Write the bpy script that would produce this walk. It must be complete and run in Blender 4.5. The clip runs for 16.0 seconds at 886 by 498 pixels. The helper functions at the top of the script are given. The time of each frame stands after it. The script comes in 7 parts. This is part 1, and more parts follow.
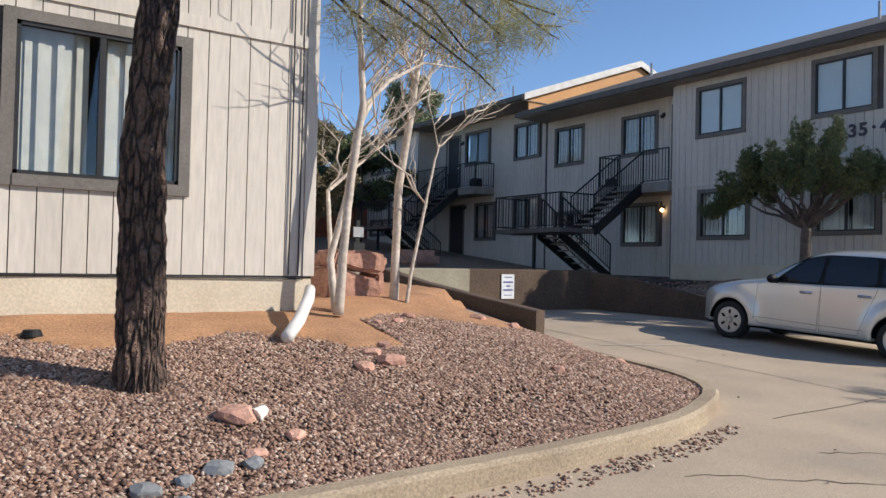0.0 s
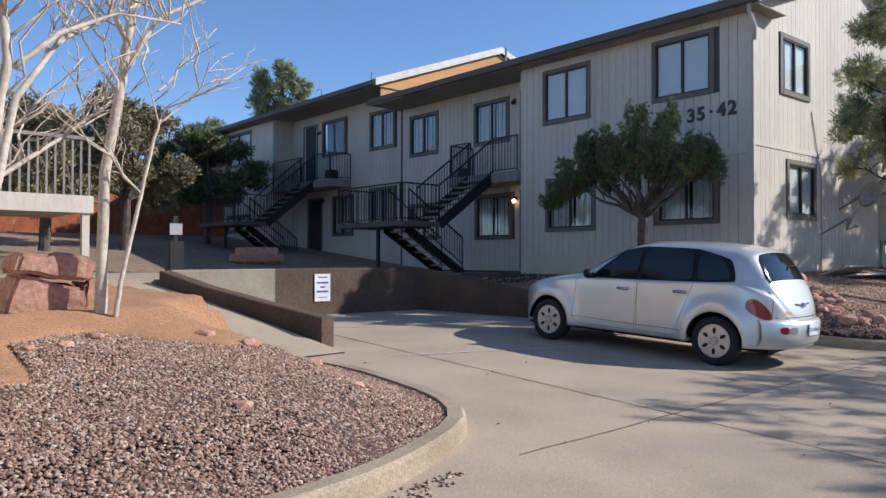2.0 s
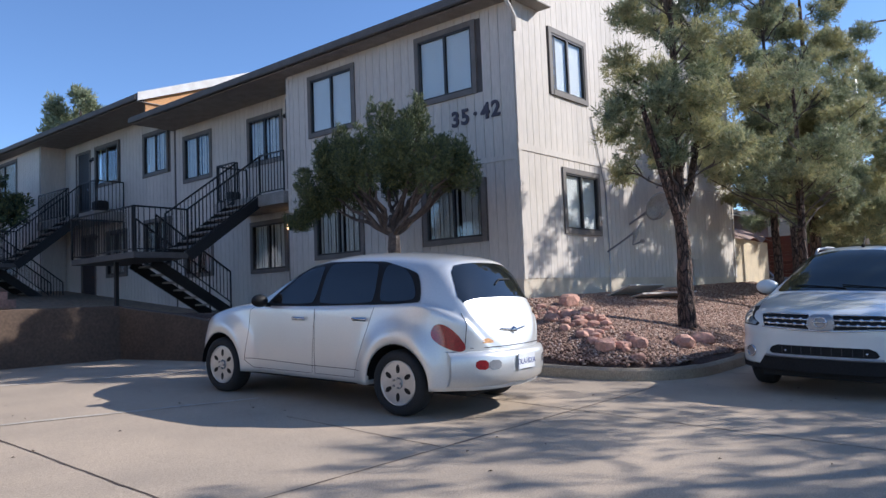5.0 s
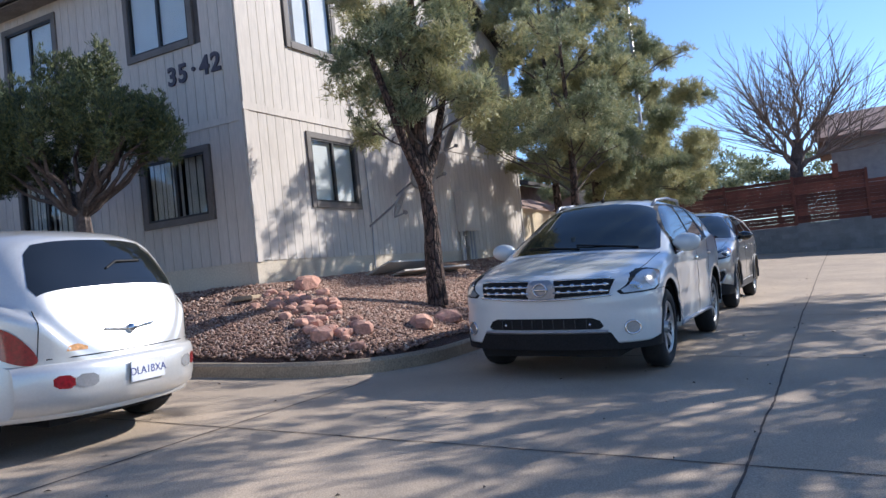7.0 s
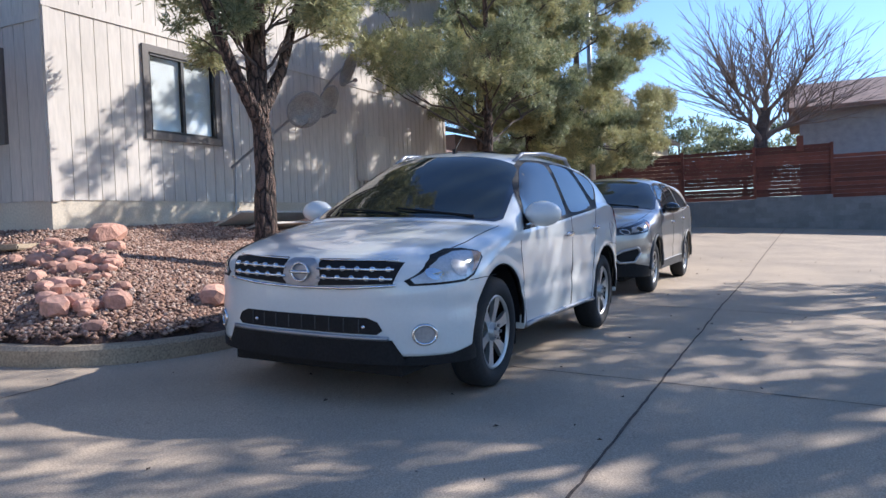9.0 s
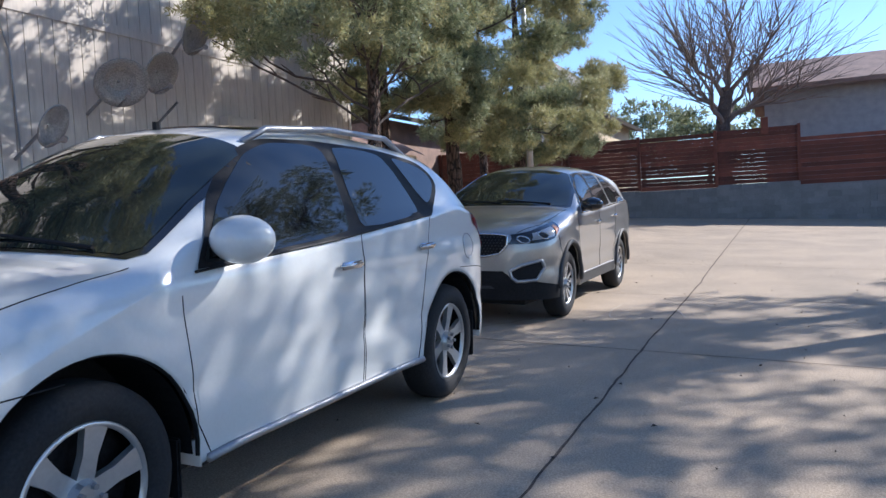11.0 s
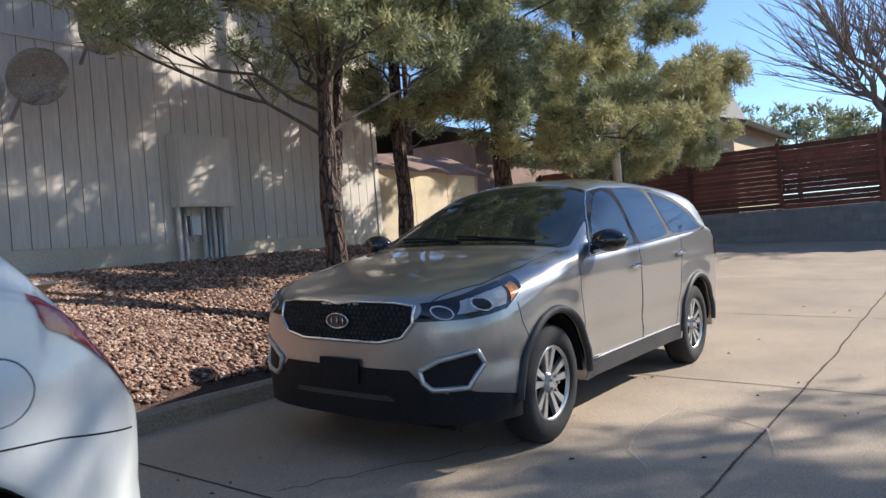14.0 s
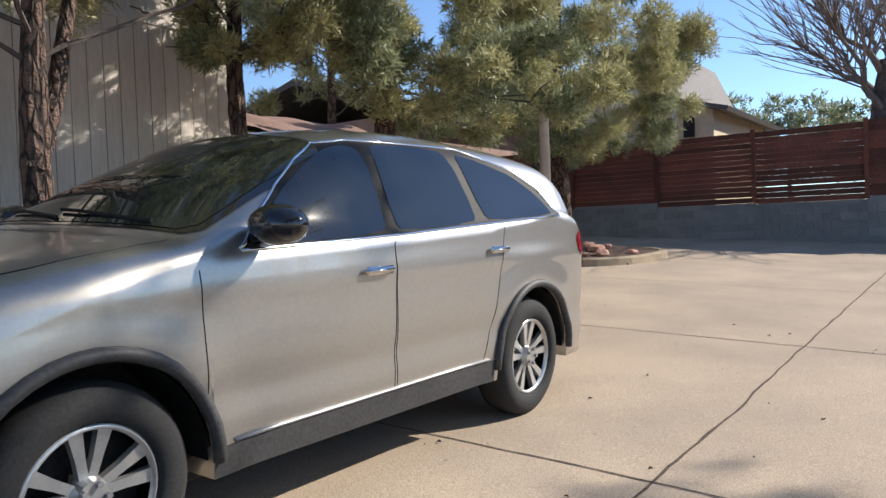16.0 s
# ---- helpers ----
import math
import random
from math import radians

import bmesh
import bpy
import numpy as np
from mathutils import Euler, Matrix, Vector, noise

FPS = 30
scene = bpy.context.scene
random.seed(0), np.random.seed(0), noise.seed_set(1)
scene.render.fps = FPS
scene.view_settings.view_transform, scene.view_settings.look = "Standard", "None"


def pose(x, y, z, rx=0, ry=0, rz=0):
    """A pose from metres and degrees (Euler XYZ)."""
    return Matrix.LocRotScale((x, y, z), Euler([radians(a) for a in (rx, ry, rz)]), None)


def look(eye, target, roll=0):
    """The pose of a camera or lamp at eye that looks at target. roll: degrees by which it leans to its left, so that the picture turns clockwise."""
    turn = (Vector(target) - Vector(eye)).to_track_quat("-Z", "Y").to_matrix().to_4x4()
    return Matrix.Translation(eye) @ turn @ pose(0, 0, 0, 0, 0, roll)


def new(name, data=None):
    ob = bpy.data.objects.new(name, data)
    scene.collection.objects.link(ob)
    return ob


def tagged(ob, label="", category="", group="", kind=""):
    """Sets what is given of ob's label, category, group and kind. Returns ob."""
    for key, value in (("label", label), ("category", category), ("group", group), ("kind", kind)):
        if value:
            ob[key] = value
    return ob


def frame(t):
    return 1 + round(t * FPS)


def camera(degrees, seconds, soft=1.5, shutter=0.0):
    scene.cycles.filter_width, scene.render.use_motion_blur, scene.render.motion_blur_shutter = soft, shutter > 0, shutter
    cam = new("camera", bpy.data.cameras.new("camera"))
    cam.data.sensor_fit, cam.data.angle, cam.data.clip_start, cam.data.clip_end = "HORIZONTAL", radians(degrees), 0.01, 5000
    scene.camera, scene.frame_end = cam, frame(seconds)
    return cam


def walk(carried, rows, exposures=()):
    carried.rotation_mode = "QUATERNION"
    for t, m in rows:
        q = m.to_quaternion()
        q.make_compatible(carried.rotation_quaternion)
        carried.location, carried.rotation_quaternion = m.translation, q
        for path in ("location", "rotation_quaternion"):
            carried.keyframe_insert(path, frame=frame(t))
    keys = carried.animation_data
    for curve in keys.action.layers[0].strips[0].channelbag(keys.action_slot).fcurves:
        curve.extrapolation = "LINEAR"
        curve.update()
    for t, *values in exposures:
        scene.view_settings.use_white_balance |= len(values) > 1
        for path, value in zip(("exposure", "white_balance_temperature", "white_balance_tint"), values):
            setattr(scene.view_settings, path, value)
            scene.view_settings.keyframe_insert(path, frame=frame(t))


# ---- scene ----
cam = camera(61.2, 16.0)
PATH = [
    (0, (0.516, 0.415, 1.488), (1.609, 2.09, 1.527), 1.3),
    (0.5, (1.047, 0.471, 1.508), (2.068, 2.19, 1.547), 3.6),
    (1, (1.586, 0.545, 1.548), (2.65, 2.238, 1.573), 2.8),
    (1.5, (2.188, 0.555, 1.526), (3.377, 2.163, 1.538), 0.9),
    (2, (2.788, 0.688, 1.566), (4.088, 2.208, 1.594), 0.1),
    (2.5, (3.368, 0.698, 1.538), (4.722, 2.168, 1.618), 0.7),
    (3, (3.949, 0.678, 1.53), (5.399, 2.05, 1.648), 1.0),
    (3.5, (4.543, 0.629, 1.509), (6.147, 1.815, 1.662), 1.9),
    (3.7, (4.818, 0.596, 1.537), (6.426, 1.775, 1.687), 1.8),
    (5.8, (7.374, 0.799, 1.168), (8.862, 2.13, 1.285), -4.4),
    (6, (7.609, 0.754, 1.157), (9.129, 2.052, 1.232), -4.4),
    (6.5, (8.223, 0.632, 1.152), (9.88, 1.75, 1.22), -5.1),
    (7, (8.831, 0.423, 1.145), (10.595, 1.363, 1.21), -5.9),
    (7.5, (9.48, 0.289, 1.124), (11.254, 1.213, 1.109), -4.9),
    (8, (10.076, 0.149, 1.139), (11.816, 1.134, 1.087), -3.5),
    (8.5, (10.807, 0.126, 1.168), (12.527, 1.145, 1.11), -2.6),
    (9, (11.442, 0.031, 1.172), (13.232, 0.919, 1.102), -2.2),
    (9.5, (12.168, -0.024, 1.189), (13.993, 0.786, 1.074), -1.9),
    (9.7, (12.447, -0.063, 1.205), (14.307, 0.66, 1.081), -2.2),
    (11.8, (15.554, -0.052, 1.328), (17.346, 0.833, 1.247), -3.4),
    (12, (15.772, -0.051, 1.34), (17.566, 0.83, 1.265), -3.3),
    (12.5, (16.374, -0.069, 1.332), (18.164, 0.819, 1.247), -3.4),
    (13, (17.0, -0.027, 1.335), (18.784, 0.869, 1.227), -3.9),
    (13.4, (17.548, -0.06, 1.309), (19.325, 0.849, 1.193), -4.1),
    (13.5, (17.678, -0.073, 1.318), (19.446, 0.855, 1.211), -3.8),
    (14, (18.358, -0.09, 1.314), (19.982, 1.077, 1.307), -4.5),
    (14.5, (19.014, -0.18, 1.304), (20.616, 1.01, 1.435), -5.4),
    (15, (19.717, -0.186, 1.303), (21.255, 1.091, 1.364), 0.2),
    (15.5, (20.46, -0.222, 1.281), (22.086, 0.943, 1.279), -0.7),
    (16, (21.223, -0.174, 1.221), (22.849, 0.99, 1.172), -2.2),
]
walk(cam, [(t, look(eye, target, roll)) for t, eye, target, roll in PATH],
     [(0, 0.15, 6450, 10), (1.0, 0.15, 6300, 10), (2.5, 0.15, 5950, 11), (3.5, 0.28, 5850, 12), (7, 0.42, 5900, 14), (8.5, 0.64, 5900, 14), (9.5, 0.66, 5900, 14), (12.5, 0.48, 5850, 13), (14.0, 0.52, 6250, 11), (16, 0.52, 6500, 11)])

# ---- light ----
SUN_AZ, SUN_EL = radians(-38.0), radians(32.0)
SUN_DIR = Vector((math.cos(SUN_EL) * math.cos(SUN_AZ), math.cos(SUN_EL) * math.sin(SUN_AZ), math.sin(SUN_EL)))
world = bpy.data.worlds.new("sky")
scene.world = world
world.use_nodes = True
wn = world.node_tree
sky = wn.nodes.new("ShaderNodeTexSky")
sky.sky_type = "NISHITA"
sky.sun_disc = False
sky.sun_elevation = SUN_EL
sky.sun_rotation = math.atan2(SUN_DIR.x, SUN_DIR.y)
sky.altitude = 1800
sky.air_density, sky.dust_density, sky.ozone_density = 1.0, 0.1, 4.0
wn.nodes["Background"].inputs[1].default_value = 0.15
wn.links.new(sky.outputs[0], wn.nodes["Background"].inputs[0])
sun = new("sun", bpy.data.lights.new("sun", "SUN"))
sun.data.energy, sun.data.angle, sun.data.color = 5.0, radians(0.5), (1.0, 0.93, 0.82)
sun.matrix_world = look(SUN_DIR * 60, (0, 0, 0))


# ---- materials ----
def mat(name, a, b=None, rough=0.8, metal=0.0, scale=4.0, fine=60.0, bump=0.15, dist=0.004, coat=0.0, spec=0.5, rnd=0.0, stain=0.35, stretch=(1, 1, 1), emit=0.0):
    """Two-scale procedural surface: a broad mix of two colours, fine grain, relief."""
    m = bpy.data.materials.new(name)
    m.use_nodes = True
    n, l = m.node_tree.nodes, m.node_tree.links
    p = n["Principled BSDF"]
    b = b or tuple(c * 0.75 for c in a)
    co = n.new("ShaderNodeTexCoord")
    mp = n.new("ShaderNodeMapping")
    mp.inputs["Scale"].default_value = stretch
    l.new(co.outputs["Object"], mp.inputs[0])
    big, small = n.new("ShaderNodeTexNoise"), n.new("ShaderNodeTexNoise")
    big.inputs["Scale"].default_value, small.inputs["Scale"].default_value = scale, fine
    big.inputs["Detail"].default_value, small.inputs["Detail"].default_value = 5, 3
    l.new(mp.outputs[0], big.inputs[0])
    l.new(mp.outputs[0], small.inputs[0])
    ramp = n.new("ShaderNodeMapRange")
    ramp.inputs[1].default_value, ramp.inputs[2].default_value = 0.35, 0.7
    l.new(big.outputs[0], ramp.inputs[0])
    mix = n.new("ShaderNodeMix")
    mix.data_type = "RGBA"
    mix.inputs[6].default_value, mix.inputs[7].default_value = (*a, 1), (*b, 1)
    l.new(ramp.outputs[0], mix.inputs[0])
    gr = n.new("ShaderNodeMapRange")
    gr.inputs[1].default_value, gr.inputs[2].default_value = 0.3, 0.7
    gr.inputs[3].default_value, gr.inputs[4].default_value = 1 - stain, 1 + stain
    l.new(small.outputs[0], gr.inputs[0])
    val = gr.outputs[0]
    if rnd:
        oi = n.new("ShaderNodeObjectInfo")
        rr = n.new("ShaderNodeMapRange")
        rr.inputs[3].default_value, rr.inputs[4].default_value = 1 - rnd, 1 + rnd
        l.new(oi.outputs["Random"], rr.inputs[0])
        mu = n.new("ShaderNodeMath")
        mu.operation = "MULTIPLY"
        l.new(val, mu.inputs[0]), l.new(rr.outputs[0], mu.inputs[1])
        val = mu.outputs[0]
    hs = n.new("ShaderNodeVectorMath")
    hs.operation = "SCALE"
    l.new(mix.outputs[2], hs.inputs[0]), l.new(val, hs.inputs[3])
    l.new(hs.outputs[0], p.inputs["Base Color"])
    p.inputs["Roughness"].default_value, p.inputs["Metallic"].default_value = rough, metal
    p.inputs["Specular IOR Level"].default_value = spec
    if coat:
        p.inputs["Coat Weight"].default_value, p.inputs["Coat Roughness"].default_value = coat, 0.04
    if emit:
        p.inputs["Emission Color"].default_value, p.inputs["Emission Strength"].default_value = (*a, 1), emit
    if bump:
        bp = n.new("ShaderNodeBump")
        bp.inputs["Strength"].default_value, bp.inputs["Distance"].default_value = bump, dist
        l.new(small.outputs[0], bp.inputs["Height"])
        l.new(bp.outputs[0], p.inputs["Normal"])
    return m


def island_mat(name, cols, rough=0.85, lo=0.7, hi=1.3, thin=0.0):
    """Each joined piece takes its own colour out of a few."""
    m = bpy.data.materials.new(name)
    m.use_nodes = True
    n, l = m.node_tree.nodes, m.node_tree.links
    p = n["Principled BSDF"]
    g = n.new("ShaderNodeNewGeometry")
    r = n.new("ShaderNodeValToRGB")
    r.color_ramp.interpolation = "LINEAR"
    e = r.color_ramp.elements
    for i, c in enumerate(cols):
        x = i / (len(cols) - 1)
        el = e[i] if i < 2 else e.new(x)
        el.position, el.color = x, (*c, 1)
    l.new(g.outputs["Random Per Island"], r.inputs[0])
    t = n.new("ShaderNodeTexNoise")
    t.inputs["Scale"].default_value = 25
    mr = n.new("ShaderNodeMapRange")
    mr.inputs[3].default_value, mr.inputs[4].default_value = lo, hi
    sc = n.new("ShaderNodeVectorMath")
    sc.operation = "SCALE"
    l.new(t.outputs[0], mr.inputs[0]), l.new(r.outputs[0], sc.inputs[0]), l.new(mr.outputs[0], sc.inputs[3])
    l.new(sc.outputs[0], p.inputs["Base Color"])
    p.inputs["Roughness"].default_value = rough
    if thin:
        tr, mx = n.new("ShaderNodeBsdfTranslucent"), n.new("ShaderNodeMixShader")
        mx.inputs[0].default_value = thin
        l.new(sc.outputs[0], tr.inputs[0]), l.new(p.outputs[0], mx.inputs[1]), l.new(tr.outputs[0], mx.inputs[2])
        l.new(mx.outputs[0], n["Material Output"].inputs[0])
    return m


def bark_mat(name, plate, deep, scale=16.0, tall=0.3):
    """Raised bark plates parted by dark cracks."""
    m = bpy.data.materials.new(name)
    m.use_nodes = True
    n, l = m.node_tree.nodes, m.node_tree.links
    p = n["Principled BSDF"]
    co, mp, wn_, vo, no = n.new("ShaderNodeTexCoord"), n.new("ShaderNodeMapping"), n.new("ShaderNodeTexNoise"), n.new("ShaderNodeTexVoronoi"), n.new("ShaderNodeTexNoise")
    mp.inputs["Scale"].default_value = (1, 1, tall)
    wn_.inputs["Scale"].default_value, no.inputs["Scale"].default_value = 9.0, 45.0
    no.inputs["Detail"].default_value = 6
    vo.feature = "DISTANCE_TO_EDGE"
    vo.inputs["Scale"].default_value = scale
    ad, sc = n.new("ShaderNodeVectorMath"), n.new("ShaderNodeVectorMath")
    sc.operation, ad.operation = "SCALE", "ADD"
    sc.inputs[3].default_value = 0.09
    l.new(co.outputs["Object"], mp.inputs[0]), l.new(mp.outputs[0], wn_.inputs[0]), l.new(wn_.outputs["Color"], sc.inputs[0])
    l.new(mp.outputs[0], ad.inputs[0]), l.new(sc.outputs[0], ad.inputs[1]), l.new(ad.outputs[0], vo.inputs[0]), l.new(co.outputs["Object"], no.inputs[0])
    mr, ml = n.new("ShaderNodeMapRange"), n.new("ShaderNodeMath")
    mr.inputs[1].default_value, mr.inputs[2].default_value = 0.01, 0.22
    ml.operation = "MULTIPLY"
    l.new(vo.outputs["Distance"], mr.inputs[0]), l.new(mr.outputs[0], ml.inputs[0])
    mr2 = n.new("ShaderNodeMapRange")
    mr2.inputs[1].default_value, mr2.inputs[2].default_value, mr2.inputs[3].default_value, mr2.inputs[4].default_value = 0.3, 0.7, 0.35, 1.2
    l.new(no.outputs[0], mr2.inputs[0]), l.new(mr2.outputs[0], ml.inputs[1])
    rp = n.new("ShaderNodeValToRGB")
    e = rp.color_ramp.elements
    e[0].position, e[0].color, e[1].position, e[1].color = 0.05, (*deep, 1), 0.75, (*plate, 1)
    l.new(ml.outputs[0], rp.inputs[0]), l.new(rp.outputs[0], p.inputs["Base Color"])
    bp = n.new("ShaderNodeBump")
    bp.inputs["Strength"].default_value, bp.inputs["Distance"].default_value = 1.0, 0.03
    l.new(ml.outputs[0], bp.inputs["Height"]), l.new(bp.outputs[0], p.inputs["Normal"])
    p.inputs["Roughness"].default_value = 0.95
    return m


M = {
    "concrete": mat("concrete", (0.44, 0.345, 0.25), (0.33, 0.265, 0.198), 0.9, scale=0.8, fine=110, bump=0.5, dist=0.004, stain=0.3),
    "kerb": mat("kerb concrete", (0.40, 0.315, 0.215), (0.27, 0.205, 0.14), 0.9, scale=1.5, fine=60, bump=0.5, stain=0.3),
    "soil": mat("red soil", (0.43, 0.23, 0.115), (0.32, 0.165, 0.085), 0.95, scale=2, fine=50, bump=0.8, dist=0.01, stain=0.35),
    # Bed colour darkened to paint the shade in gaps between chips.
    "gravelbase_shaded": mat("gravel bed", (0.11, 0.062, 0.046), (0.07, 0.042, 0.032), 0.95, scale=3, fine=45, bump=1.0, dist=0.02, stain=0.5),
    "earth": mat("far ground", (0.30, 0.2, 0.13), (0.2, 0.15, 0.1), 0.95, scale=0.3, fine=8, bump=0.5, dist=0.05),
    "siding": mat("painted siding", (0.62, 0.56, 0.49), (0.52, 0.47, 0.41), 0.75, scale=1.2, fine=30, bump=0.35, dist=0.003, stain=0.08, rnd=0.03, stretch=(1, 1, 0.15)),
    # Backing wall coloured dark, so the siding grooves carry painted shade.
    "groove": mat("wall dark for groove shade", (0.10, 0.09, 0.085), rough=0.9),
    "found": mat("painted foundation", (0.64, 0.565, 0.44), (0.52, 0.43, 0.32), 0.85, scale=1.3, fine=40, bump=0.3, stain=0.12),
    "trim": mat("brown-grey trim paint", (0.165, 0.145, 0.13), (0.13, 0.115, 0.10), 0.7, fine=40, stain=0.15),
    "darkframe": mat("bronze window frame", (0.022, 0.02, 0.02), rough=0.45, bump=0),
    "blind": mat("white blind", (0.8, 0.79, 0.78), (0.74, 0.73, 0.72), 0.8, stain=0.05, bump=0),
    "curtain": mat("curtain", (0.68, 0.64, 0.58), (0.55, 0.52, 0.48), 0.9, scale=6, stain=0.1),
    # Near-black colour stands in for the lack of light behind windows.
    "dark": mat("near-black for unlit rooms", (0.02, 0.02, 0.022), rough=0.9, bump=0),
    "door": mat("dark blue door paint", (0.012, 0.014, 0.022), rough=0.6, bump=0),
    "iron": mat("black iron", (0.014, 0.014, 0.015), rough=0.5, stain=0.3, bump=0.1),
    "fascia": mat("dark fascia", (0.12, 0.105, 0.095), rough=0.75),
    "whitefascia": mat("white fascia", (0.72, 0.69, 0.64), (0.6, 0.56, 0.5), 0.75, stain=0.08),
    "ply": mat("orange plywood", (0.62, 0.32, 0.13), (0.5, 0.26, 0.11), 0.8, scale=2, stretch=(0.3, 1, 1)),
    "roof": mat("asphalt shingle", (0.10, 0.09, 0.085), rough=0.95, fine=90, bump=0.6),
    "soffit": mat("soffit paint", (0.3, 0.27, 0.24), rough=0.8),
    "retwall": mat("brown retaining wall paint", (0.105, 0.068, 0.045), (0.075, 0.05, 0.035), 0.9, scale=2, fine=25, bump=0.5, stain=0.25),
    "retlight": mat("pale block wall", (0.31, 0.28, 0.21), (0.25, 0.22, 0.165), 0.9, scale=2, fine=25, bump=0.5, stain=0.12),
    "rock": mat("red sandstone", (0.56, 0.32, 0.235), (0.42, 0.22, 0.16), 0.9, scale=2.5, fine=18, bump=0.8, dist=0.02, stain=0.25, rnd=0.25),
    "whitebark": mat("pale smooth bark", (0.58, 0.5, 0.42), (0.40, 0.33, 0.27), 0.8, scale=3, fine=20, bump=0.5, stain=0.2),
    "greybark": mat("grey bark", (0.13, 0.10, 0.085), (0.07, 0.055, 0.05), 0.9, scale=5, fine=26, bump=0.8, dist=0.01),
    "twig": mat("winter twigs", (0.27, 0.21, 0.17), (0.18, 0.14, 0.12), 0.85),
    "pipe": mat("white plastic pipe", (0.78, 0.76, 0.72), (0.66, 0.62, 0.56), 0.45, stain=0.08),
    "sign": mat("white sign", (0.8, 0.8, 0.8), rough=0.4, stain=0.03, bump=0),
    "signblue": mat("sign lettering", (0.10, 0.12, 0.3), rough=0.5, bump=0),
    "fence": mat("dark red-brown boards", (0.17, 0.052, 0.033), (0.11, 0.036, 0.024), 0.75, scale=2, fine=20, stain=0.25, rnd=0.35),
    "block": mat("grey block", (0.24, 0.245, 0.25), (0.19, 0.195, 0.20), 0.9, scale=1.5, fine=40, stain=0.2, rnd=0.12),
    "brickgrey": mat("grey painted brick", (0.42, 0.42, 0.42), (0.33, 0.33, 0.34), 0.9, stain=0.15),
    "tan": mat("tan stucco", (0.66, 0.54, 0.36), (0.56, 0.46, 0.32), 0.85, stain=0.1),
    "redwall": mat("red fence", (0.40, 0.115, 0.045), (0.24, 0.07, 0.035), 0.85, stain=0.25),
    "white": mat("white paint", (0.8, 0.79, 0.77), rough=0.6, stain=0.04),
    "tarp": mat("brown tarp", (0.30, 0.19, 0.15), (0.2, 0.13, 0.1), 0.7, scale=2),
    "metalgrey": mat("grey metal", (0.38, 0.38, 0.39), rough=0.4, metal=0.6, stain=0.1),
    "dish": mat("grey dish paint", (0.33, 0.33, 0.33), rough=0.5),
    "silverpaint": mat("silver car paint", (0.69, 0.68, 0.65), (0.65, 0.64, 0.61), 0.34, metal=0.5, scale=1, stain=0.03, bump=0, coat=0.8),
    "whitepaint": mat("pearl white car paint", (0.64, 0.655, 0.64), (0.61, 0.63, 0.615), 0.3, metal=0.0, scale=1, stain=0.02, bump=0, coat=1.0),
    "greypaint": mat("titanium grey car paint", (0.40, 0.385, 0.355), (0.37, 0.355, 0.33), 0.34, metal=0.8, scale=1, stain=0.04, bump=0, coat=1.0),
    "bluepaint": mat("dark blue car paint", (0.03, 0.05, 0.10), rough=0.25, coat=1.0, bump=0),
    "carglass": mat("tinted car glass", (0.012, 0.014, 0.015), rough=0.03, bump=0, spec=0.8, stain=0.0),
    "windshield": mat("windshield glass", (0.02, 0.026, 0.022), rough=0.02, bump=0, spec=0.7, stain=0.0),
    "rubber": mat("tyre rubber", (0.018, 0.018, 0.019), rough=0.85, fine=80),
    "plastic": mat("black plastic", (0.014, 0.014, 0.015), rough=0.6, spec=0.2),
    "gloss": mat("gloss black plastic", (0.012, 0.012, 0.013), rough=0.12, bump=0, coat=0.6),
    "faded": mat("faded amber lens", (0.50, 0.27, 0.16), rough=0.2, bump=0, coat=1.0),
    "cladding": mat("grey plastic cladding", (0.04, 0.04, 0.042), rough=0.6),
    "alloy": mat("alloy wheel", (0.58, 0.58, 0.57), rough=0.3, metal=0.7, stain=0.05, bump=0),
    "chrome": mat("chrome", (0.75, 0.75, 0.75), rough=0.08, metal=1.0, stain=0.0, bump=0),
    "lamp": mat("headlamp lens", (0.45, 0.45, 0.44), (0.35, 0.35, 0.36), 0.1, stain=0.1, bump=0, coat=1.0, metal=0.3),
    "redlamp": mat("red lamp lens", (0.32, 0.008, 0.014), rough=0.12, bump=0, coat=1.0),
    "amber": mat("amber lens", (0.75, 0.25, 0.02), rough=0.15, bump=0, coat=1.0),
    "glow": mat("porch lamp glass", (1.0, 0.62, 0.3), rough=0.5, emit=6.0, bump=0),
    "number": mat("dark numerals", (0.06, 0.05, 0.07), rough=0.6, bump=0),
}
M["gravel"] = island_mat("gravel stones", [(0.11, 0.058, 0.042), (0.29, 0.16, 0.11), (0.42, 0.27, 0.19), (0.15, 0.082, 0.06), (0.35, 0.225, 0.165), (0.56, 0.44, 0.35)])
M["bark"] = bark_mat("cracked pine bark", (0.19, 0.12, 0.09), (0.022, 0.016, 0.013))
M["needles"] = island_mat("pine needles", [(0.12, 0.155, 0.085), (0.27, 0.30, 0.17), (0.38, 0.39, 0.22), (0.20, 0.24, 0.14)], 0.55, 0.5, 1.5, thin=0.35)
# Brighter copy of the needles, with sunlight put into its colours.
M["needles_lit"] = island_mat("sunlit yellow-green pine needles", [(0.24, 0.26, 0.12), (0.50, 0.46, 0.23), (0.33, 0.34, 0.18), (0.42, 0.38, 0.20)], 0.55, 0.5, 1.5, thin=0.35)
M["juniper"] = island_mat("juniper leaves", [(0.03, 0.05, 0.03), (0.07, 0.10, 0.045), (0.20, 0.21, 0.07), (0.035, 0.055, 0.03)], 0.7)
M["olive"] = island_mat("dry olive leaves", [(0.20, 0.17, 0.09), (0.27, 0.22, 0.13), (0.14, 0.13, 0.07)], 0.8)

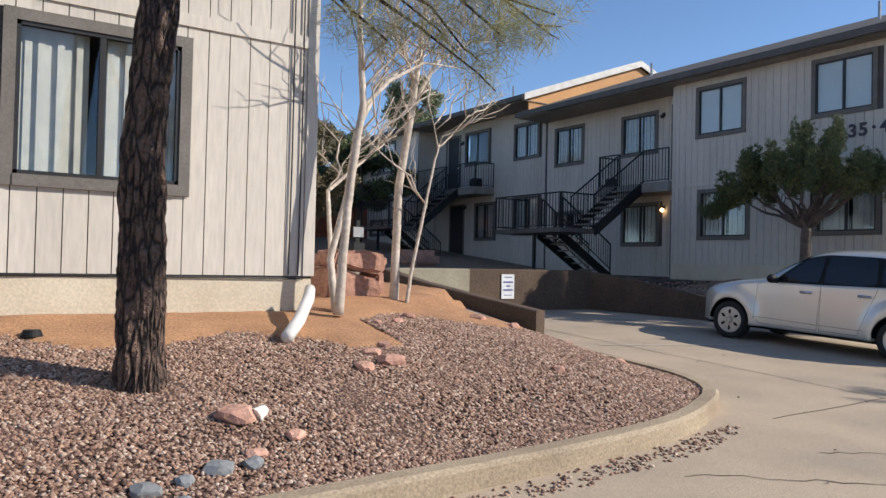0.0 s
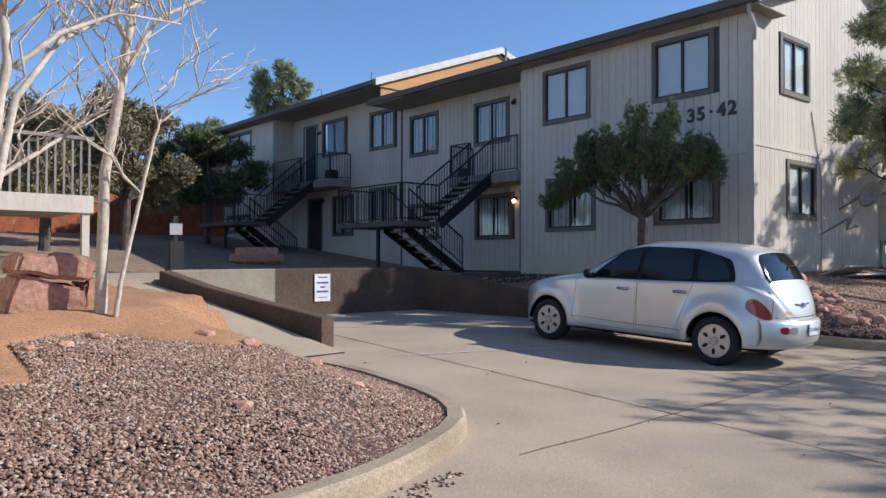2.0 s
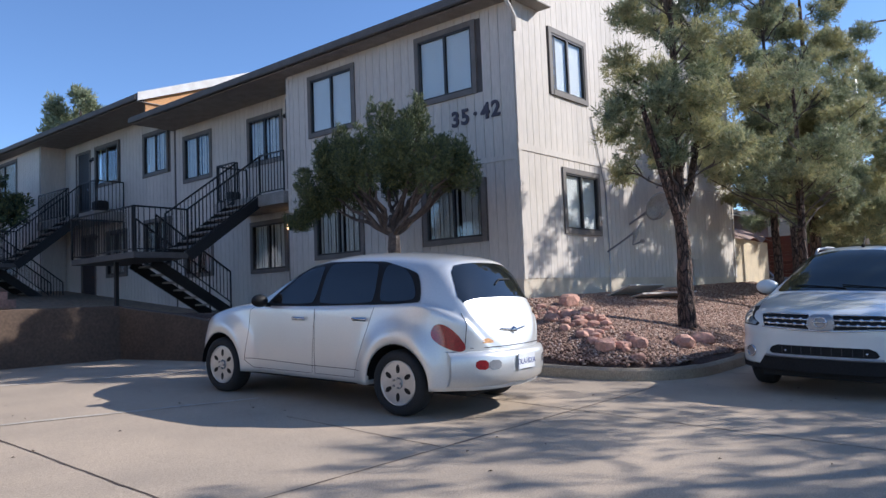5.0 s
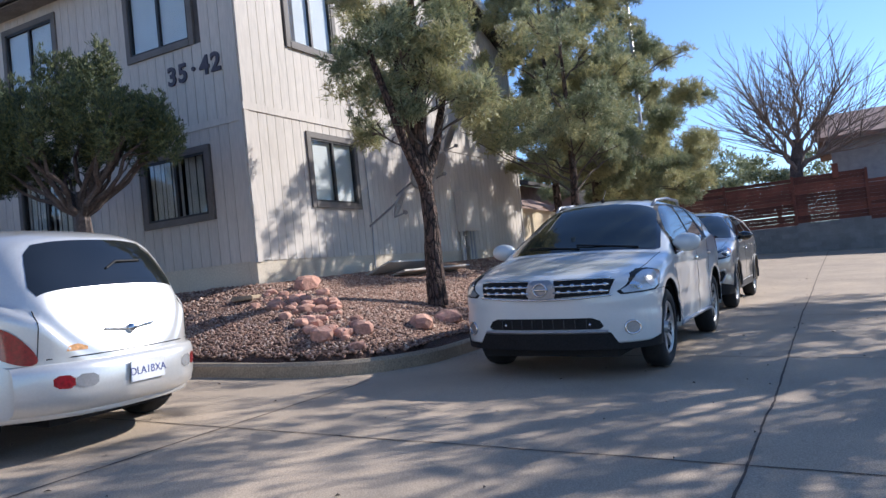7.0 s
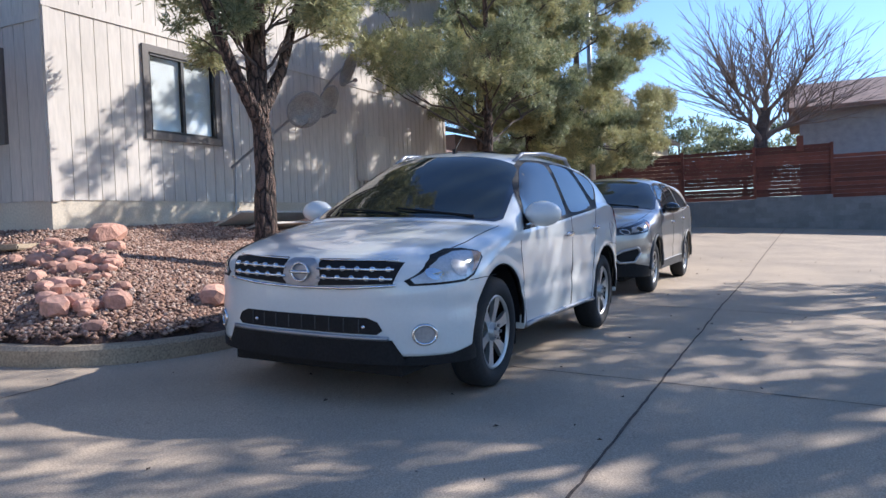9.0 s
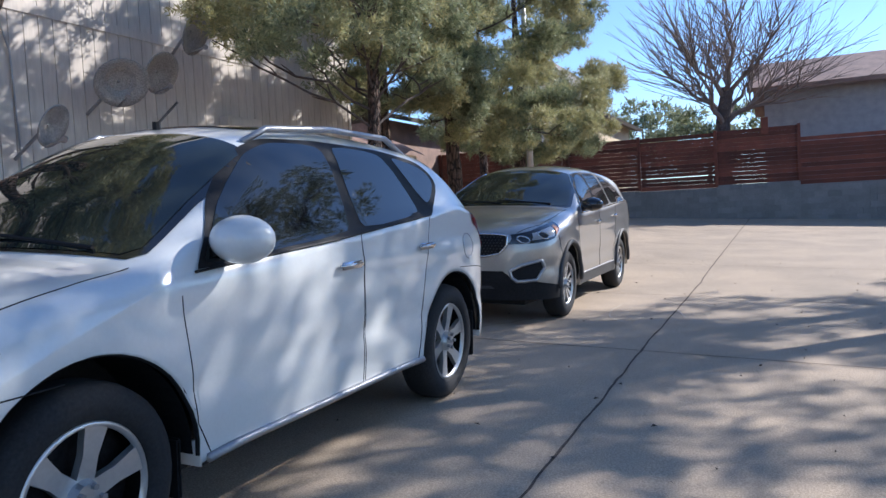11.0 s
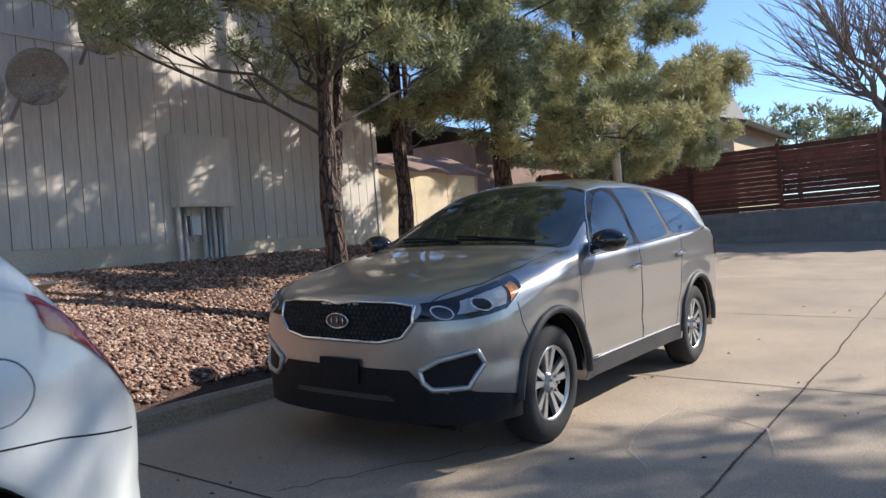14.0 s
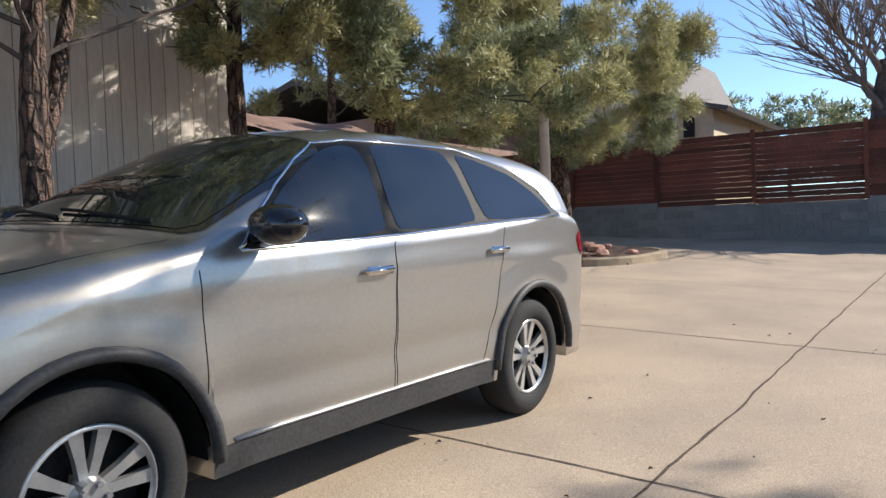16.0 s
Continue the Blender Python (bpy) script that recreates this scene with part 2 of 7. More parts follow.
glass = bpy.data.materials.new("window glass")
glass.use_nodes = True
gn, gl = glass.node_tree.nodes, glass.node_tree.links
gn.remove(gn["Principled BSDF"])
gt, gg, gf_, gx = gn.new("ShaderNodeBsdfTransparent"), gn.new("ShaderNodeBsdfGlossy"), gn.new("ShaderNodeLayerWeight"), gn.new("ShaderNodeMixShader")
gpw, gma = gn.new("ShaderNodeMath"), gn.new("ShaderNodeMath")
gpw.operation, gma.operation = "POWER", "MULTIPLY_ADD"
gpw.inputs[1].default_value, gma.inputs[1].default_value, gma.inputs[2].default_value = 4.0, 0.55, 0.05
gt.inputs[0].default_value, gg.inputs["Roughness"].default_value, gf_.inputs[0].default_value = (0.9, 0.93, 0.93, 1), 0.01, 0.5
gl.new(gf_.outputs["Facing"], gpw.inputs[0]), gl.new(gpw.outputs[0], gma.inputs[0]), gl.new(gma.outputs[0], gx.inputs[0]), gl.new(gt.outputs[0], gx.inputs[1]), gl.new(gg.outputs[0], gx.inputs[2])
gl.new(gx.outputs[0], gn["Material Output"].inputs[0])
M["glass"] = glass


# ---- mesh helpers ----
def part(name, bm, material, parent=None, label="", smooth=False, at=None):
    """Links a bmesh as one mesh object under a thing or a part."""
    me = bpy.data.meshes.new(name)
    bm.normal_update()
    bm.to_mesh(me)
    bm.free()
    return part_mesh(name, me, material, parent, label, smooth, at)


def part_mesh(name, me, material, parent=None, label="", smooth=False, at=None):
    if smooth:
        me.polygons.foreach_set("use_smooth", [True] * len(me.polygons))
    if material and not me.materials:
        me.materials.append(M[material] if isinstance(material, str) else material)
    ob = new(name, me)
    if parent is not None:
        ob.parent = parent
    if at is not None:
        ob.matrix_basis = at
    if label:
        ob["label"] = label
    return ob


def thing(name, label, category, at=None, group=""):
    ob = new(name)
    ob.empty_display_size = 0.2
    if at is not None:
        ob.matrix_basis = at
    return tagged(ob, label, category, group)


def box(bm, x0, x1, y0, y1, z0, z1, bev=0.0):
    vs = [bm.verts.new((x, y, z)) for z in (z0, z1) for y in (y0, y1) for x in (x0, x1)]
    fs = [bm.faces.new([vs[i] for i in f]) for f in ((0, 2, 3, 1), (4, 5, 7, 6), (0, 1, 5, 4), (2, 6, 7, 3), (0, 4, 6, 2), (1, 3, 7, 5))]
    if bev:
        es = {e for f in fs for e in f.edges}
        bmesh.ops.bevel(bm, geom=list(es), offset=bev, segments=2, affect="EDGES")
    return bm


def boxes(*rows, bev=0.0):
    bm = bmesh.new()
    for r in rows:
        box(bm, *r, bev=bev)
    return bm


def tube(bm, pts, rad, sides=8, cap=True):
    """A tapered tube along points; rad is one radius or one for each point."""
    pts = [Vector(p) for p in pts]
    rad = rad if isinstance(rad, (list, tuple)) else [rad] * len(pts)
    rings = []
    ref = None
    for i, p in enumerate(pts):
        d = (pts[min(i + 1, len(pts) - 1)] - pts[max(i - 1, 0)]).normalized()
        if ref is None:
            ref = d.orthogonal().normalized()
        ref = (ref - d * ref.dot(d)).normalized()
        o = d.cross(ref)
        rings.append([bm.verts.new(p + (ref * math.cos(a) + o * math.sin(a)) * rad[i]) for a in (2 * math.pi * k / sides for k in range(sides))])
    for a, b in zip(rings, rings[1:]):
        for k in range(sides):
            bm.faces.new((a[k], a[(k + 1) % sides], b[(k + 1) % sides], b[k]))
    if cap:
        bm.faces.new(rings[0][::-1])
        bm.faces.new(rings[-1])
    return bm


def beam(bm, a, b, w, h):
    """A straight bar of rectangular section from a to b."""
    a, b = Vector(a), Vector(b)
    d = (b - a).normalized()
    s = d.cross(Vector((0, 0, 1)))
    s = s.normalized() if s.length > 1e-4 else Vector((1, 0, 0))
    u = s.cross(d)
    vs = [bm.verts.new(p + s * i * w / 2 + u * j * h / 2) for p in (a, b) for i, j in ((-1, -1), (1, -1), (1, 1), (-1, 1))]
    for f in ((0, 1, 2, 3), (7, 6, 5, 4), (0, 4, 5, 1), (1, 5, 6, 2), (2, 6, 7, 3), (3, 7, 4, 0)):
        bm.faces.new([vs[i] for i in f])
    return bm


def extrude_poly(bm, pts, fn, depth):
    """A flat polygon in (u, v), mapped by fn(u, v, d), with thickness."""
    a = [bm.verts.new(fn(u, v, 0)) for u, v in pts]
    b = [bm.verts.new(fn(u, v, depth)) for u, v in pts]
    bm.faces.new(a)
    bm.faces.new(b[::-1])
    for i in range(len(a)):
        j = (i + 1) % len(a)
        bm.faces.new((a[j], a[i], b[i], b[j]))
    return bm


# ---- ground ----
def G(x, y):
    """Height of the drive."""
    return 0.048 * (y - 1) + 0.03 * max(0.0, x - 26) if y > -12 else 0.048 * -13 + 0.03 * max(0.0, x - 26)


def seg_dist(px, py, poly, closed=False):
    best = 1e9
    n = len(poly)
    for i in range(n if closed else n - 1):
        (ax, ay), (bx, by) = poly[i], poly[(i + 1) % n]
        dx, dy = bx - ax, by - ay
        t = max(0.0, min(1.0, ((px - ax) * dx + (py - ay) * dy) / (dx * dx + dy * dy + 1e-12)))
        best = min(best, math.hypot(px - ax - t * dx, py - ay - t * dy))
    return best


def inside(px, py, poly):
    c, n = False, len(poly)
    for i in range(n):
        (ax, ay), (bx, by) = poly[i], poly[i - 1]
        if (ay > py) != (by > py) and px < (bx - ax) * (py - ay) / (by - ay) + ax:
            c = not c
    return c


def smooth_line(pts, step=0.25):
    """A rounded line through points."""
    p = [Vector((*a, 0)) for a in pts]
    out = []
    for i in range(len(p) - 1):
        a, b, c, d = p[max(i - 1, 0)], p[i], p[i + 1], p[min(i + 2, len(p) - 1)]
        n = max(2, int((c - b).length / step))
        for k in range(n):
            t = k / n
            v = 0.5 * ((2 * b) + (c - a) * t + (2 * a - 5 * b + 4 * c - d) * t * t + (3 * b - a - 3 * c + d) * t ** 3)
            out.append((v.x, v.y))
    out.append((p[-1].x, p[-1].y))
    return out


KERB_A = smooth_line([(-9, 3.9), (-3, 3.9), (0.5, 3.92), (2.6, 4.05), (4.1, 4.17), (5.3, 4.36), (6.1, 4.68), (6.7, 5.05), (7.05, 5.6), (7.18, 6.4), (7.18, 7.3), (6.95, 8.1), (6.62, 8.55)])
KERB_B = smooth_line([(14.0, 9.4), (14.7, 8.2), (14.88, 6.8), (14.98, 5.7), (15.25, 5.05), (15.8, 4.68), (16.6, 4.56), (19, 4.66), (22.0, 4.75), (26.0, 4.8), (28.6, 4.85), (29.3, 5.3), (29.4, 6.4)])
KERB_C = smooth_line([(33.2, 10.2), (33.6, 6.4), (34.4, 5.3), (35.6, 5.0), (36.6, 5.2), (37.0, 6.2), (37.1, 10.2)])
BED_A = KERB_A + [(6.22, 9.9), (5.88, 11.3), (5.43, 12.9), (3.9, 13.0), (3.62, 7.75), (3.62, 7.62), (-9, 7.62)]
BED_B = KERB_B + [(29.4, 8.06), (17.33, 8.06), (17.33, 14.4), (18.1, 14.4), (18.1, 20), (15.2, 20), (12.4, 12.7)]
BED_C = KERB_C


def hA(x, y):
    d = seg_dist(x, y, KERB_A)
    k = max(0.0, min(1.0, (x - 3.4) / 1.6))
    k = k * k * (3 - 2 * k)
    wz, wy = 0.95 + 0.1 * k, 7.62 + 0.75 * k
    h = G(x, y) + 0.11
    s = d / (d + max(0.0, wy - y) + 0.01)
    e = max(0.0, y - wy)
    return h + (wz - h) * min(1.0, s) ** 0.95 * min(1.0, d / 0.9) + 0.05 * e


def hB(x, y):
    h = G(x, y) + 0.11
    d = seg_dist(x, y, KERB_B)
    if y > 9:
        w = 1.25 + max(0, y - 12) * 0.01
        dw = max(0.0, 17.3 - x)
        d2 = seg_dist(x, y, [(12.5, 12.7), (14.0, 9.4)])
        d = min(d, d2 + 1.5)
        if y > 12.4:
            return 1.2
        s = (d / (d + dw + 0.01))
        return h + (w - h) * s ** 0.8
    dx, dy = max(0.0, 17.35 - x), max(0.0, 8.1 - y)
    dw = math.hypot(dx, dy)
    wz = 1.28 + max(0.0, x - 18) * 0.02
    s = (d / (d + dw + 0.01)) ** 0.7
    return h + (wz - h) * s


def hC(x, y):
    return G(x, y) + 0.12 + 0.1 * min(1.0, seg_dist(x, y, KERB_C))


def grid_mesh(name, x0, x1, y0, y1, step, fn, material, keep=None, kind="structure", smooth=True):
    nx, ny = max(1, round((x1 - x0) / step)), max(1, round((y1 - y0) / step))
    vs, ok = [], []
    for j in range(ny + 1):
        for i in range(nx + 1):
            x, y = x0 + (x1 - x0) * i / nx, y0 + (y1 - y0) * j / ny
            vs.append((x, y, fn(x, y)))
            ok.append(keep(x, y) if keep else True)
    fs = []
    for j in range(ny):
        for i in range(nx):
            a = j * (nx + 1) + i
            q = (a, a + 1, a + nx + 2, a + nx + 1)
            if any(ok[k] for k in q):
                fs.append(q)
    me = bpy.data.meshes.new(name)
    me.from_pydata(vs, [], fs)
    ob = part_mesh(name, me, material, smooth=smooth)
    return tagged(ob, kind=kind)


# ---- large ground pieces ----
def far_height(x, y):
    h = G(x, y) - 0.12
    if x > 43.5:
        h += 0.5
    if y > 13:
        h = max(h, min(0.6 + (y - 13) * 0.1, 3.2))
    return h


def axis_steps(lo, hi):
    a = sorted({lo, -900, -400, -150, -60, *range(-30, 80, 2), 100, 150, 300, 600, hi})
    return a


gx, gy = axis_steps(-2500, 2500), axis_steps(-2500, 2500)
gv = [(x, y, far_height(max(-60, min(90, x)), max(-40, min(60, y)))) for y in gy for x in gx]
gf = [(j * len(gx) + i, j * len(gx) + i + 1, (j + 1) * len(gx) + i + 1, (j + 1) * len(gx) + i) for j in range(len(gy) - 1) for i in range(len(gx) - 1)]
gm = bpy.data.meshes.new("ground")
gm.from_pydata(gv, [], gf)
tagged(part_mesh("ground", gm, "earth"), "reddish dry earth stretching away round the flats", kind="structure")

in_a = lambda x, y: inside(x, y, BED_A)
in_b = lambda x, y: inside(x, y, BED_B)
in_c = lambda x, y: inside(x, y, BED_C)
tagged(grid_mesh("road", -14, 43.2, -14, 13.2, 0.6, G, "concrete"), "worn tan concrete drive with cracked joints")


def bed(name, x0, x1, y0, y1, fn, inn, material, label):
    ob = grid_mesh(name, x0, x1, y0, y1, 0.2, lambda x, y: fn(x, y) + 0.02 * noise.noise((x * 1.5, y * 1.5, 0)) if inn(x, y) else G(x, y) - 0.3, material, inn)
    ob["label"] = label


def near_kerb(fn, kerb):
    """Inside or within the kerb's width."""
    return lambda x, y: fn(x, y)


bed("gravel_bed", -9, 8, 3.6, 13.2, hA, in_a, "gravelbase_shaded", "bed of pinkish gravel beside the near building")
bed("gravel_bed", 12, 29.6, 4.4, 20.2, hB, in_b, "gravelbase_shaded", "raised bed of pinkish gravel round the flats")
bed("gravel_bed", 33, 37.4, 4.8, 10.4, hC, in_c, "gravelbase_shaded", "small planted island at the far end of the drive")


def kerb(pts, label, w=0.15, h=0.15):
    bm = bmesh.new()
    n = len(pts)
    prof = [(0.0, -0.1), (0.0, h - 0.03), (-0.03, h), (-w, h), (-w, -0.1)]
    prev = None
    for i, (x, y) in enumerate(pts):
        a, b = pts[max(i - 1, 0)], pts[min(i + 1, n - 1)]
        tx, ty = b[0] - a[0], b[1] - a[1]
        L = math.hypot(tx, ty)
        nx, ny = ty / L, -tx / L
        ring = [bm.verts.new((x + nx * (o + 0.05), y + ny * (o + 0.05), G(x, y) + z)) for o, z in prof]
        if prev:
            for k in range(len(prof) - 1):
                bm.faces.new((prev[k], prev[k + 1], ring[k + 1], ring[k]))
        prev = ring
    ob = part("kerb", bm, "kerb", label=label)
    ob["kind"] = "structure"


kerb(KERB_A, "rounded tan concrete kerb round the near gravel bed")
kerb(KERB_B, "tan concrete kerb round the gravel bed by the flats")
kerb(KERB_C, "concrete kerb of the far island")
# upper terrace, the paved walk and the ramp
t1 = part("pavement", boxes((-12, 12.2, 12.75, 19.0, 0.3, 1.24), (12.2, 18.19, 15.0, 36.5, 0.3, 1.2), (12.0, 18.19, 20.9, 36.5, 0.3, 1.36)), "concrete")
tagged(t1, "raised concrete walk before the stairs", kind="structure")
bm = bmesh.new()
rp = [(7.62, 8.7), (7.2, 10.0), (6.85, 11.4), (6.4, 13.0)]
prev = None
for i, (x, y) in enumerate(rp):
    z = G(x, y) + 0.02 + (1.26 - G(6.4, 13.0) - 0.02) * (i / 3) ** 0.9
    ring = [bm.verts.new(v) for v in ((x - 0.95, y - 0.12, z), (x + 0.42, y + 0.05, z), (x + 0.42, y + 0.05, 0), (x - 0.95, y - 0.12, 0))]
    if prev:
        for k in range(4):
            bm.faces.new((prev[k], prev[(k + 1) % 4], ring[(k + 1) % 4], ring[k]))
    prev = ring
tagged(part("ramp", bm, "concrete"), "sloping concrete walk beside a low wall", kind="structure")


def ret_wall(pts, w, material, label):
    """A wall along (x, y, top) with a flat foot."""
    bm = bmesh.new()
    prev = None
    for i, (x, y, z) in enumerate(pts):
        a, b = pts[max(i - 1, 0)], pts[min(i + 1, len(pts) - 1)]
        tx, ty = b[0] - a[0], b[1] - a[1]
        L = math.hypot(tx, ty)
        nx, ny = -ty / L * w / 2, tx / L * w / 2
        ring = [bm.verts.new(v) for v in ((x - nx, y - ny, 0.0), (x - nx, y - ny, z - 0.015), (x - nx * 0.85, y - ny * 0.85, z), (x + nx * 0.85, y + ny * 0.85, z), (x + nx, y + ny, z - 0.015), (x + nx, y + ny, 0.0))]
        if prev:
            for k in range(5):
                bm.faces.new((prev[k], prev[k + 1], ring[k + 1], ring[k]))
        else:
            bm.faces.new(ring[::-1])
        prev = ring
    bm.faces.new(prev)
    return tagged(part("wall", bm, material, label=label), kind="structure")


ret_wall([(8.1, 9.25, 0.80), (7.75, 10.4, 0.98), (7.4, 11.5, 1.17), (7.15, 12.5, 1.38)], 0.24, "retwall", "brown painted low wall sloping beside the ramp")
ret_wall([(7.25, 12.62, 1.39), (9.05, 12.62, 1.398)], 0.22, "retlight", "pale unpainted stretch of the retaining wall")
ret_wall([(9.05, 12.62, 1.40), (10.4, 12.62, 1.405), (12.35, 12.62, 1.41)], 0.22, "retwall", "dark brown painted retaining wall")
ret_wall([(12.32, 12.7, 1.41), (12.9, 11.6, 1.22), (13.4, 10.6, 0.98), (14.0, 9.3, 0.72)], 0.2, "retwall", "brown retaining wall stepping down behind the parked car")


# ---- buildings ----
def face_pt(face, u, z, n):
    kind, p = face
    return (p - n, u, z) if kind == "W" else (u, p - n, z)


def fbox(bm, face, u0, u1, z0, z1, n0, n1, bev=0.0):
    kind, p = face
    return box(bm, p - n1, p - n0, u0, u1, z0, z1, bev) if kind == "W" else box(bm, u0, u1, p - n1, p - n0, z0, z1, bev)


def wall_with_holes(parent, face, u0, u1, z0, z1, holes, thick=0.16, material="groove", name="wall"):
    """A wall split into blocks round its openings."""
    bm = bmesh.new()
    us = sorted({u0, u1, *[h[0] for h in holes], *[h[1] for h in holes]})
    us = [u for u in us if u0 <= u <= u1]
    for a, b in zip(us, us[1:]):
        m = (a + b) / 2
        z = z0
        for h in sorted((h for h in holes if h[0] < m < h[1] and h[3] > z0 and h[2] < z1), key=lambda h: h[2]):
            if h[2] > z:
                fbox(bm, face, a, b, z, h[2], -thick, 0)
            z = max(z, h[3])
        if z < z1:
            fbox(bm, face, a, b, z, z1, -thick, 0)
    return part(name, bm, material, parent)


def siding(parent, face, u0, u1, z0, z1, holes, pitch=0.203, top=None, joined=False):
    """Vertical boards with open grooves, cut round the openings. top(u) may give a sloping head."""
    n = max(1, round((u1 - u0) / pitch))
    pw = (u1 - u0) / n
    allb = bmesh.new()
    for i in range(n):
        a, b = u0 + i * pw + 0.005, u0 + (i + 1) * pw - 0.005
        m = (a + b) / 2
        zt = top(m) if top else z1
        segs, z = [], z0
        for h in sorted((h for h in holes if h[0] - 0.02 < m < h[1] + 0.02 and h[3] > z0 and h[2] < zt), key=lambda h: h[2]):
            if h[2] > z + 0.02:
                segs.append((z, h[2]))
            z = max(z, h[3])
        if z < zt - 0.02:
            segs.append((z, zt))
        for s0, s1 in segs:
            bm = allb if joined else bmesh.new()
            if top and s1 == zt:
                k = 0.02
                vs = [face_pt(face, u, zz, d) for d in (0.0, 0.014) for u, zz in ((a, s0), (b, s0), (b, top(b)), (a, top(a)))]
                v = [bm.verts.new(p) for p in vs]
                for f in ((0, 1, 2, 3), (7, 6, 5, 4), (0, 4, 5, 1), (1, 5, 6, 2), (2, 6, 7, 3), (3, 7, 4, 0)):
                    bm.faces.new([v[q] for q in f])
            else:
                fbox(bm, face, a, b, s0, s1, 0, 0.014)
            if not joined:
                part("siding_board", bm, "siding", parent)
    if joined:
        ob = part("siding_board", allb, "siding", parent)
        ob["kind"] = "stuff"
    else:
        allb.free()


def window(parent, face, u0, u1, z0, z1, inner="blind", label="", swap=False, trimw=0.1):
    """Outer size with its trim; two sliding lights, a blind or curtain behind, and a box coloured near-black as an
    unlit room.
    """
    bm = bmesh.new()
    t = trimw
    fbox(bm, face, u0, u0 + t, z0, z1, 0.0, 0.045)
    fbox(bm, face, u1 - t, u1, z0, z1, 0.0, 0.045)
    fbox(bm, face, u0 + t, u1 - t, z1 - t, z1, 0.0, 0.045)
    fbox(bm, face, u0 + t, u1 - t, z0, z0 + t, 0.0, 0.055)
    win = part("window", bm, "trim", parent, label or "brown-trimmed sliding window with %s behind" % ("white blinds" if inner == "blind" else "curtains" if inner == "curtain" else "a dark room"))
    a, b, c, d = u0 + t, u1 - t, z0 + t, z1 - t
    bm = bmesh.new()
    f = 0.035
    m = (a + b) / 2
    for q in ((a, a + f, c, d), (b - f, b, c, d), (a, b, c, c + f), (a, b, d - f, d)):
        fbox(bm, face, *q, -0.03, 0.03)
    fbox(bm, face, m - 0.025, m + 0.025, c + f, d - f, -0.03, 0.025)
    part("frame", bm, "darkframe", win)
    for k, (p0, p1) in enumerate(((a + f, m - 0.025), (m + 0.025, b - f))):
        bm = bmesh.new()
        fbox(bm, face, p0, p1, c + f, d - f, -0.006, -0.002 if k else 0.002)
        g = part("pane", bm, "glass", win)
        g.visible_shadow = False
    bm = bmesh.new()
    if inner == "blind":
        k, zz = 0, c + 0.02
        while zz < d:
            fbox(bm, face, a + 0.02, b - 0.02, zz, zz + 0.044, -0.038, -0.034)
            zz += 0.046
        part("blind", bm, "blind", win)
    elif inner == "curtain":
        n = 26
        for k in range(n):
            uu = a + 0.02 + (b - a - 0.04) * k / n
            o = 0.02 * math.sin(k * 2.3)
            if 0.40 < k / n < 0.47:
                continue
            fbox(bm, face, uu, uu + (b - a) / n + 0.004, c, d, -0.10 + o, -0.09 + o)
        part("curtain", bm, "curtain", win)
    else:
        bm.free()
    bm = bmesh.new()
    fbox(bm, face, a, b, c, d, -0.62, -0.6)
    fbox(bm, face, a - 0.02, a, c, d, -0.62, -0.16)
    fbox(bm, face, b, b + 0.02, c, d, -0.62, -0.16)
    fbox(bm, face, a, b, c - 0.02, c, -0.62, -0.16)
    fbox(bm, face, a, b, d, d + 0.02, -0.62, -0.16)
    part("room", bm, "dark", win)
    return win


def door(parent, face, u0, u1, z0, z1):
    bm = bmesh.new()
    for q in ((u0 - 0.08, u0, z0, z1 + 0.08), (u1, u1 + 0.08, z0, z1 + 0.08), (u0, u1, z1, z1 + 0.08)):
        fbox(bm, face, *q, 0.0, 0.04)
    ob = part("door", bm, "trim", parent, "dark blue closed entrance door")
    bm = bmesh.new()
    fbox(bm, face, u0, u1, z0, z1, -0.05, 0.0)
    part("leaf", bm, "door", ob)
    bm = bmesh.new()
    fbox(bm, face, u0 + 0.07, u0 + 0.12, z0 + 0.98, z0 + 1.03, 0.0, 0.06)
    part("handle", bm, "chrome", ob)
    return ob


def wall_lamp(face, u, z, glow, label):
    t = thing("wall_lamp", label, "wall lamp")
    bm = bmesh.new()
    fbox(bm, face, u - 0.05, u + 0.05, z - 0.02, z + 0.1, 0.014, 0.05)
    part("bracket", bm, "iron", t)
    bm = bmesh.new()
    bmesh.ops.create_icosphere(bm, subdivisions=2, radius=0.06, matrix=Matrix.Translation(face_pt(face, u, z - 0.02, 0.1)))
    part("globe", bm, "glow" if glow else "darkframe", t, smooth=True)


# the near building: one wall, its corner and the sides behind it
A = thing("apartment_building", "pale painted two-storey flats with grooved siding and brown-trimmed window", "building")
AS = ("S", 7.62)
ax1 = 3.6
winA = (0.80, 2.34, 2.06, 3.55)
upA = (0.4, 2.0, 4.9, 6.2)
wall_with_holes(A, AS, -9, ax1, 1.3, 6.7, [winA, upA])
wall_with_holes(A, AS, -9, ax1, 0.2, 1.3, [], material="found", name="foundation")
for z0_, z1_ in ((1.33, 3.66), (3.78, 6.7)):
    siding(A, AS, -3.13, ax1 - 0.1, z0_, z1_, [winA, upA], joined=z0_ > 2)
siding(A, AS, -9, -3.2, 1.33, 6.7, [], joined=True)
window(A, AS, *winA, inner="curtain", label="large brown-trimmed sliding window reflecting the trees")
window(A, AS, *upA, inner="blind")
part("band", boxes((-9, ax1, 7.585, 7.62, 3.66, 3.78)), "siding", A, "painted belt board between the storeys")
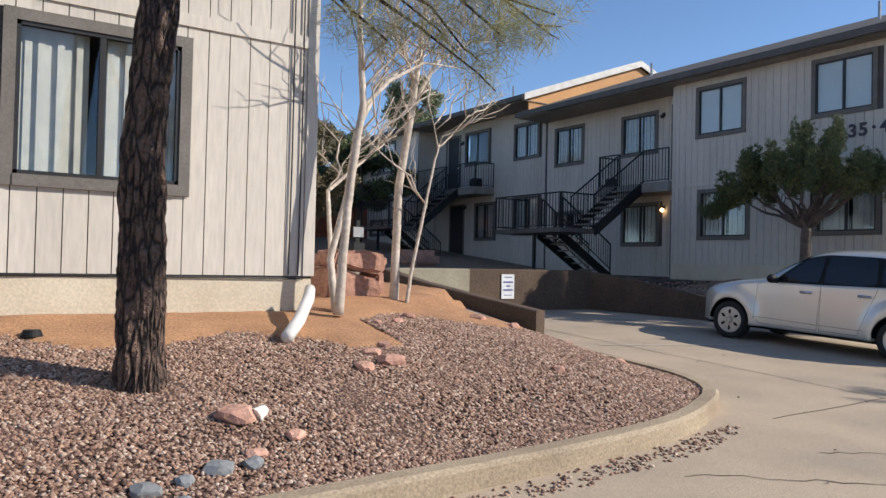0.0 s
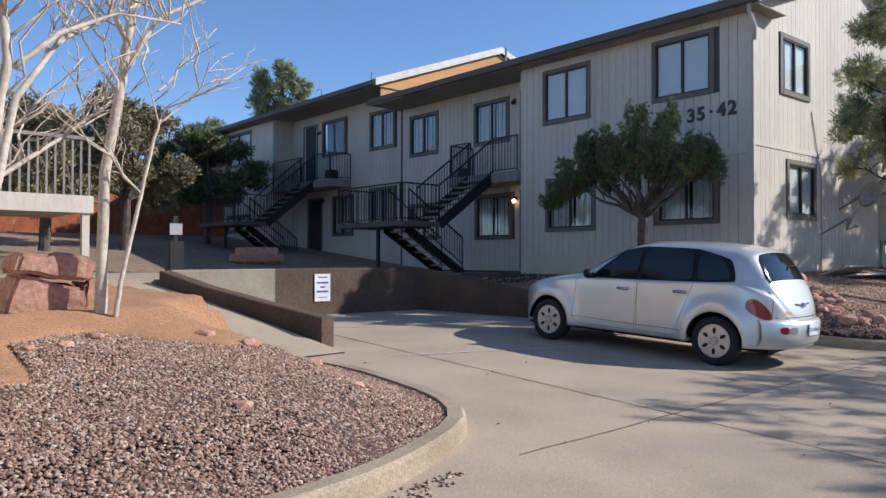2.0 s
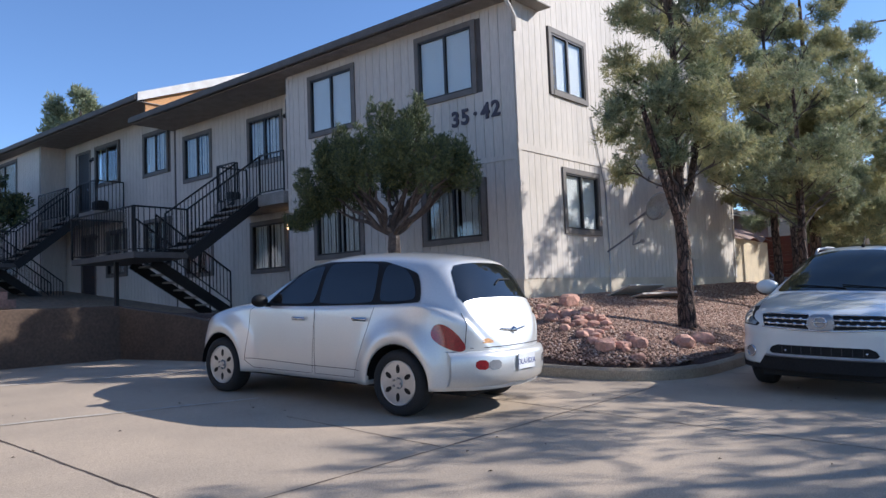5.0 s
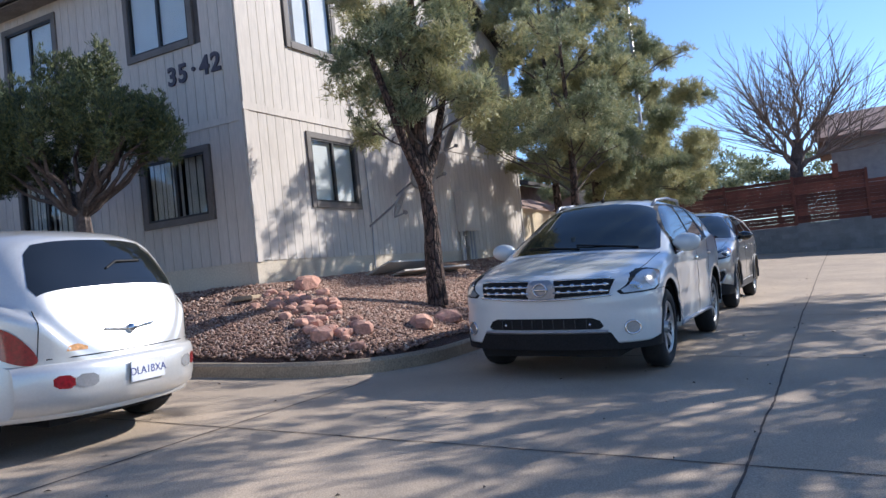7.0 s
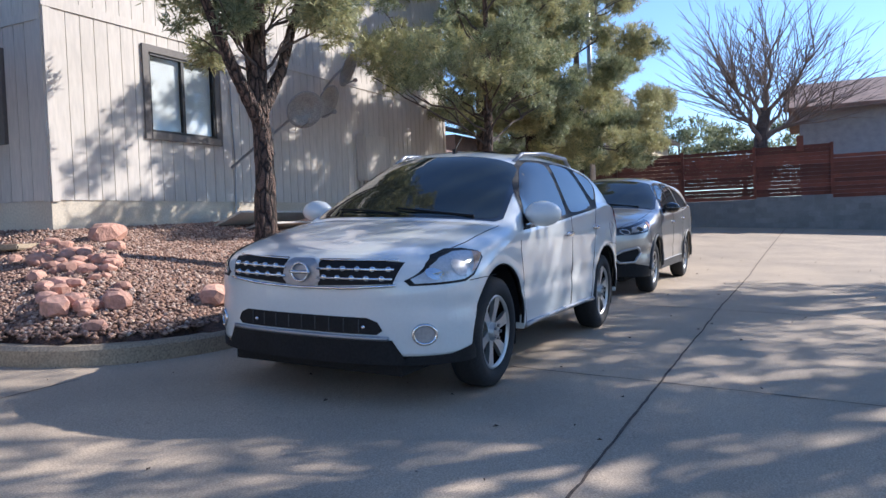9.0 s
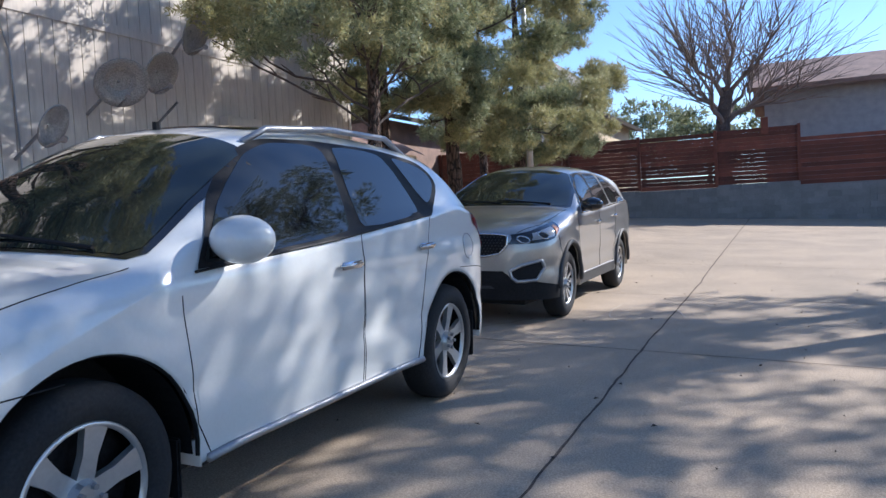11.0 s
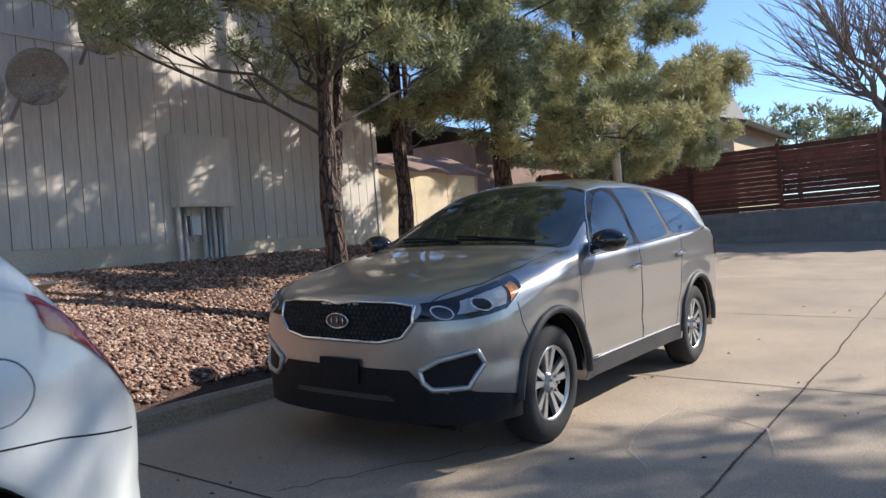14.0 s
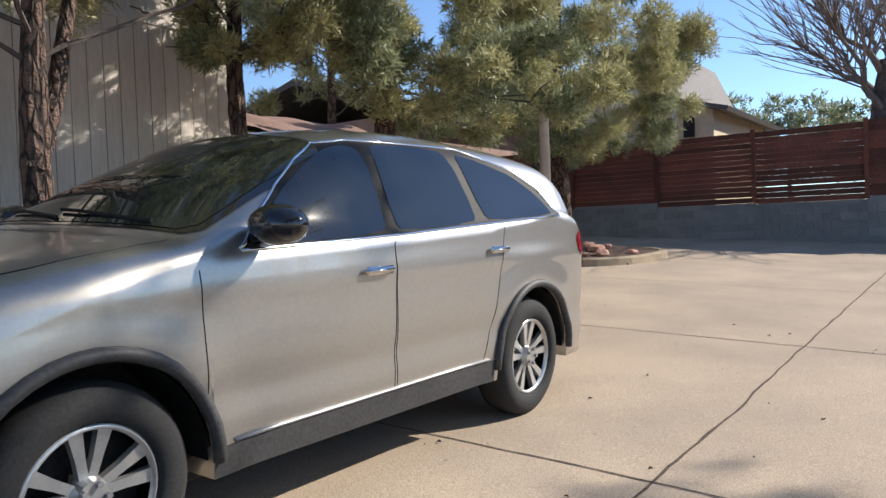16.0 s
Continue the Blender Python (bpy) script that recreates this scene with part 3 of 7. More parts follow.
for q in ((ax1 - 0.1, ax1 + 0.02, 7.59, 7.618, 1.33, 3.66), (ax1 + 0.001, ax1 + 0.03, 7.618, 7.74, 1.33, 6.7), (ax1 - 0.1, ax1 + 0.02, 7.59, 7.618, 3.78, 6.7)):
    part("corner_board", boxes(q), "siding", A)
part("side_wall", boxes((ax1 - 0.16, ax1, 7.785, 11.8, 0.2, 6.7), (-9, -8.84, 7.785, 11.6, 0.2, 6.7), (-9, ax1 - 0.16, 11.64, 11.8, 0.2, 6.7)), "siding", A)
bm = bmesh.new()
extrude_poly(bm, [(7.1, 6.65), (11.8, 8.3), (16.4, 6.65), (16.4, 6.8), (11.8, 8.5), (7.1, 6.82)], lambda u, v, d: (-9.4 + d, u, v), 13.4)
part("roof", bm, "roof", A)
part("fascia", boxes((-9.4, 4.0, 7.06, 7.1, 6.6, 6.84)), "fascia", A)
bm = bmesh.new()
tube(bm, [(-9, 7.60, 1.315), (0.4, 7.598, 1.30), (1.2, 7.60, 1.32), (3.5, 7.598, 1.30)], 0.008, 5)
part("cable", bm, "iron", A, "thin black cable along the foot of the siding")
bm = bmesh.new()
for xx in (3.34, 3.44):
    tube(bm, [(xx, 7.585, 1.34), (xx + 0.01, 7.585, 2.6), (xx, 7.585, 6.5)], 0.008, 5)
part("cable", bm, "iron", A)

# the long building with two stepped halves
B = thing("apartment_building", "long two-storey flats with grey-beige grooved siding and number 35-42", "building")
BX, RX, SY = 17.35, 18.2, 8.1
FW, FR, FS = ("W", BX), ("W", RX), ("S", SY)
EAVE = 6.62
w_bay = [(12.18, 13.72, 5.02, 6.43), (8.92, 10.44, 5.08, 6.47), (12.03, 13.62, 2.27, 3.64), (8.83, 10.36, 2.33, 3.5)]
w_rec = [(15.75, 17.25, 4.95, 6.27), (18.92, 20.4, 4.95, 6.33), (15.64, 17.2, 2.15, 3.5), (18.92, 20.4, 2.2, 3.4)]
d_rec = [(14.6, 14.66, 1.26, 3.3)]
w_rec2 = [(21.22, 22.72, 5.42, 6.8), (24.26, 25.95, 5.5, 6.92), (23.85, 25.2, 2.43, 3.97), (21.2, 22.72, 2.6, 4.1)]
d_rec2 = [(26.35, 27.3, 4.52, 6.82), (26.0, 26.95, 1.5, 3.9)]
w_bay2 = [(30.3, 32.7, 5.6, 7.1), (30.3, 32.7, 2.7, 3.5)]
w_s = [(18.78, 20.22, 2.46, 3.74), (18.5, 19.92, 5.1, 6.42)]
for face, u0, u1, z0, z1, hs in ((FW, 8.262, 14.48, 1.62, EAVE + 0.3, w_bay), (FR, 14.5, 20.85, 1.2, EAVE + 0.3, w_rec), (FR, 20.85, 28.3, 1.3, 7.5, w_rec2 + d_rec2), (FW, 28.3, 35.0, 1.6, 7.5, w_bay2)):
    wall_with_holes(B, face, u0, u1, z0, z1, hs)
part("foundation", boxes((BX, BX + 0.3, 8.262, 14.5, 0.6, 1.62), (BX, 28.0, SY, SY + 0.16, 0.6, 1.62)), "found", B, "pale painted concrete foundation band")
part("side_wall", boxes((BX, RX, 14.5, 14.52, 1.2, 6.9), (BX, RX, 28.28, 28.3, 1.3, 7.5), (BX, 28, 34.84, 35, 1.2, 7.5), (27.84, 28, SY + 0.16, 34.84, 1.0, 7.0)), "siding", B)
siding(B, FW, 8.2, 14.46, 1.62, 3.74, w_bay)
siding(B, FW, 8.2, 14.46, 3.84, EAVE + 0.2, w_bay)
siding(B, FR, 14.55, 20.8, 1.25, 6.85, w_rec, joined=True)
siding(B, FR, 20.9, 28.25, 1.4, 7.4, w_rec2 + d_rec2, joined=True)
siding(B, FW, 28.35, 34.95, 1.6, 7.4, w_bay2, joined=True)
for w in w_bay:
    window(B, FW, *w, inner="blind" if w[2] > 4 else "curtain")
for w in w_rec:
    window(B, FR, *w, inner="curtain")
for w in w_rec2:
    window(B, FR, *w, inner="dark" if w[0] > 23.5 and w[2] > 4 else "curtain")
for w in w_bay2:
    window(B, FW, *w, inner="blind")
for d in d_rec2:
    door(B, FR, *d)
for z in (1.3, 4.0):
    door(B, ("S", 14.56), 17.42, 18.12, z, z + 2.05)
part("band", boxes((BX - 0.03, BX, 8.1, 14.5, 3.74, 3.84), (BX - 0.02, 28.0, SY - 0.03, SY, 3.9, 4.02)), "siding", B, "painted belt board")
for q in ((BX - 0.025, BX, 8.1, 8.2, 1.6, 3.74), (BX - 0.025, BX, 8.1, 8.2, 3.84, 6.55), (BX, BX + 0.1, SY - 0.025, SY - 0.001, 1.6, 3.9), (BX, BX + 0.1, SY - 0.025, SY - 0.001, 4.02, 6.75), (BX - 0.025, BX, 14.4, 14.5, 1.6, 6.55), (27.93, 28.03, SY - 0.03, SY - 0.001, 1.6, 6.8)):
    part("corner_board", boxes(q), "siding", B)
ridge_x, ridge_z, slope = 22.7, 8.82, 0.36
gab = lambda x: ridge_z - 0.12 - abs(x - ridge_x) * slope
siding(B, FS, BX + 0.1, 27.92, 1.62, 3.9, w_s)
siding(B, FS, BX + 0.1, 27.92, 4.02, 6.8, w_s, top=gab)
bm = bmesh.new()
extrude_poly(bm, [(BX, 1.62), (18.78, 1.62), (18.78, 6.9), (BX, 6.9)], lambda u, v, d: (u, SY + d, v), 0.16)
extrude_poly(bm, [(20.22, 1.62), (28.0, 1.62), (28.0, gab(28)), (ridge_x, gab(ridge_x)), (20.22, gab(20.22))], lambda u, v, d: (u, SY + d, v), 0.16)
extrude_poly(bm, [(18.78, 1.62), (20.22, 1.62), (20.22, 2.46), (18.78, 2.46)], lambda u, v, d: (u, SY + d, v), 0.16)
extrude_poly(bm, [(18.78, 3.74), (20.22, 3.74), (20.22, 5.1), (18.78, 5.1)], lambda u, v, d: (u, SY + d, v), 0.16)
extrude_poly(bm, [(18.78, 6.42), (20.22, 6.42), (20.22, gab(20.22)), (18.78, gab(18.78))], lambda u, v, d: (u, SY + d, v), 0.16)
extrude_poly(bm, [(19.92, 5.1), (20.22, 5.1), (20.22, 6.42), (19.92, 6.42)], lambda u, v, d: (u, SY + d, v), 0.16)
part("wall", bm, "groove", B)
for w in w_s:
    window(B, FS, *w, inner="blind")


def roof_half(y0, y1, dz, x_eave, x_back, gable_mat, name="roof"):
    f = lambda x: ridge_z + dz - abs(x - ridge_x) * slope
    bm = bmesh.new()
    extrude_poly(bm, [(x_eave, f(x_eave)), (ridge_x, f(ridge_x)), (x_back, f(x_back)), (x_back, f(x_back) + 0.1), (ridge_x, f(ridge_x) + 0.1), (x_eave, f(x_eave) + 0.1)], lambda u, v, d: (u, y0 + d, v), y1 - y0)
    r = part(name, bm, "roof", B)
    part("soffit", boxes((x_eave + 0.03, RX, y0 + 0.05, y1 - 0.05, f(x_eave) - 0.12, f(x_eave) - 0.1)), "soffit", B)
    part("gutter", boxes((x_eave - 0.08, x_eave, y0, y1, f(x_eave) - 0.1, f(x_eave) + 0.06), bev=0.015), "fascia", B, "dark eaves gutter")
    bm = bmesh.new()
    extrude_poly(bm, [(x_eave, f(x_eave) - 0.12), (ridge_x, f(ridge_x) - 0.12), (x_back, f(x_back) - 0.12), (x_back, f(x_back) + 0.12), (ridge_x, f(ridge_x) + 0.12), (x_eave, f(x_eave) + 0.12)], lambda u, v, d: (u, y0 - 0.04 + d, v), 0.036)
    part("rake_board", bm, "whitefascia", B, "pale rake board")


roof_half(7.75, 21.0, 0.0, 16.9, 28.5, "siding")
roof_half(20.6, 35.4, 0.62, 16.9, 28.5, "ply")
bm = bmesh.new()
f1, f2 = (lambda x: ridge_z + 0.1 - abs(x - ridge_x) * slope), (lambda x: ridge_z + 0.5 - abs(x - ridge_x) * slope)
extrude_poly(bm, [(17.2, f1(17.2)), (ridge_x, f1(ridge_x)), (28.2, f1(28.2)), (28.2, f2(28.2)), (ridge_x, f2(ridge_x)), (17.2, f2(17.2))], lambda u, v, d: (u, 20.7 + d, v), 0.05)
part("gable_infill", bm, "ply", B, "bare orange plywood gable strip")
for yy, xx in ((10.0, 19.5), (17.5, 19.8), (24.5, 19.5), (29, 20)):
    bm = bmesh.new()
    zz = f1(xx) + (0.6 if yy > 20 else 0) - 0.1
    tube(bm, [(xx, yy, zz), (xx, yy, zz + 0.55)], 0.04, 8)
    part("vent_pipe", bm, "metalgrey", B)


# ---- cars ----
def curve_fn(pts):
    """Smooth line through (x, value) pairs."""
    xs, ys = [p[0] for p in pts], [p[1] for p in pts]
    ms = []
    for i in range(len(xs)):
        a, b = max(i - 1, 0), min(i + 1, len(xs) - 1)
        ms.append((ys[b] - ys[a]) / (xs[b] - xs[a]))

    def f(x):
        if x <= xs[0]:
            return ys[0]
        if x >= xs[-1]:
            return ys[-1]
        i = max(k for k in range(len(xs) - 1) if xs[k] <= x)
        h = xs[i + 1] - xs[i]
        t = (x - xs[i]) / h
        return ((2 * t ** 3 - 3 * t * t + 1) * ys[i] + (t ** 3 - 2 * t * t + t) * h * ms[i] + (-2 * t ** 3 + 3 * t * t) * ys[i + 1] + (t ** 3 - t * t) * h * ms[i + 1])
    return f


class Shell:
    """A car's outer skin: nose at x 0, tail at x L, ground at z 0."""

    def __init__(s, L, W, top, belt, axles, R, sill=0.3, nose=(0.75, 2.7), tail=(0.5, 3.2), flare=0.03, tum=0.32, ends=(0.35, 0.35), cabin=(1.25, 1.75), wrap=(), x0=0.0, crease=(), gap=0.055):
        s.L, s.W, s.top, s.belt, s.axles, s.R, s.sill, s.nose, s.tail, s.flare, s.tum, s.ends = L, W, curve_fn(top), curve_fn(belt), axles, R, sill, nose, tail, flare, tum, ends
        s.cabin, s.x0, s.crease, s.gap = cabin, x0, crease, gap
        s.wrap = curve_fn(wrap) if wrap else (lambda x: 0.0)

    def plan(s, x):
        w = s.W
        a, n = s.nose
        d = x - s.x0
        if d <= 0:
            return 0.0
        if d < a:
            w *= max(0.0, 1 - ((a - d) / a) ** n) ** (1 / n)
        a, n = s.tail
        if x > s.L - a:
            w *= max(0.0, 1 - ((x - s.L + a) / a) ** n) ** (1 / n)
        return w

    def zb(s, x):
        return min(s.belt(x), s.top(x) - 0.10)

    def S(s, x, z):
        w, zb, zt = s.plan(x), s.zb(x), s.top(x)
        if z >= zt:
            return 0.0
        fl = 0.0
        for ax in s.axles:
            d = math.hypot(x - ax, (z - s.R) * 0.9)
            fl += s.flare * math.exp(-((d - s.R - 0.08) / 0.13) ** 2)
        for zc, dy, sp in s.crease:
            fl += dy * math.exp(-((z - zc) / sp) ** 2)
        low = lambda z: 1 - 0.07 * max(0.0, (0.62 - z) / 0.62) ** 2 - 0.03 * max(0.0, (z - 0.72) / 0.5) ** 2
        if z <= zb:
            return max(0.0, w * low(z) + fl * (w / s.W))
        c = max(0.0, min(1.0, (x - s.cabin[0]) / (s.cabin[1] - s.cabin[0])))
        q = (z - zb) / (zt - zb)
        n = 4.5 + 4.5 * c
        ledge = 0.022 * c * min(1.0, (z - zb) / 0.03)
        side = w * low(zb) + fl * (w / s.W) - ledge - (0.22 + (s.tum - 0.22) * c) * (z - zb)
        return max(0.0, side) * (1 - q ** n) ** (1 / 2.4)

    def wrapped(s, v):
        """Draws the sides of the cabin's ends back round the corners."""
        k = max(0.0, min(1.0, (v.z - s.zb(v.x) + 0.04) / 0.08))
        return Vector((v.x + s.wrap(v.x) * (v.y / s.W) ** 2 * k * k * (3 - 2 * k), v.y, v.z))

    def low(s, x):
        z = s.sill
        for ax in s.axles:
            r = s.R + s.gap
            if abs(x - ax) < r:
                z = max(z, s.R + math.sqrt(r * r - (x - ax) ** 2))
        if x < s.axles[0] - 0.4:
            z = max(z, s.ends[0] - 0.1 * max(0, 1 - (s.axles[0] - 0.4 - x) / 0.3))
        return z

    def side(s, x, z, off=0.0, sg=-1):
        return s.wrapped(Vector((x, sg * (s.S(x, z) + off), z)))

    def end(s, y, z, off=0.0, rear=False):
        lo, hi = (s.x0, s.L * 0.4) if not rear else (s.L * 0.6, s.L)
        for _ in range(26):
            m = (lo + hi) / 2
            ins = s.S(m, z) > abs(y)
            if rear:
                lo, hi = (m, hi) if ins else (lo, m)
            else:
                lo, hi = (lo, m) if ins else (m, hi)
        return s.wrapped(Vector((lo + (off if rear else -off), y, z)))

    def up(s, x, y, off=0.0):
        lo, hi = s.zb(x) - 0.25, s.top(x)
        for _ in range(26):
            m = (lo + hi) / 2
            if s.S(x, m) > abs(y):
                lo = m
            else:
                hi = m
        return s.wrapped(Vector((x, y, lo + off)))


def patch(name, poly, fn, material, parent, label="", step=0.05, round_=2):
    """A polygon cut into small pieces and laid on a skin."""
    p = [Vector((*q, 0)) for q in poly]
    for _ in range(round_):
        out = []
        for i in range(len(p)):
            a, b = p[i], p[(i + 1) % len(p)]
            k = min(0.25, 0.05 / max(1e-6, (a - b).length)) if _ == 0 else 0.25
            out += [a.lerp(b, k), a.lerp(b, 1 - k)]
        p = out
    bm = bmesh.new()
    bm.faces.new([bm.verts.new(v) for v in p])
    for ax in (0, 1):
        lo, hi = min(v[ax] for v in p), max(v[ax] for v in p)
        n = int((hi - lo) / step)
        for k in range(1, n + 1):
            c = Vector((0, 0, 0))
            c[ax] = lo + (hi - lo) * k / (n + 1)
            nn = Vector((0, 0, 0))
            nn[ax] = 1
            bmesh.ops.bisect_plane(bm, geom=bm.verts[:] + bm.edges[:] + bm.faces[:], plane_co=c, plane_no=nn)
    for v in bm.verts:
        v.co = fn(v.co.x, v.co.y)
    return part(name, bm, material, parent, label, smooth=True)


def line_on(bm, pts, fn, r=0.004, n=8):
    out = []
    for a, b in zip(pts, pts[1:]):
        for k in range(n):
            t = k / n
            out.append(fn(a[0] + (b[0] - a[0]) * t, a[1] + (b[1] - a[1]) * t))
    out.append(fn(*pts[-1]))
    return tube(bm, out, r, 5)


def wheel(car, x, y, R, rim, spokes, style, sg):
    """sg is the outer side's sign along y."""
    at = Matrix.Translation((x, y, R))
    w = 0.11
    prof = [(rim, -w * 0.8), (rim + 0.015, -w), (R - 0.05, -w * 1.02), (R - 0.012, -w * 0.8), (R, -w * 0.4), (R, w * 0.4), (R - 0.012, w * 0.8), (R - 0.05, w * 1.02), (rim + 0.015, w), (rim, w * 0.8)]
    bm = bmesh.new()
    N = 40
    rings = [[bm.verts.new((r * math.cos(2 * math.pi * k / N), d, r * math.sin(2 * math.pi * k / N))) for k in range(N)] for r, d in prof]
    for a, b in zip(rings, rings[1:]):
        for k in range(N):
            bm.faces.new((a[k], a[(k + 1) % N], b[(k + 1) % N], b[k]))
    wh = part("wheel", bm, "rubber", car, "black rubber tyre on a %s wheel" % ("silver-covered" if style == "cover" else "silver alloy"), smooth=True, at=at)
    bm = bmesh.new()
    prof = [(rim, w * 0.8), (rim - 0.012, w * 0.92), (rim - 0.022, w * 0.7), (rim - 0.03, -w * 0.2), (0.001, -w * 0.2)]
    rings = [[bm.verts.new((r * math.cos(2 * math.pi * k / N), d * sg, r * math.sin(2 * math.pi * k / N))) for k in range(N)] for r, d in prof[:3]]
    for a, b in zip(rings, rings[1:]):
        for k in range(N):
            bm.faces.new((a[k], a[(k + 1) % N], b[(k + 1) % N], b[k]))
    part("rim", bm, "alloy", wh, smooth=True)
    bm = bmesh.new()
    bmesh.ops.create_cone(bm, cap_ends=True, segments=N, radius1=rim - 0.01, radius2=rim - 0.01, depth=0.02, matrix=Matrix.Translation((0, -w * 0.15 * sg, 0)) @ Matrix.Rotation(radians(90), 4, "X"))
    part("brake", bm, "plastic", wh)
    bm = bmesh.new()
    if style == "cover":
        bmesh.ops.create_cone(bm, cap_ends=True, segments=N, radius1=rim - 0.015, radius2=rim - 0.015, depth=0.02, matrix=Matrix.Translation((0, w * 0.7 * sg, 0)) @ Matrix.Rotation(radians(90), 4, "X"))
        part("cover", bm, "alloy", wh)
        bm = bmesh.new()
        for k in range(spokes):
            a = 2 * math.pi * (k + 0.5) / spokes
            pts = [((rim * 0.62) + rim * 0.2 * math.cos(t), rim * 0.11 * math.sin(t)) for t in (2 * math.pi * j / 12 for j in range(12))]
            extrude_poly(bm, [(u * math.cos(a) - v * math.sin(a), u * math.sin(a) + v * math.cos(a)) for u, v in pts], lambda u, v, d: (u, sg * (w * 0.7 + 0.0105 - d), v), 0.004)
        ob = part("vent", bm, "plastic", wh)
        ob["kind"] = "stuff"
    else:
        split = style == "twin"
        for k in range(spokes):
            for o in ((-0.42, 0.42) if split else (0,)):
                bm = bmesh.new()
                a = 2 * math.pi * k / spokes + 0.3
                h0, h1, h2 = (0.016, 0.017, 0.025) if split else (0.036, 0.030, 0.046)
                pts = [(0.04, -h0), (rim * 0.55, -h1), (rim - 0.014, -h2), (rim - 0.014, h2), (rim * 0.55, h1), (0.04, h0)]
                aa = a + o * 0.55
                extrude_poly(bm, [(u * math.cos(aa) - v * math.sin(aa), u * math.sin(aa) + v * math.cos(aa)) for u, v in pts], lambda u, v, d: (u, sg * (w * (0.60 + 0.25 * min(1, math.hypot(u, v) / rim)) - d - 0.008 * abs(v * math.cos(aa) - u * math.sin(aa)) / h2), v), 0.03)
                bmesh.ops.recalc_face_normals(bm, faces=bm.faces[:])
                part("spoke", bm, "alloy", wh)
    bm = bmesh.new()
    bmesh.ops.create_cone(bm, cap_ends=True, segments=20, radius1=0.07, radius2=0.055, depth=0.05, matrix=Matrix.Translation((0, w * 0.68 * sg, 0)) @ Matrix.Rotation(radians(-90 * sg), 4, "X"))
    hub = part("hub", bm, "alloy", wh, smooth=False)
    for k in range(5):
        bm = bmesh.new()
        a = 2 * math.pi * k / 5
        bmesh.ops.create_cone(bm, cap_ends=True, segments=6, radius1=0.011, radius2=0.011, depth=0.02, matrix=Matrix.Translation((0.045 * math.cos(a), w * 0.9 * sg + 0.008 * sg, 0.045 * math.sin(a))) @ Matrix.Rotation(radians(90), 4, "X"))
        part("lug_nut", bm, "metalgrey", wh)


def ground_pose(x, y, z, rz, along):
    """Stands a car on the sloping drive."""
    n = Vector((0, -0.048, 1)).normalized()
    q = Vector((0, 0, 1)).rotation_difference(n).to_matrix().to_4x4()
    return Matrix.Translation((x, y, z)) @ q @ Matrix.Rotation(radians(rz), 4, "Z")


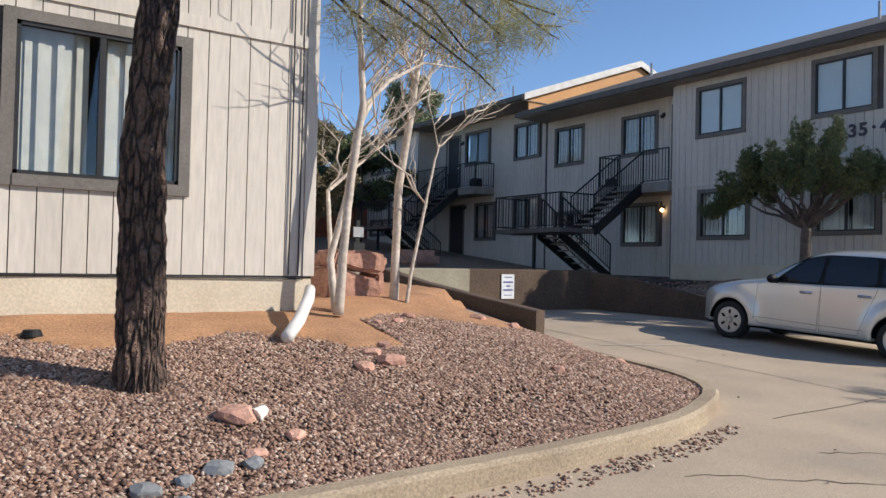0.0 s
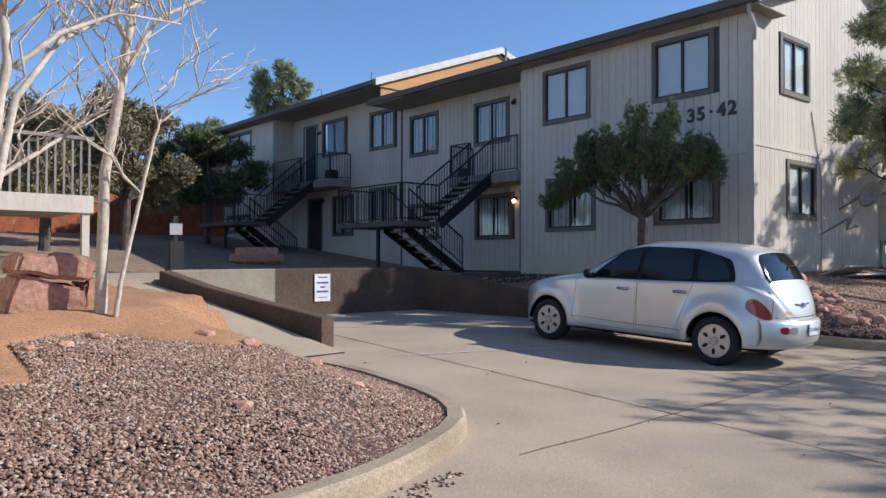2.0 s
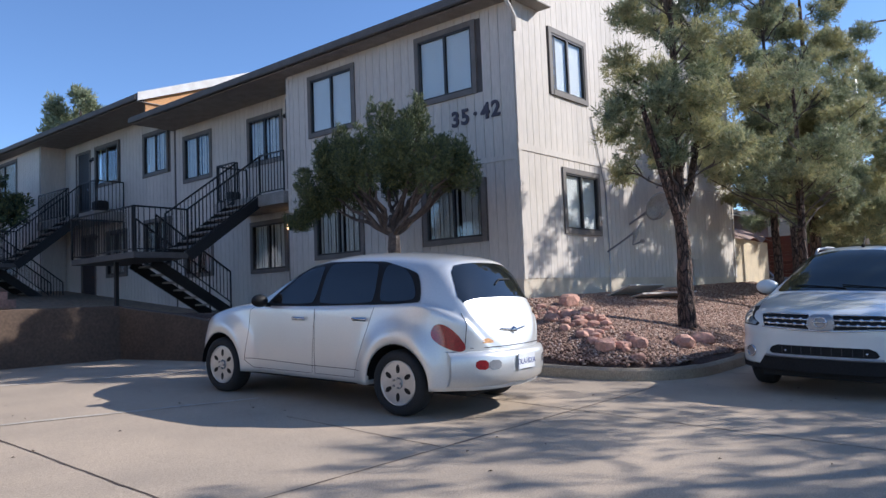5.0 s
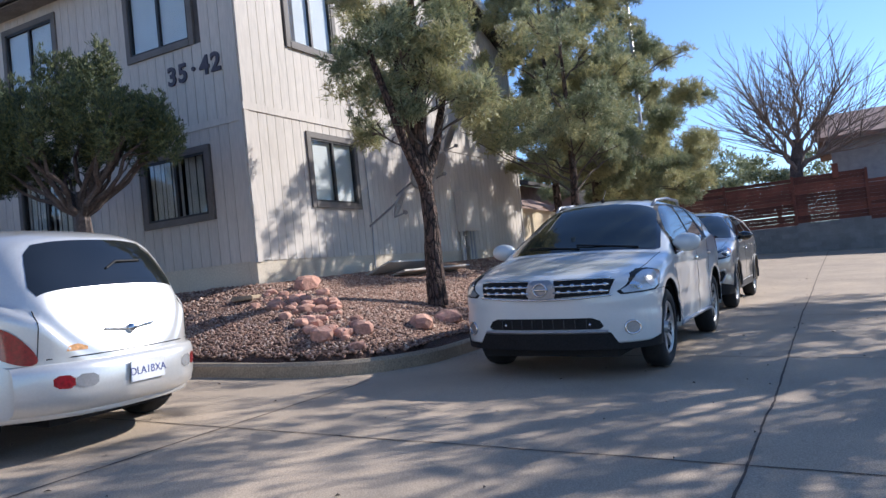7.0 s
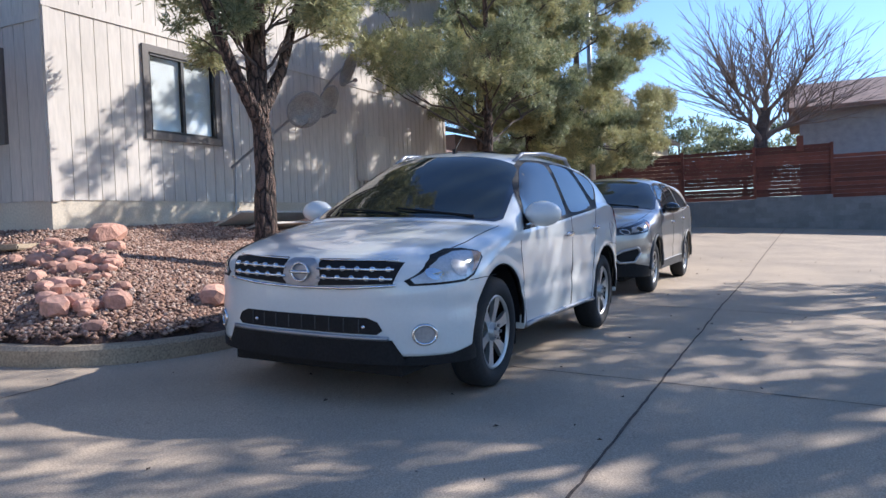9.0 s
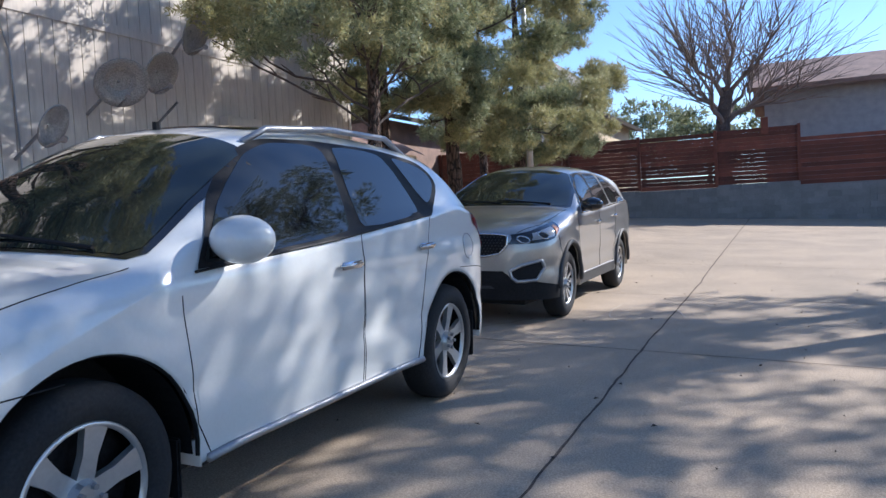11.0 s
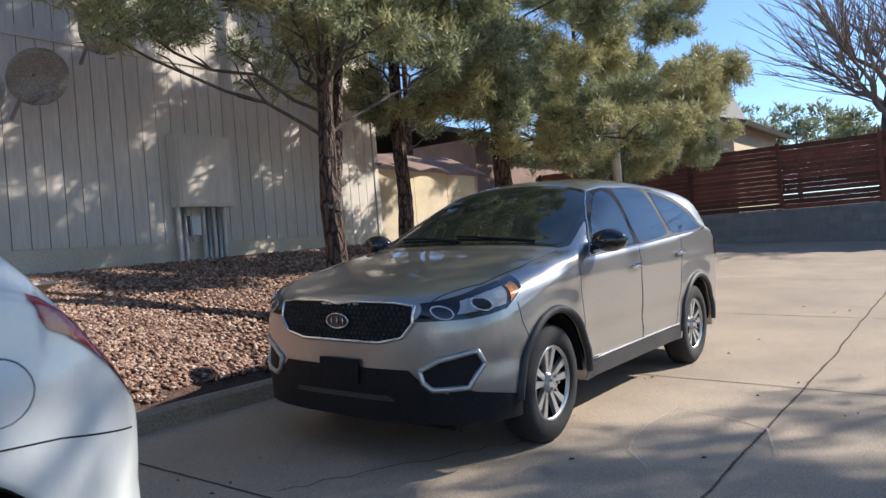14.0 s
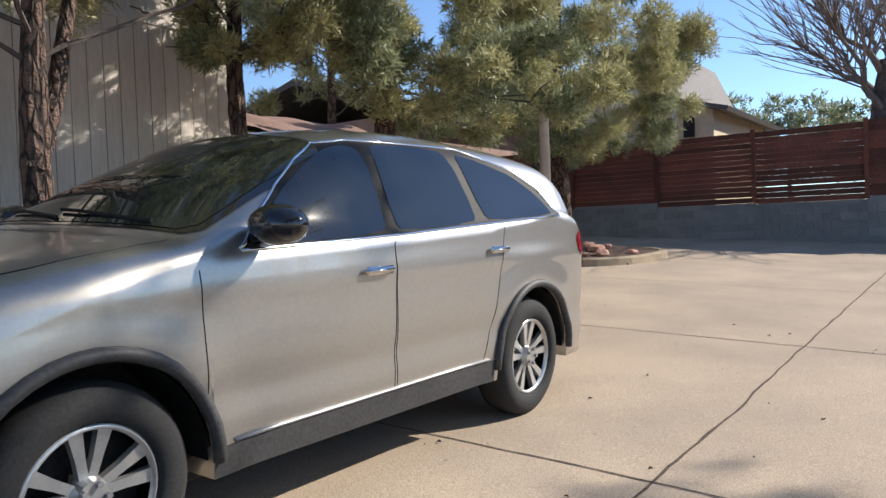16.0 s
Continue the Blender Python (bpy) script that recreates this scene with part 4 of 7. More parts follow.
def car(label, sh, paint, at, side_glass, windshield, back_glass, wheels, seams, handles, cladding=None, pillars=None):
    c = thing("car", label, "car", at)
    L = sh.L
    x0 = sh.x0
    xs = {x0 + (L - x0) * (0.5 - 0.5 * math.cos(math.pi * i / 70)) for i in range(71)} | {x0 + (L - x0) * i / 70 for i in range(71)}
    for ax in sh.axles:
        r = sh.R + sh.gap
        xs |= {ax + r * math.cos(math.pi * i / 24) for i in range(25)} | {ax - r - 0.002, ax + r + 0.002}
    xs = sorted(x for x in xs if x0 + 0.002 < x < L - 0.002)
    bm = bmesh.new()
    rows = []
    for x in xs:
        zl, zb, zt = sh.low(x), sh.zb(x), sh.top(x)
        zl = min(zl, zb - 0.01)
        ring = []
        s0 = sh.S(x, zl)
        ring.append((max(0.0, s0 - (0.02 if any(abs(x - ax) < sh.R + sh.gap for ax in sh.axles) else 0.24)), zl + 0.0))
        for k in range(19):
            z = zl + (zb - zl) * k / 18
            ring.append((sh.S(x, z), z))
        qs = [0.05, 0.1, 0.2, 0.35, 0.5, 0.62, 0.72, 0.8, 0.86, 0.905, 0.94, 0.965, 0.982, 0.993, 0.998, 0.99999]
        for q in qs:
            z = zb + (zt - zb) * q
            ring.append((sh.S(x, z) if q < 0.999 else 0.0, z))
        rows.append([[bm.verts.new(sh.wrapped(Vector((x, sg * y, z)))) for y, z in ring] for sg in (-1, 1)])
    for a, b in zip(rows, rows[1:]):
        for i in (0, 1):
            for k in range(len(a[0]) - 1):
                q = (a[i][k], b[i][k], b[i][k + 1], a[i][k + 1])
                bm.faces.new(q if i == 0 else q[::-1])
    for e in (rows[0], rows[-1]):
        for k in range(len(e[0]) - 1):
            bm.faces.new((e[0][k], e[0][k + 1], e[1][k + 1], e[1][k]) if e is rows[-1] else (e[0][k], e[1][k], e[1][k + 1], e[0][k + 1]))
    bmesh.ops.remove_doubles(bm, verts=bm.verts[:], dist=0.0004)
    bmesh.ops.recalc_face_normals(bm, faces=bm.faces[:])
    part("body", bm, paint, c, smooth=True)
    f, r = sh.axles
    part("underbody", boxes((0.25, L - 0.25, -sh.W + 0.3, sh.W - 0.3, 0.2, 0.8)), "plastic", c, "black underbody")
    for sg in (-1, 1):
        side = lambda u, v, o=0.004, sg=sg: sh.side(u, v, o, sg)
        if pillars:
            patch("window_surround", pillars, lambda u, v: side(u, v, 0.008), "plastic", c, step=0.03)
        for g in side_glass:
            patch("side_window", g, lambda u, v: side(u, v, 0.012), "carglass", c, "dark tinted side glass")
        bm = bmesh.new()
        for sm in seams:
            line_on(bm, sm, lambda u, v: side(u, v, -0.001), 0.0032, 20)
        ob = part("door_seam", bm, "plastic", c)
        for hx, hz in handles:
            bm = bmesh.new()
            y = sh.S(hx, hz) + 0.022
            box(bm, hx - 0.10, hx + 0.10, sg * y - 0.013, sg * y + 0.015, hz - 0.018, hz + 0.020, bev=0.011)
            part("door_handle", bm, "chrome", c, "chrome handle", smooth=True)
        for ax in (f, r):
            wheel(c, ax, sg * (sh.S(ax, sh.R + 0.35) - 0.125), sh.R, *wheels, sg)
            bm = bmesh.new()
            yo, rr = sh.S(ax, sh.R + 0.35) - 0.03, sh.R + sh.gap - 0.004
            arc = [(ax + rr * math.cos(a), sh.R + rr * math.sin(a)) for a in (math.pi * k / 20 for k in range(21))]
            outer, inner = ([bm.verts.new((u, sg * y, v)) for u, v in arc] for y in (yo, yo - 0.32))
            for k in range(20):
                bm.faces.new((outer[k], outer[k + 1], inner[k + 1], inner[k]))
            bm.faces.new(inner)
            part("wheel_well", bm, "plastic", c)
            if cladding:
                bm = bmesh.new()
                rr = sh.R + sh.gap + 0.02
                pts = [side(ax + rr * math.cos(a), max(sh.sill, sh.R + rr * math.sin(a)), 0.004) for a in (math.pi * k / 20 for k in range(21))]
                tube(bm, pts, 0.026, 8)
                part("wheel_arch", bm, cladding, c, "grey plastic wheel arch trim", smooth=True)
    cx_, cy_ = sum(p[0] for p in windshield) / 4, 0
    patch("windshield_band", [(cx_ + (u - cx_) * 1.05, v * 1.055) for u, v in windshield], lambda u, v: sh.up(u, v, 0.003), "gloss", c, "black band round the windshield", round_=1)
    patch("windshield", windshield, lambda u, v: sh.up(u, v, 0.006), "windshield", c, "dark windshield glass", round_=1)
    patch("rear_window", back_glass, lambda u, v: sh.up(u, v, 0.006), "carglass", c, round_=1)
    return c


def mirror(c, sh, x, z, material, sg, size=(0.09, 0.13, 0.085)):
    bm = bmesh.new()
    bmesh.ops.create_icosphere(bm, subdivisions=3, radius=1, matrix=Matrix.Translation((x, sg * (sh.S(x, z) + 0.15), z + 0.03)) @ Matrix.Diagonal((*size, 1)))
    m = part("mirror", bm, material, c, "rounded door mirror", smooth=True)
    bm = bmesh.new()
    beam(bm, (x, sg * (sh.S(x, z) - 0.02), z - 0.03), (x, sg * (sh.S(x, z) + 0.12), z), 0.07, 0.035)
    part("mirror_foot", bm, "plastic", m)


def ring(bm, fn, cy, cz, ry, rz, r=0.008, n=20):
    pts = [fn(cy + ry * math.cos(2 * math.pi * k / n), cz + rz * math.sin(2 * math.pi * k / n)) for k in range(n + 1)]
    return tube(bm, pts, r, 5, cap=False)


def mirrored(p):
    return [(-a, b) for a, b in p]


# white crossover
wsh = Shell(4.73, 0.935, [(0.1, 0.84), (0.16, 0.90), (0.3, 0.95), (0.7, 1.03), (1.1, 1.10), (1.28, 1.13), (1.7, 1.39), (2.15, 1.635), (2.6, 1.715), (3.3, 1.72), (3.9, 1.65), (4.15, 1.52), (4.37, 1.26), (4.55, 1.03), (4.73, 0.8)],
            [(0.1, 0.66), (0.8, 0.84), (1.3, 1.02), (1.6, 1.055), (2.6, 1.13), (3.55, 1.205), (4.2, 1.24), (4.78, 0.98)], (1.05, 3.88), 0.375, sill=0.33, ends=(0.27, 0.3), nose=(0.55, 2.6), flare=0.022, tum=0.5, x0=0.12,
            wrap=[(0.95, 0), (1.35, 0.13), (1.95, 0.12), (2.35, 0.05), (2.7, 0), (3.9, 0), (4.3, -0.07), (4.6, -0.02), (4.78, 0)], crease=((0.62, -0.010, 0.05), (0.99, 0.008, 0.05)), gap=0.09)
white = car("pearl white crossover with roof rails parked on the drive", wsh, "whitepaint", ground_pose(15.06, 2.90, G(15, 2.90), 0, 2.4),
            [[(1.44, 1.075), (2.70, 1.15), (2.79, 1.605), (2.38, 1.60), (2.13, 1.535), (1.92, 1.42), (1.68, 1.27)], [(2.80, 1.16), (3.52, 1.225), (3.36, 1.59), (2.87, 1.61)], [(3.45, 1.58), (3.65, 1.26), (3.88, 1.42), (3.78, 1.52)]],
            [(1.31, -0.77), (1.31, 0.77), (2.15, 0.63), (2.15, -0.63)], [(4.16, -0.5), (4.16, 0.5), (4.46, 0.62), (4.46, -0.62)],
            (0.25, 6, "spoke"), [[(1.46, 0.98), (1.50, 0.50), (1.58, 0.36), (2.74, 0.36), (2.76, 1.14)], [(2.76, 1.14), (2.76, 0.36), (3.36, 0.36), (3.42, 0.72), (3.60, 1.2)], [(3.98, 0.86), (4.3, 0.84), (4.55, 0.80)], [(0.95, 0.775), (0.7, 0.775), (0.56, 0.77)]],
            [(2.60, 0.99), (3.48, 1.03)], pillars=[(1.40, 1.055), (2.5, 1.12), (3.62, 1.215), (3.70, 1.24), (3.94, 1.42), (3.80, 1.555), (3.4, 1.61), (2.8, 1.63), (2.36, 1.62), (2.12, 1.555), (1.9, 1.44), (1.66, 1.29)])
for sg in (-1, 1):
    sdw = lambda u, v, o=0.006, sg=sg: wsh.side(u, v, o, sg)
    mirror(white, wsh, 1.70, 1.14, "whitepaint", sg, (0.10, 0.14, 0.095))
    bm = bmesh.new()
    tube(bm, [wsh.up(2.25, sg * 0.56, 0.0), wsh.up(2.42, sg * 0.57, 0.05), wsh.up(3.0, sg * 0.58, 0.06), wsh.up(3.65, sg * 0.57, 0.06), wsh.up(3.98, sg * 0.54, 0.0)], 0.018, 8)
    part("roof_rail", bm, "metalgrey", white, "silver roof rail", smooth=True)
    patch("headlamp_seal", [(0.19, 0.745), (0.38, 0.915), (0.62, 0.97), (0.81, 0.93), (0.57, 0.77)], lambda u, v: sdw(u, v, 0.003), "plastic", white, round_=1, step=0.02)
    patch("headlamp", [(0.205, 0.758), (0.39, 0.90), (0.62, 0.955), (0.79, 0.925), (0.56, 0.785)], lambda u, v: sdw(u, v, 0.006), "lamp", white, "hazy headlamp lens", round_=1, step=0.02)
    patch("turn_lamp", [(0.59, 0.82), (0.70, 0.945), (0.77, 0.93), (0.63, 0.83)], lambda u, v: sdw(u, v, 0.009), "faded", white, "faded amber strip in the headlamp", round_=0, step=0.03)
    patch("projector", [(0.50 + 0.055 * math.cos(t), 0.85 + 0.05 * math.sin(t)) for t in (2 * math.pi * k / 14 for k in range(14))], lambda u, v: sdw(u, v, 0.009), "metalgrey", white, round_=0, step=0.03)
    patch("reflector", [(0.34 + 0.04 * math.cos(t), 0.82 + 0.035 * math.sin(t)) for t in (2 * math.pi * k / 14 for k in range(14))], lambda u, v: sdw(u, v, 0.009), "chrome", white, round_=0, step=0.03)
    patch("tail_lamp", [(4.27, 1.24), (4.38, 1.20), (4.50, 1.08), (4.60, 0.93), (4.645, 0.87), (4.58, 0.88), (4.46, 1.01), (4.36, 1.10), (4.27, 1.14)], lambda u, v: sdw(u, v, 0.006), "redlamp", white, "dark red curved tail lamp", round_=1, step=0.02)
    bm = bmesh.new()
    ring(bm, lambda a, b: wsh.end(a, b, 0.006), sg * 0.77, 0.46, 0.055, 0.058, 0.011)
    part("fog_lamp_ring", bm, "chrome", white, smooth=True)
    patch("fog_lamp", [(sg * 0.77 + 0.05 * math.cos(t), 0.46 + 0.055 * math.sin(t)) for t in (2 * math.pi * k / 12 for k in range(12))], lambda u, v: wsh.end(u, v, 0.004), "metalgrey", white, round_=0, step=0.02)
    patch("grille", [(sg * 0.12, 0.735), (sg * 0.12, 0.90), (sg * 0.30, 0.902), (sg * 0.64, 0.885), (sg * 0.60, 0.76)], lambda u, v: wsh.end(u, v, 0.004), "plastic", white, "black grille with chrome bars", round_=0, step=0.03)
    for zz in (0.785, 0.84, 0.893):
        bm = bmesh.new()
        line_on(bm, [(sg * 0.12, zz), (sg * 0.60, zz + 0.004)], lambda u, v: wsh.end(u, v, 0.012), 0.009 if zz < 0.88 else 0.006)
        part("grille_bar", bm, "chrome", white, smooth=True)
    for row, zz in enumerate((0.79, 0.843)):
        for k in range(5):
            yy = sg * (0.17 + 0.092 * k + 0.03 * row)
            bm = bmesh.new()
            bmesh.ops.create_icosphere(bm, subdivisions=2, radius=1, matrix=Matrix.Translation(wsh.end(yy, zz, 0.012)) @ Matrix.Diagonal((0.018, 0.023, 0.02, 1)))
            part("grille_stud", bm, "chrome", white, smooth=True)
    bm = bmesh.new()
    line_on(bm, [(1.55, 0.355), (3.4, 0.355)], lambda u, v: sdw(u, v, 0.008), 0.02)
    part("sill_trim", bm, "metalgrey", white, smooth=True)
    patch("sill_apron", [(1.52, 0.33), (1.52, 0.345), (3.42, 0.345), (3.42, 0.33)], lambda u, v: sdw(u, v, 0.003), "plastic", white, round_=0)
    patch("apron_end", [(0.20, 0.275), (0.24, 0.33), (0.42, 0.335), (0.60, 0.38), (0.645, 0.33), (0.66, 0.275)], lambda u, v: sdw(u, v, 0.006), "plastic", white, round_=0, step=0.02)
    bm = bmesh.new()
    box(bm, 4.28, 4.31, sg * 0.82 - 0.09, sg * 0.82 + 0.09, 0.20, 0.52, bev=0.008)
    part("mud_flap", bm, "plastic", white, "black rear mud flap")
    bm = bmesh.new()
    box(bm, 1.45, 1.47, sg * 0.82 - 0.08, sg * 0.82 + 0.08, 0.22, 0.45, bev=0.008)
    part("mud_flap", bm, "plastic", white, "black front mud flap")
    if sg < 0:
        bm = bmesh.new()
        ring(bm, lambda a, b: sdw(a, b, 0.001), 4.15, 0.99, 0.09, 0.085, 0.003)
        part("fuel_door", bm, "metalgrey", white)
    bm = bmesh.new()
    line_on(bm, [(1.44, 1.058), (2.5, 1.122), (3.62, 1.215)], lambda u, v: sdw(u, v, 0.009), 0.006, 14)
    part("belt_trim", bm, "plastic", white)
    bm = bmesh.new()
    line_on(bm, [(0.42, sg * 0.76), (0.8, sg * 0.805), (1.25, sg * 0.815)], lambda u, v: wsh.up(u, v, -0.0015), 0.004, 10)
    part("hood_seam", bm, "plastic", white)
    for ax in wsh.axles:
        bm = bmesh.new()
        rr = wsh.R + wsh.gap + 0.005
        tube(bm, [sdw(ax + rr * math.cos(a), max(wsh.sill, wsh.R + rr * math.sin(a)), -0.014) for a in (math.pi * k / 24 for k in range(25))], 0.014, 6)
        part("arch_lip", bm, "plastic", white, smooth=True)
patch("grille_centre", [(-0.145, 0.725), (-0.125, 0.90), (0.125, 0.90), (0.145, 0.725)], lambda u, v: wsh.end(u, v, 0.010), "metalgrey", white, "silver grille centre plate", round_=1, step=0.03)
bm = bmesh.new()
ring(bm, lambda a, b: wsh.end(a, b, 0.022), 0, 0.815, 0.062, 0.056, 0.008)
line_on(bm, [(-0.075, 0.815), (0.075, 0.815)], lambda a, b: wsh.end(a, b, 0.022), 0.012)
part("badge", bm, "chrome", white, "round chrome badge", smooth=True)
bm = bmesh.new()
line_on(bm, [(-0.62, 0.752), (-0.3, 0.728), (0, 0.722), (0.3, 0.728), (0.62, 0.752)], lambda a, b: wsh.end(a, b, 0.012), 0.010)
part("grille_trim", bm, "chrome", white, smooth=True)
patch("lower_grille", [(-0.56, 0.455), (-0.50, 0.555), (0.50, 0.555), (0.56, 0.455)], lambda u, v: wsh.end(u, v, 0.004), "plastic", white, "black lower air intake", round_=1, step=0.03)
for k in range(9):
    bm = bmesh.new()
    yy = -0.4 + 0.1 * k
    line_on(bm, [(yy, 0.465), (yy, 0.545)], lambda a, b: wsh.end(a, b, 0.006), 0.004, 3)
    part("intake_rib", bm, "cladding", white)
for yy in (-0.43, 0.36):
    bm = bmesh.new()
    bmesh.ops.create_icosphere(bm, subdivisions=2, radius=0.014, matrix=Matrix.Translation(wsh.end(yy, 0.50, 0.008)))
    part("bolt", bm, "chrome", white, smooth=True)
bm = bmesh.new()
line_on(bm, [(-0.58, 0.435), (0.58, 0.435)], lambda a, b: wsh.end(a, b, 0.010), 0.016, 16)
part("bumper_trim", bm, "metalgrey", white, "silver strip below the intake", smooth=True)
patch("front_apron", [(-0.68, 0.275), (-0.66, 0.33), (-0.60, 0.425), (0.60, 0.425), (0.66, 0.33), (0.68, 0.275)], lambda u, v: wsh.end(u, v, 0.006), "plastic", white, "black lower apron", round_=0, step=0.03)
bm = bmesh.new()
tube(bm, [wsh.up(2.3, 0, 0), wsh.up(2.3, 0, 0.04)], 0.02, 8)
tube(bm, [wsh.up(2.31, 0, 0.03), wsh.up(2.45, 0, 0.13)], 0.006, 6)
part("aerial", bm, "plastic", white)
patch("sunroof", [(2.42, -0.42), (2.42, 0.42), (3.1, 0.42), (3.1, -0.42)], lambda u, v: wsh.up(u, v, 0.005), "carglass", white, round_=1)
bm = bmesh.new()
tube(bm, [wsh.up(1.32, -0.6, 0.014), wsh.up(1.36, -0.1, 0.02), wsh.up(1.38, 0.05, 0.02)], 0.008, 6)
tube(bm, [wsh.up(1.32, 0.0, 0.014), wsh.up(1.36, 0.4, 0.02), wsh.up(1.38, 0.6, 0.02)], 0.008, 6)
part("wiper", bm, "plastic", white)

# titanium grey crossover
ksh = Shell(4.76, 0.945, [(0.02, 0.93), (0.08, 0.98), (0.25, 1.035), (0.6, 1.11), (1.1, 1.185), (1.25, 1.21), (1.75, 1.465), (2.2, 1.65), (2.7, 1.72), (3.4, 1.72), (4.1, 1.65), (4.42, 1.54), (4.58, 1.30), (4.68, 1.05), (4.76, 0.82)],
            [(0, 0.74), (0.7, 0.93), (1.2, 1.08), (1.6, 1.115), (2.5, 1.15), (3.6, 1.20), (4.3, 1.24), (4.76, 1.02)], (0.92, 3.76), 0.365, sill=0.30, ends=(0.25, 0.3), nose=(0.55, 2.8), flare=0.018, tum=0.48, x0=0.02,
            wrap=[(0.9, 0), (1.3, 0.14), (1.95, 0.12), (2.35, 0.05), (2.7, 0), (4.0, 0), (4.4, -0.06), (4.65, -0.02), (4.76, 0)], crease=((0.60, -0.012, 0.06), (1.0, 0.008, 0.05)), gap=0.075)
grey = car("titanium grey crossover with black mirrors parked on the drive", ksh, "greypaint", ground_pose(21.55, 3.05, G(21.5, 3.05), 0, 0),
           [[(1.35, 1.135), (2.36, 1.165), (2.42, 1.60), (2.20, 1.57), (2.0, 1.49), (1.75, 1.365), (1.52, 1.235)], [(2.44, 1.17), (3.20, 1.205), (3.14, 1.615), (2.50, 1.61)], [(3.28, 1.21), (4.08, 1.25), (3.96, 1.37), (3.72, 1.50), (3.22, 1.61)]],
           [(1.28, -0.79), (1.28, 0.79), (2.18, 0.66), (2.18, -0.66)], [(4.43, -0.5), (4.43, 0.5), (4.6, 0.6), (4.6, -0.6)],
           (0.235, 5, "twin"), [[(1.32, 1.06), (1.34, 0.55), (1.40, 0.41), (2.40, 0.41), (2.42, 1.15)], [(2.42, 1.15), (2.42, 0.41), (3.16, 0.41), (3.30, 0.72), (3.44, 1.18)], [(0.50, 0.91), (0.52, 0.80), (0.60, 0.66)]],
           [(2.27, 1.0), (3.33, 1.05)], cladding="cladding", pillars=[(1.36, 1.12), (2.4, 1.155), (4.16, 1.235), (4.0, 1.40), (3.74, 1.525), (3.3, 1.625), (2.42, 1.62), (2.18, 1.59), (1.98, 1.505), (1.74, 1.38), (1.50, 1.25)])
for sg in (-1, 1):
    mirror(grey, ksh, 1.60, 1.19, "gloss", sg, (0.10, 0.13, 0.08))
    sd = lambda u, v, o=0.006, sg=sg: ksh.side(u, v, o, sg)
    patch("headlamp_housing", [(0.062, 0.835), (0.10, 0.935), (0.34, 1.005), (0.63, 1.06), (0.57, 0.99), (0.40, 0.89), (0.2, 0.85)], lambda u, v: sd(u, v, 0.004), "gloss", grey, "black headlamp housing", round_=0, step=0.02)
    patch("headlamp", [(0.16, 0.875), (0.20, 0.945), (0.34, 0.985), (0.46, 1.01), (0.40, 0.915)], lambda u, v: sd(u, v, 0.007), "lamp", grey, "clear headlamp lens", round_=0, step=0.02)
    patch("turn_lamp", [(0.44, 0.925), (0.475, 1.01), (0.55, 1.03), (0.54, 0.985)], lambda u, v: sd(u, v, 0.008), "amber", grey, round_=0, step=0.02)
    for px_, pz_ in ((0.125, 0.885), (0.27, 0.925)):
        bm = bmesh.new()
        ring(bm, lambda a, b: sd(a, b, 0.010), px_, pz_, 0.025 if px_ < 0.2 else 0.045, 0.035, 0.006)
        lens = part("projector_ring", bm, "chrome", grey, smooth=True)
        patch("projector", [(px_ + (0.02 if px_ < 0.2 else 0.038) * math.cos(t), pz_ + 0.03 * math.sin(t)) for t in (2 * math.pi * k / 12 for k in range(12))], lambda u, v: sd(u, v, 0.010), "gloss", grey, round_=0, step=0.02)
    patch("tail_lamp", [(4.40, 0.97), (4.38, 1.13), (4.66, 1.12), (4.72, 0.96)], lambda u, v: sd(u, v), "redlamp", grey, round_=1, step=0.03)
    for q, nm in (([(1.40, 1.122), (2.5, 1.158), (4.14, 1.24)], "window_trim"), ([(1.38, 1.13), (1.50, 1.245), (1.74, 1.38), (1.98, 1.505), (2.18, 1.59), (2.42, 1.62), (3.3, 1.63), (3.74, 1.53), (4.0, 1.405), (4.14, 1.25)], "window_trim"), ([(1.45, 0.425), (3.22, 0.435)], "sill_trim")):
        bm = bmesh.new()
        line_on(bm, q, lambda u, v: sd(u, v, 0.006), 0.008)
        part(nm, bm, "metalgrey" if nm == "sill_trim" else "chrome", grey, "bright trim strip", smooth=True)
    fog = [(sg * 0.55, 0.565), (sg * 0.66, 0.625), (sg * 0.84, 0.675), (sg * 0.86, 0.60), (sg * 0.80, 0.475), (sg * 0.62, 0.46), (sg * 0.57, 0.50)]
    patch("fog_recess", fog, lambda u, v: ksh.end(u, v, 0.004), "plastic", grey, "dark fog lamp recess", round_=0, step=0.03)
    bm = bmesh.new()
    line_on(bm, fog + [fog[0]], lambda u, v: ksh.end(u, v, 0.006), 0.017)
    part("fog_trim", bm, "alloy", grey, "silver ring round the fog lamp recess", smooth=True)
    patch("sill_cladding", [(1.36, 0.30), (1.36, 0.41), (3.28, 0.425), (3.28, 0.30)], lambda u, v: sd(u, v, 0.004), "cladding", grey, "grey plastic sill trim", round_=0)
    patch("bumper_end", [(0.12, 0.27), (0.12, 0.50), (0.20, 0.45), (0.48, 0.40), (0.50, 0.27)], lambda u, v: sd(u, v, 0.005), "plastic", grey, round_=0, step=0.02)
    bm = bmesh.new()
    line_on(bm, [(0.13, sg * 0.60), (0.40, sg * 0.76), (0.8, sg * 0.80), (1.2, sg * 0.80)], lambda u, v: ksh.up(u, v, -0.0015), 0.004, 10)
    part("hood_seam", bm, "plastic", grey)
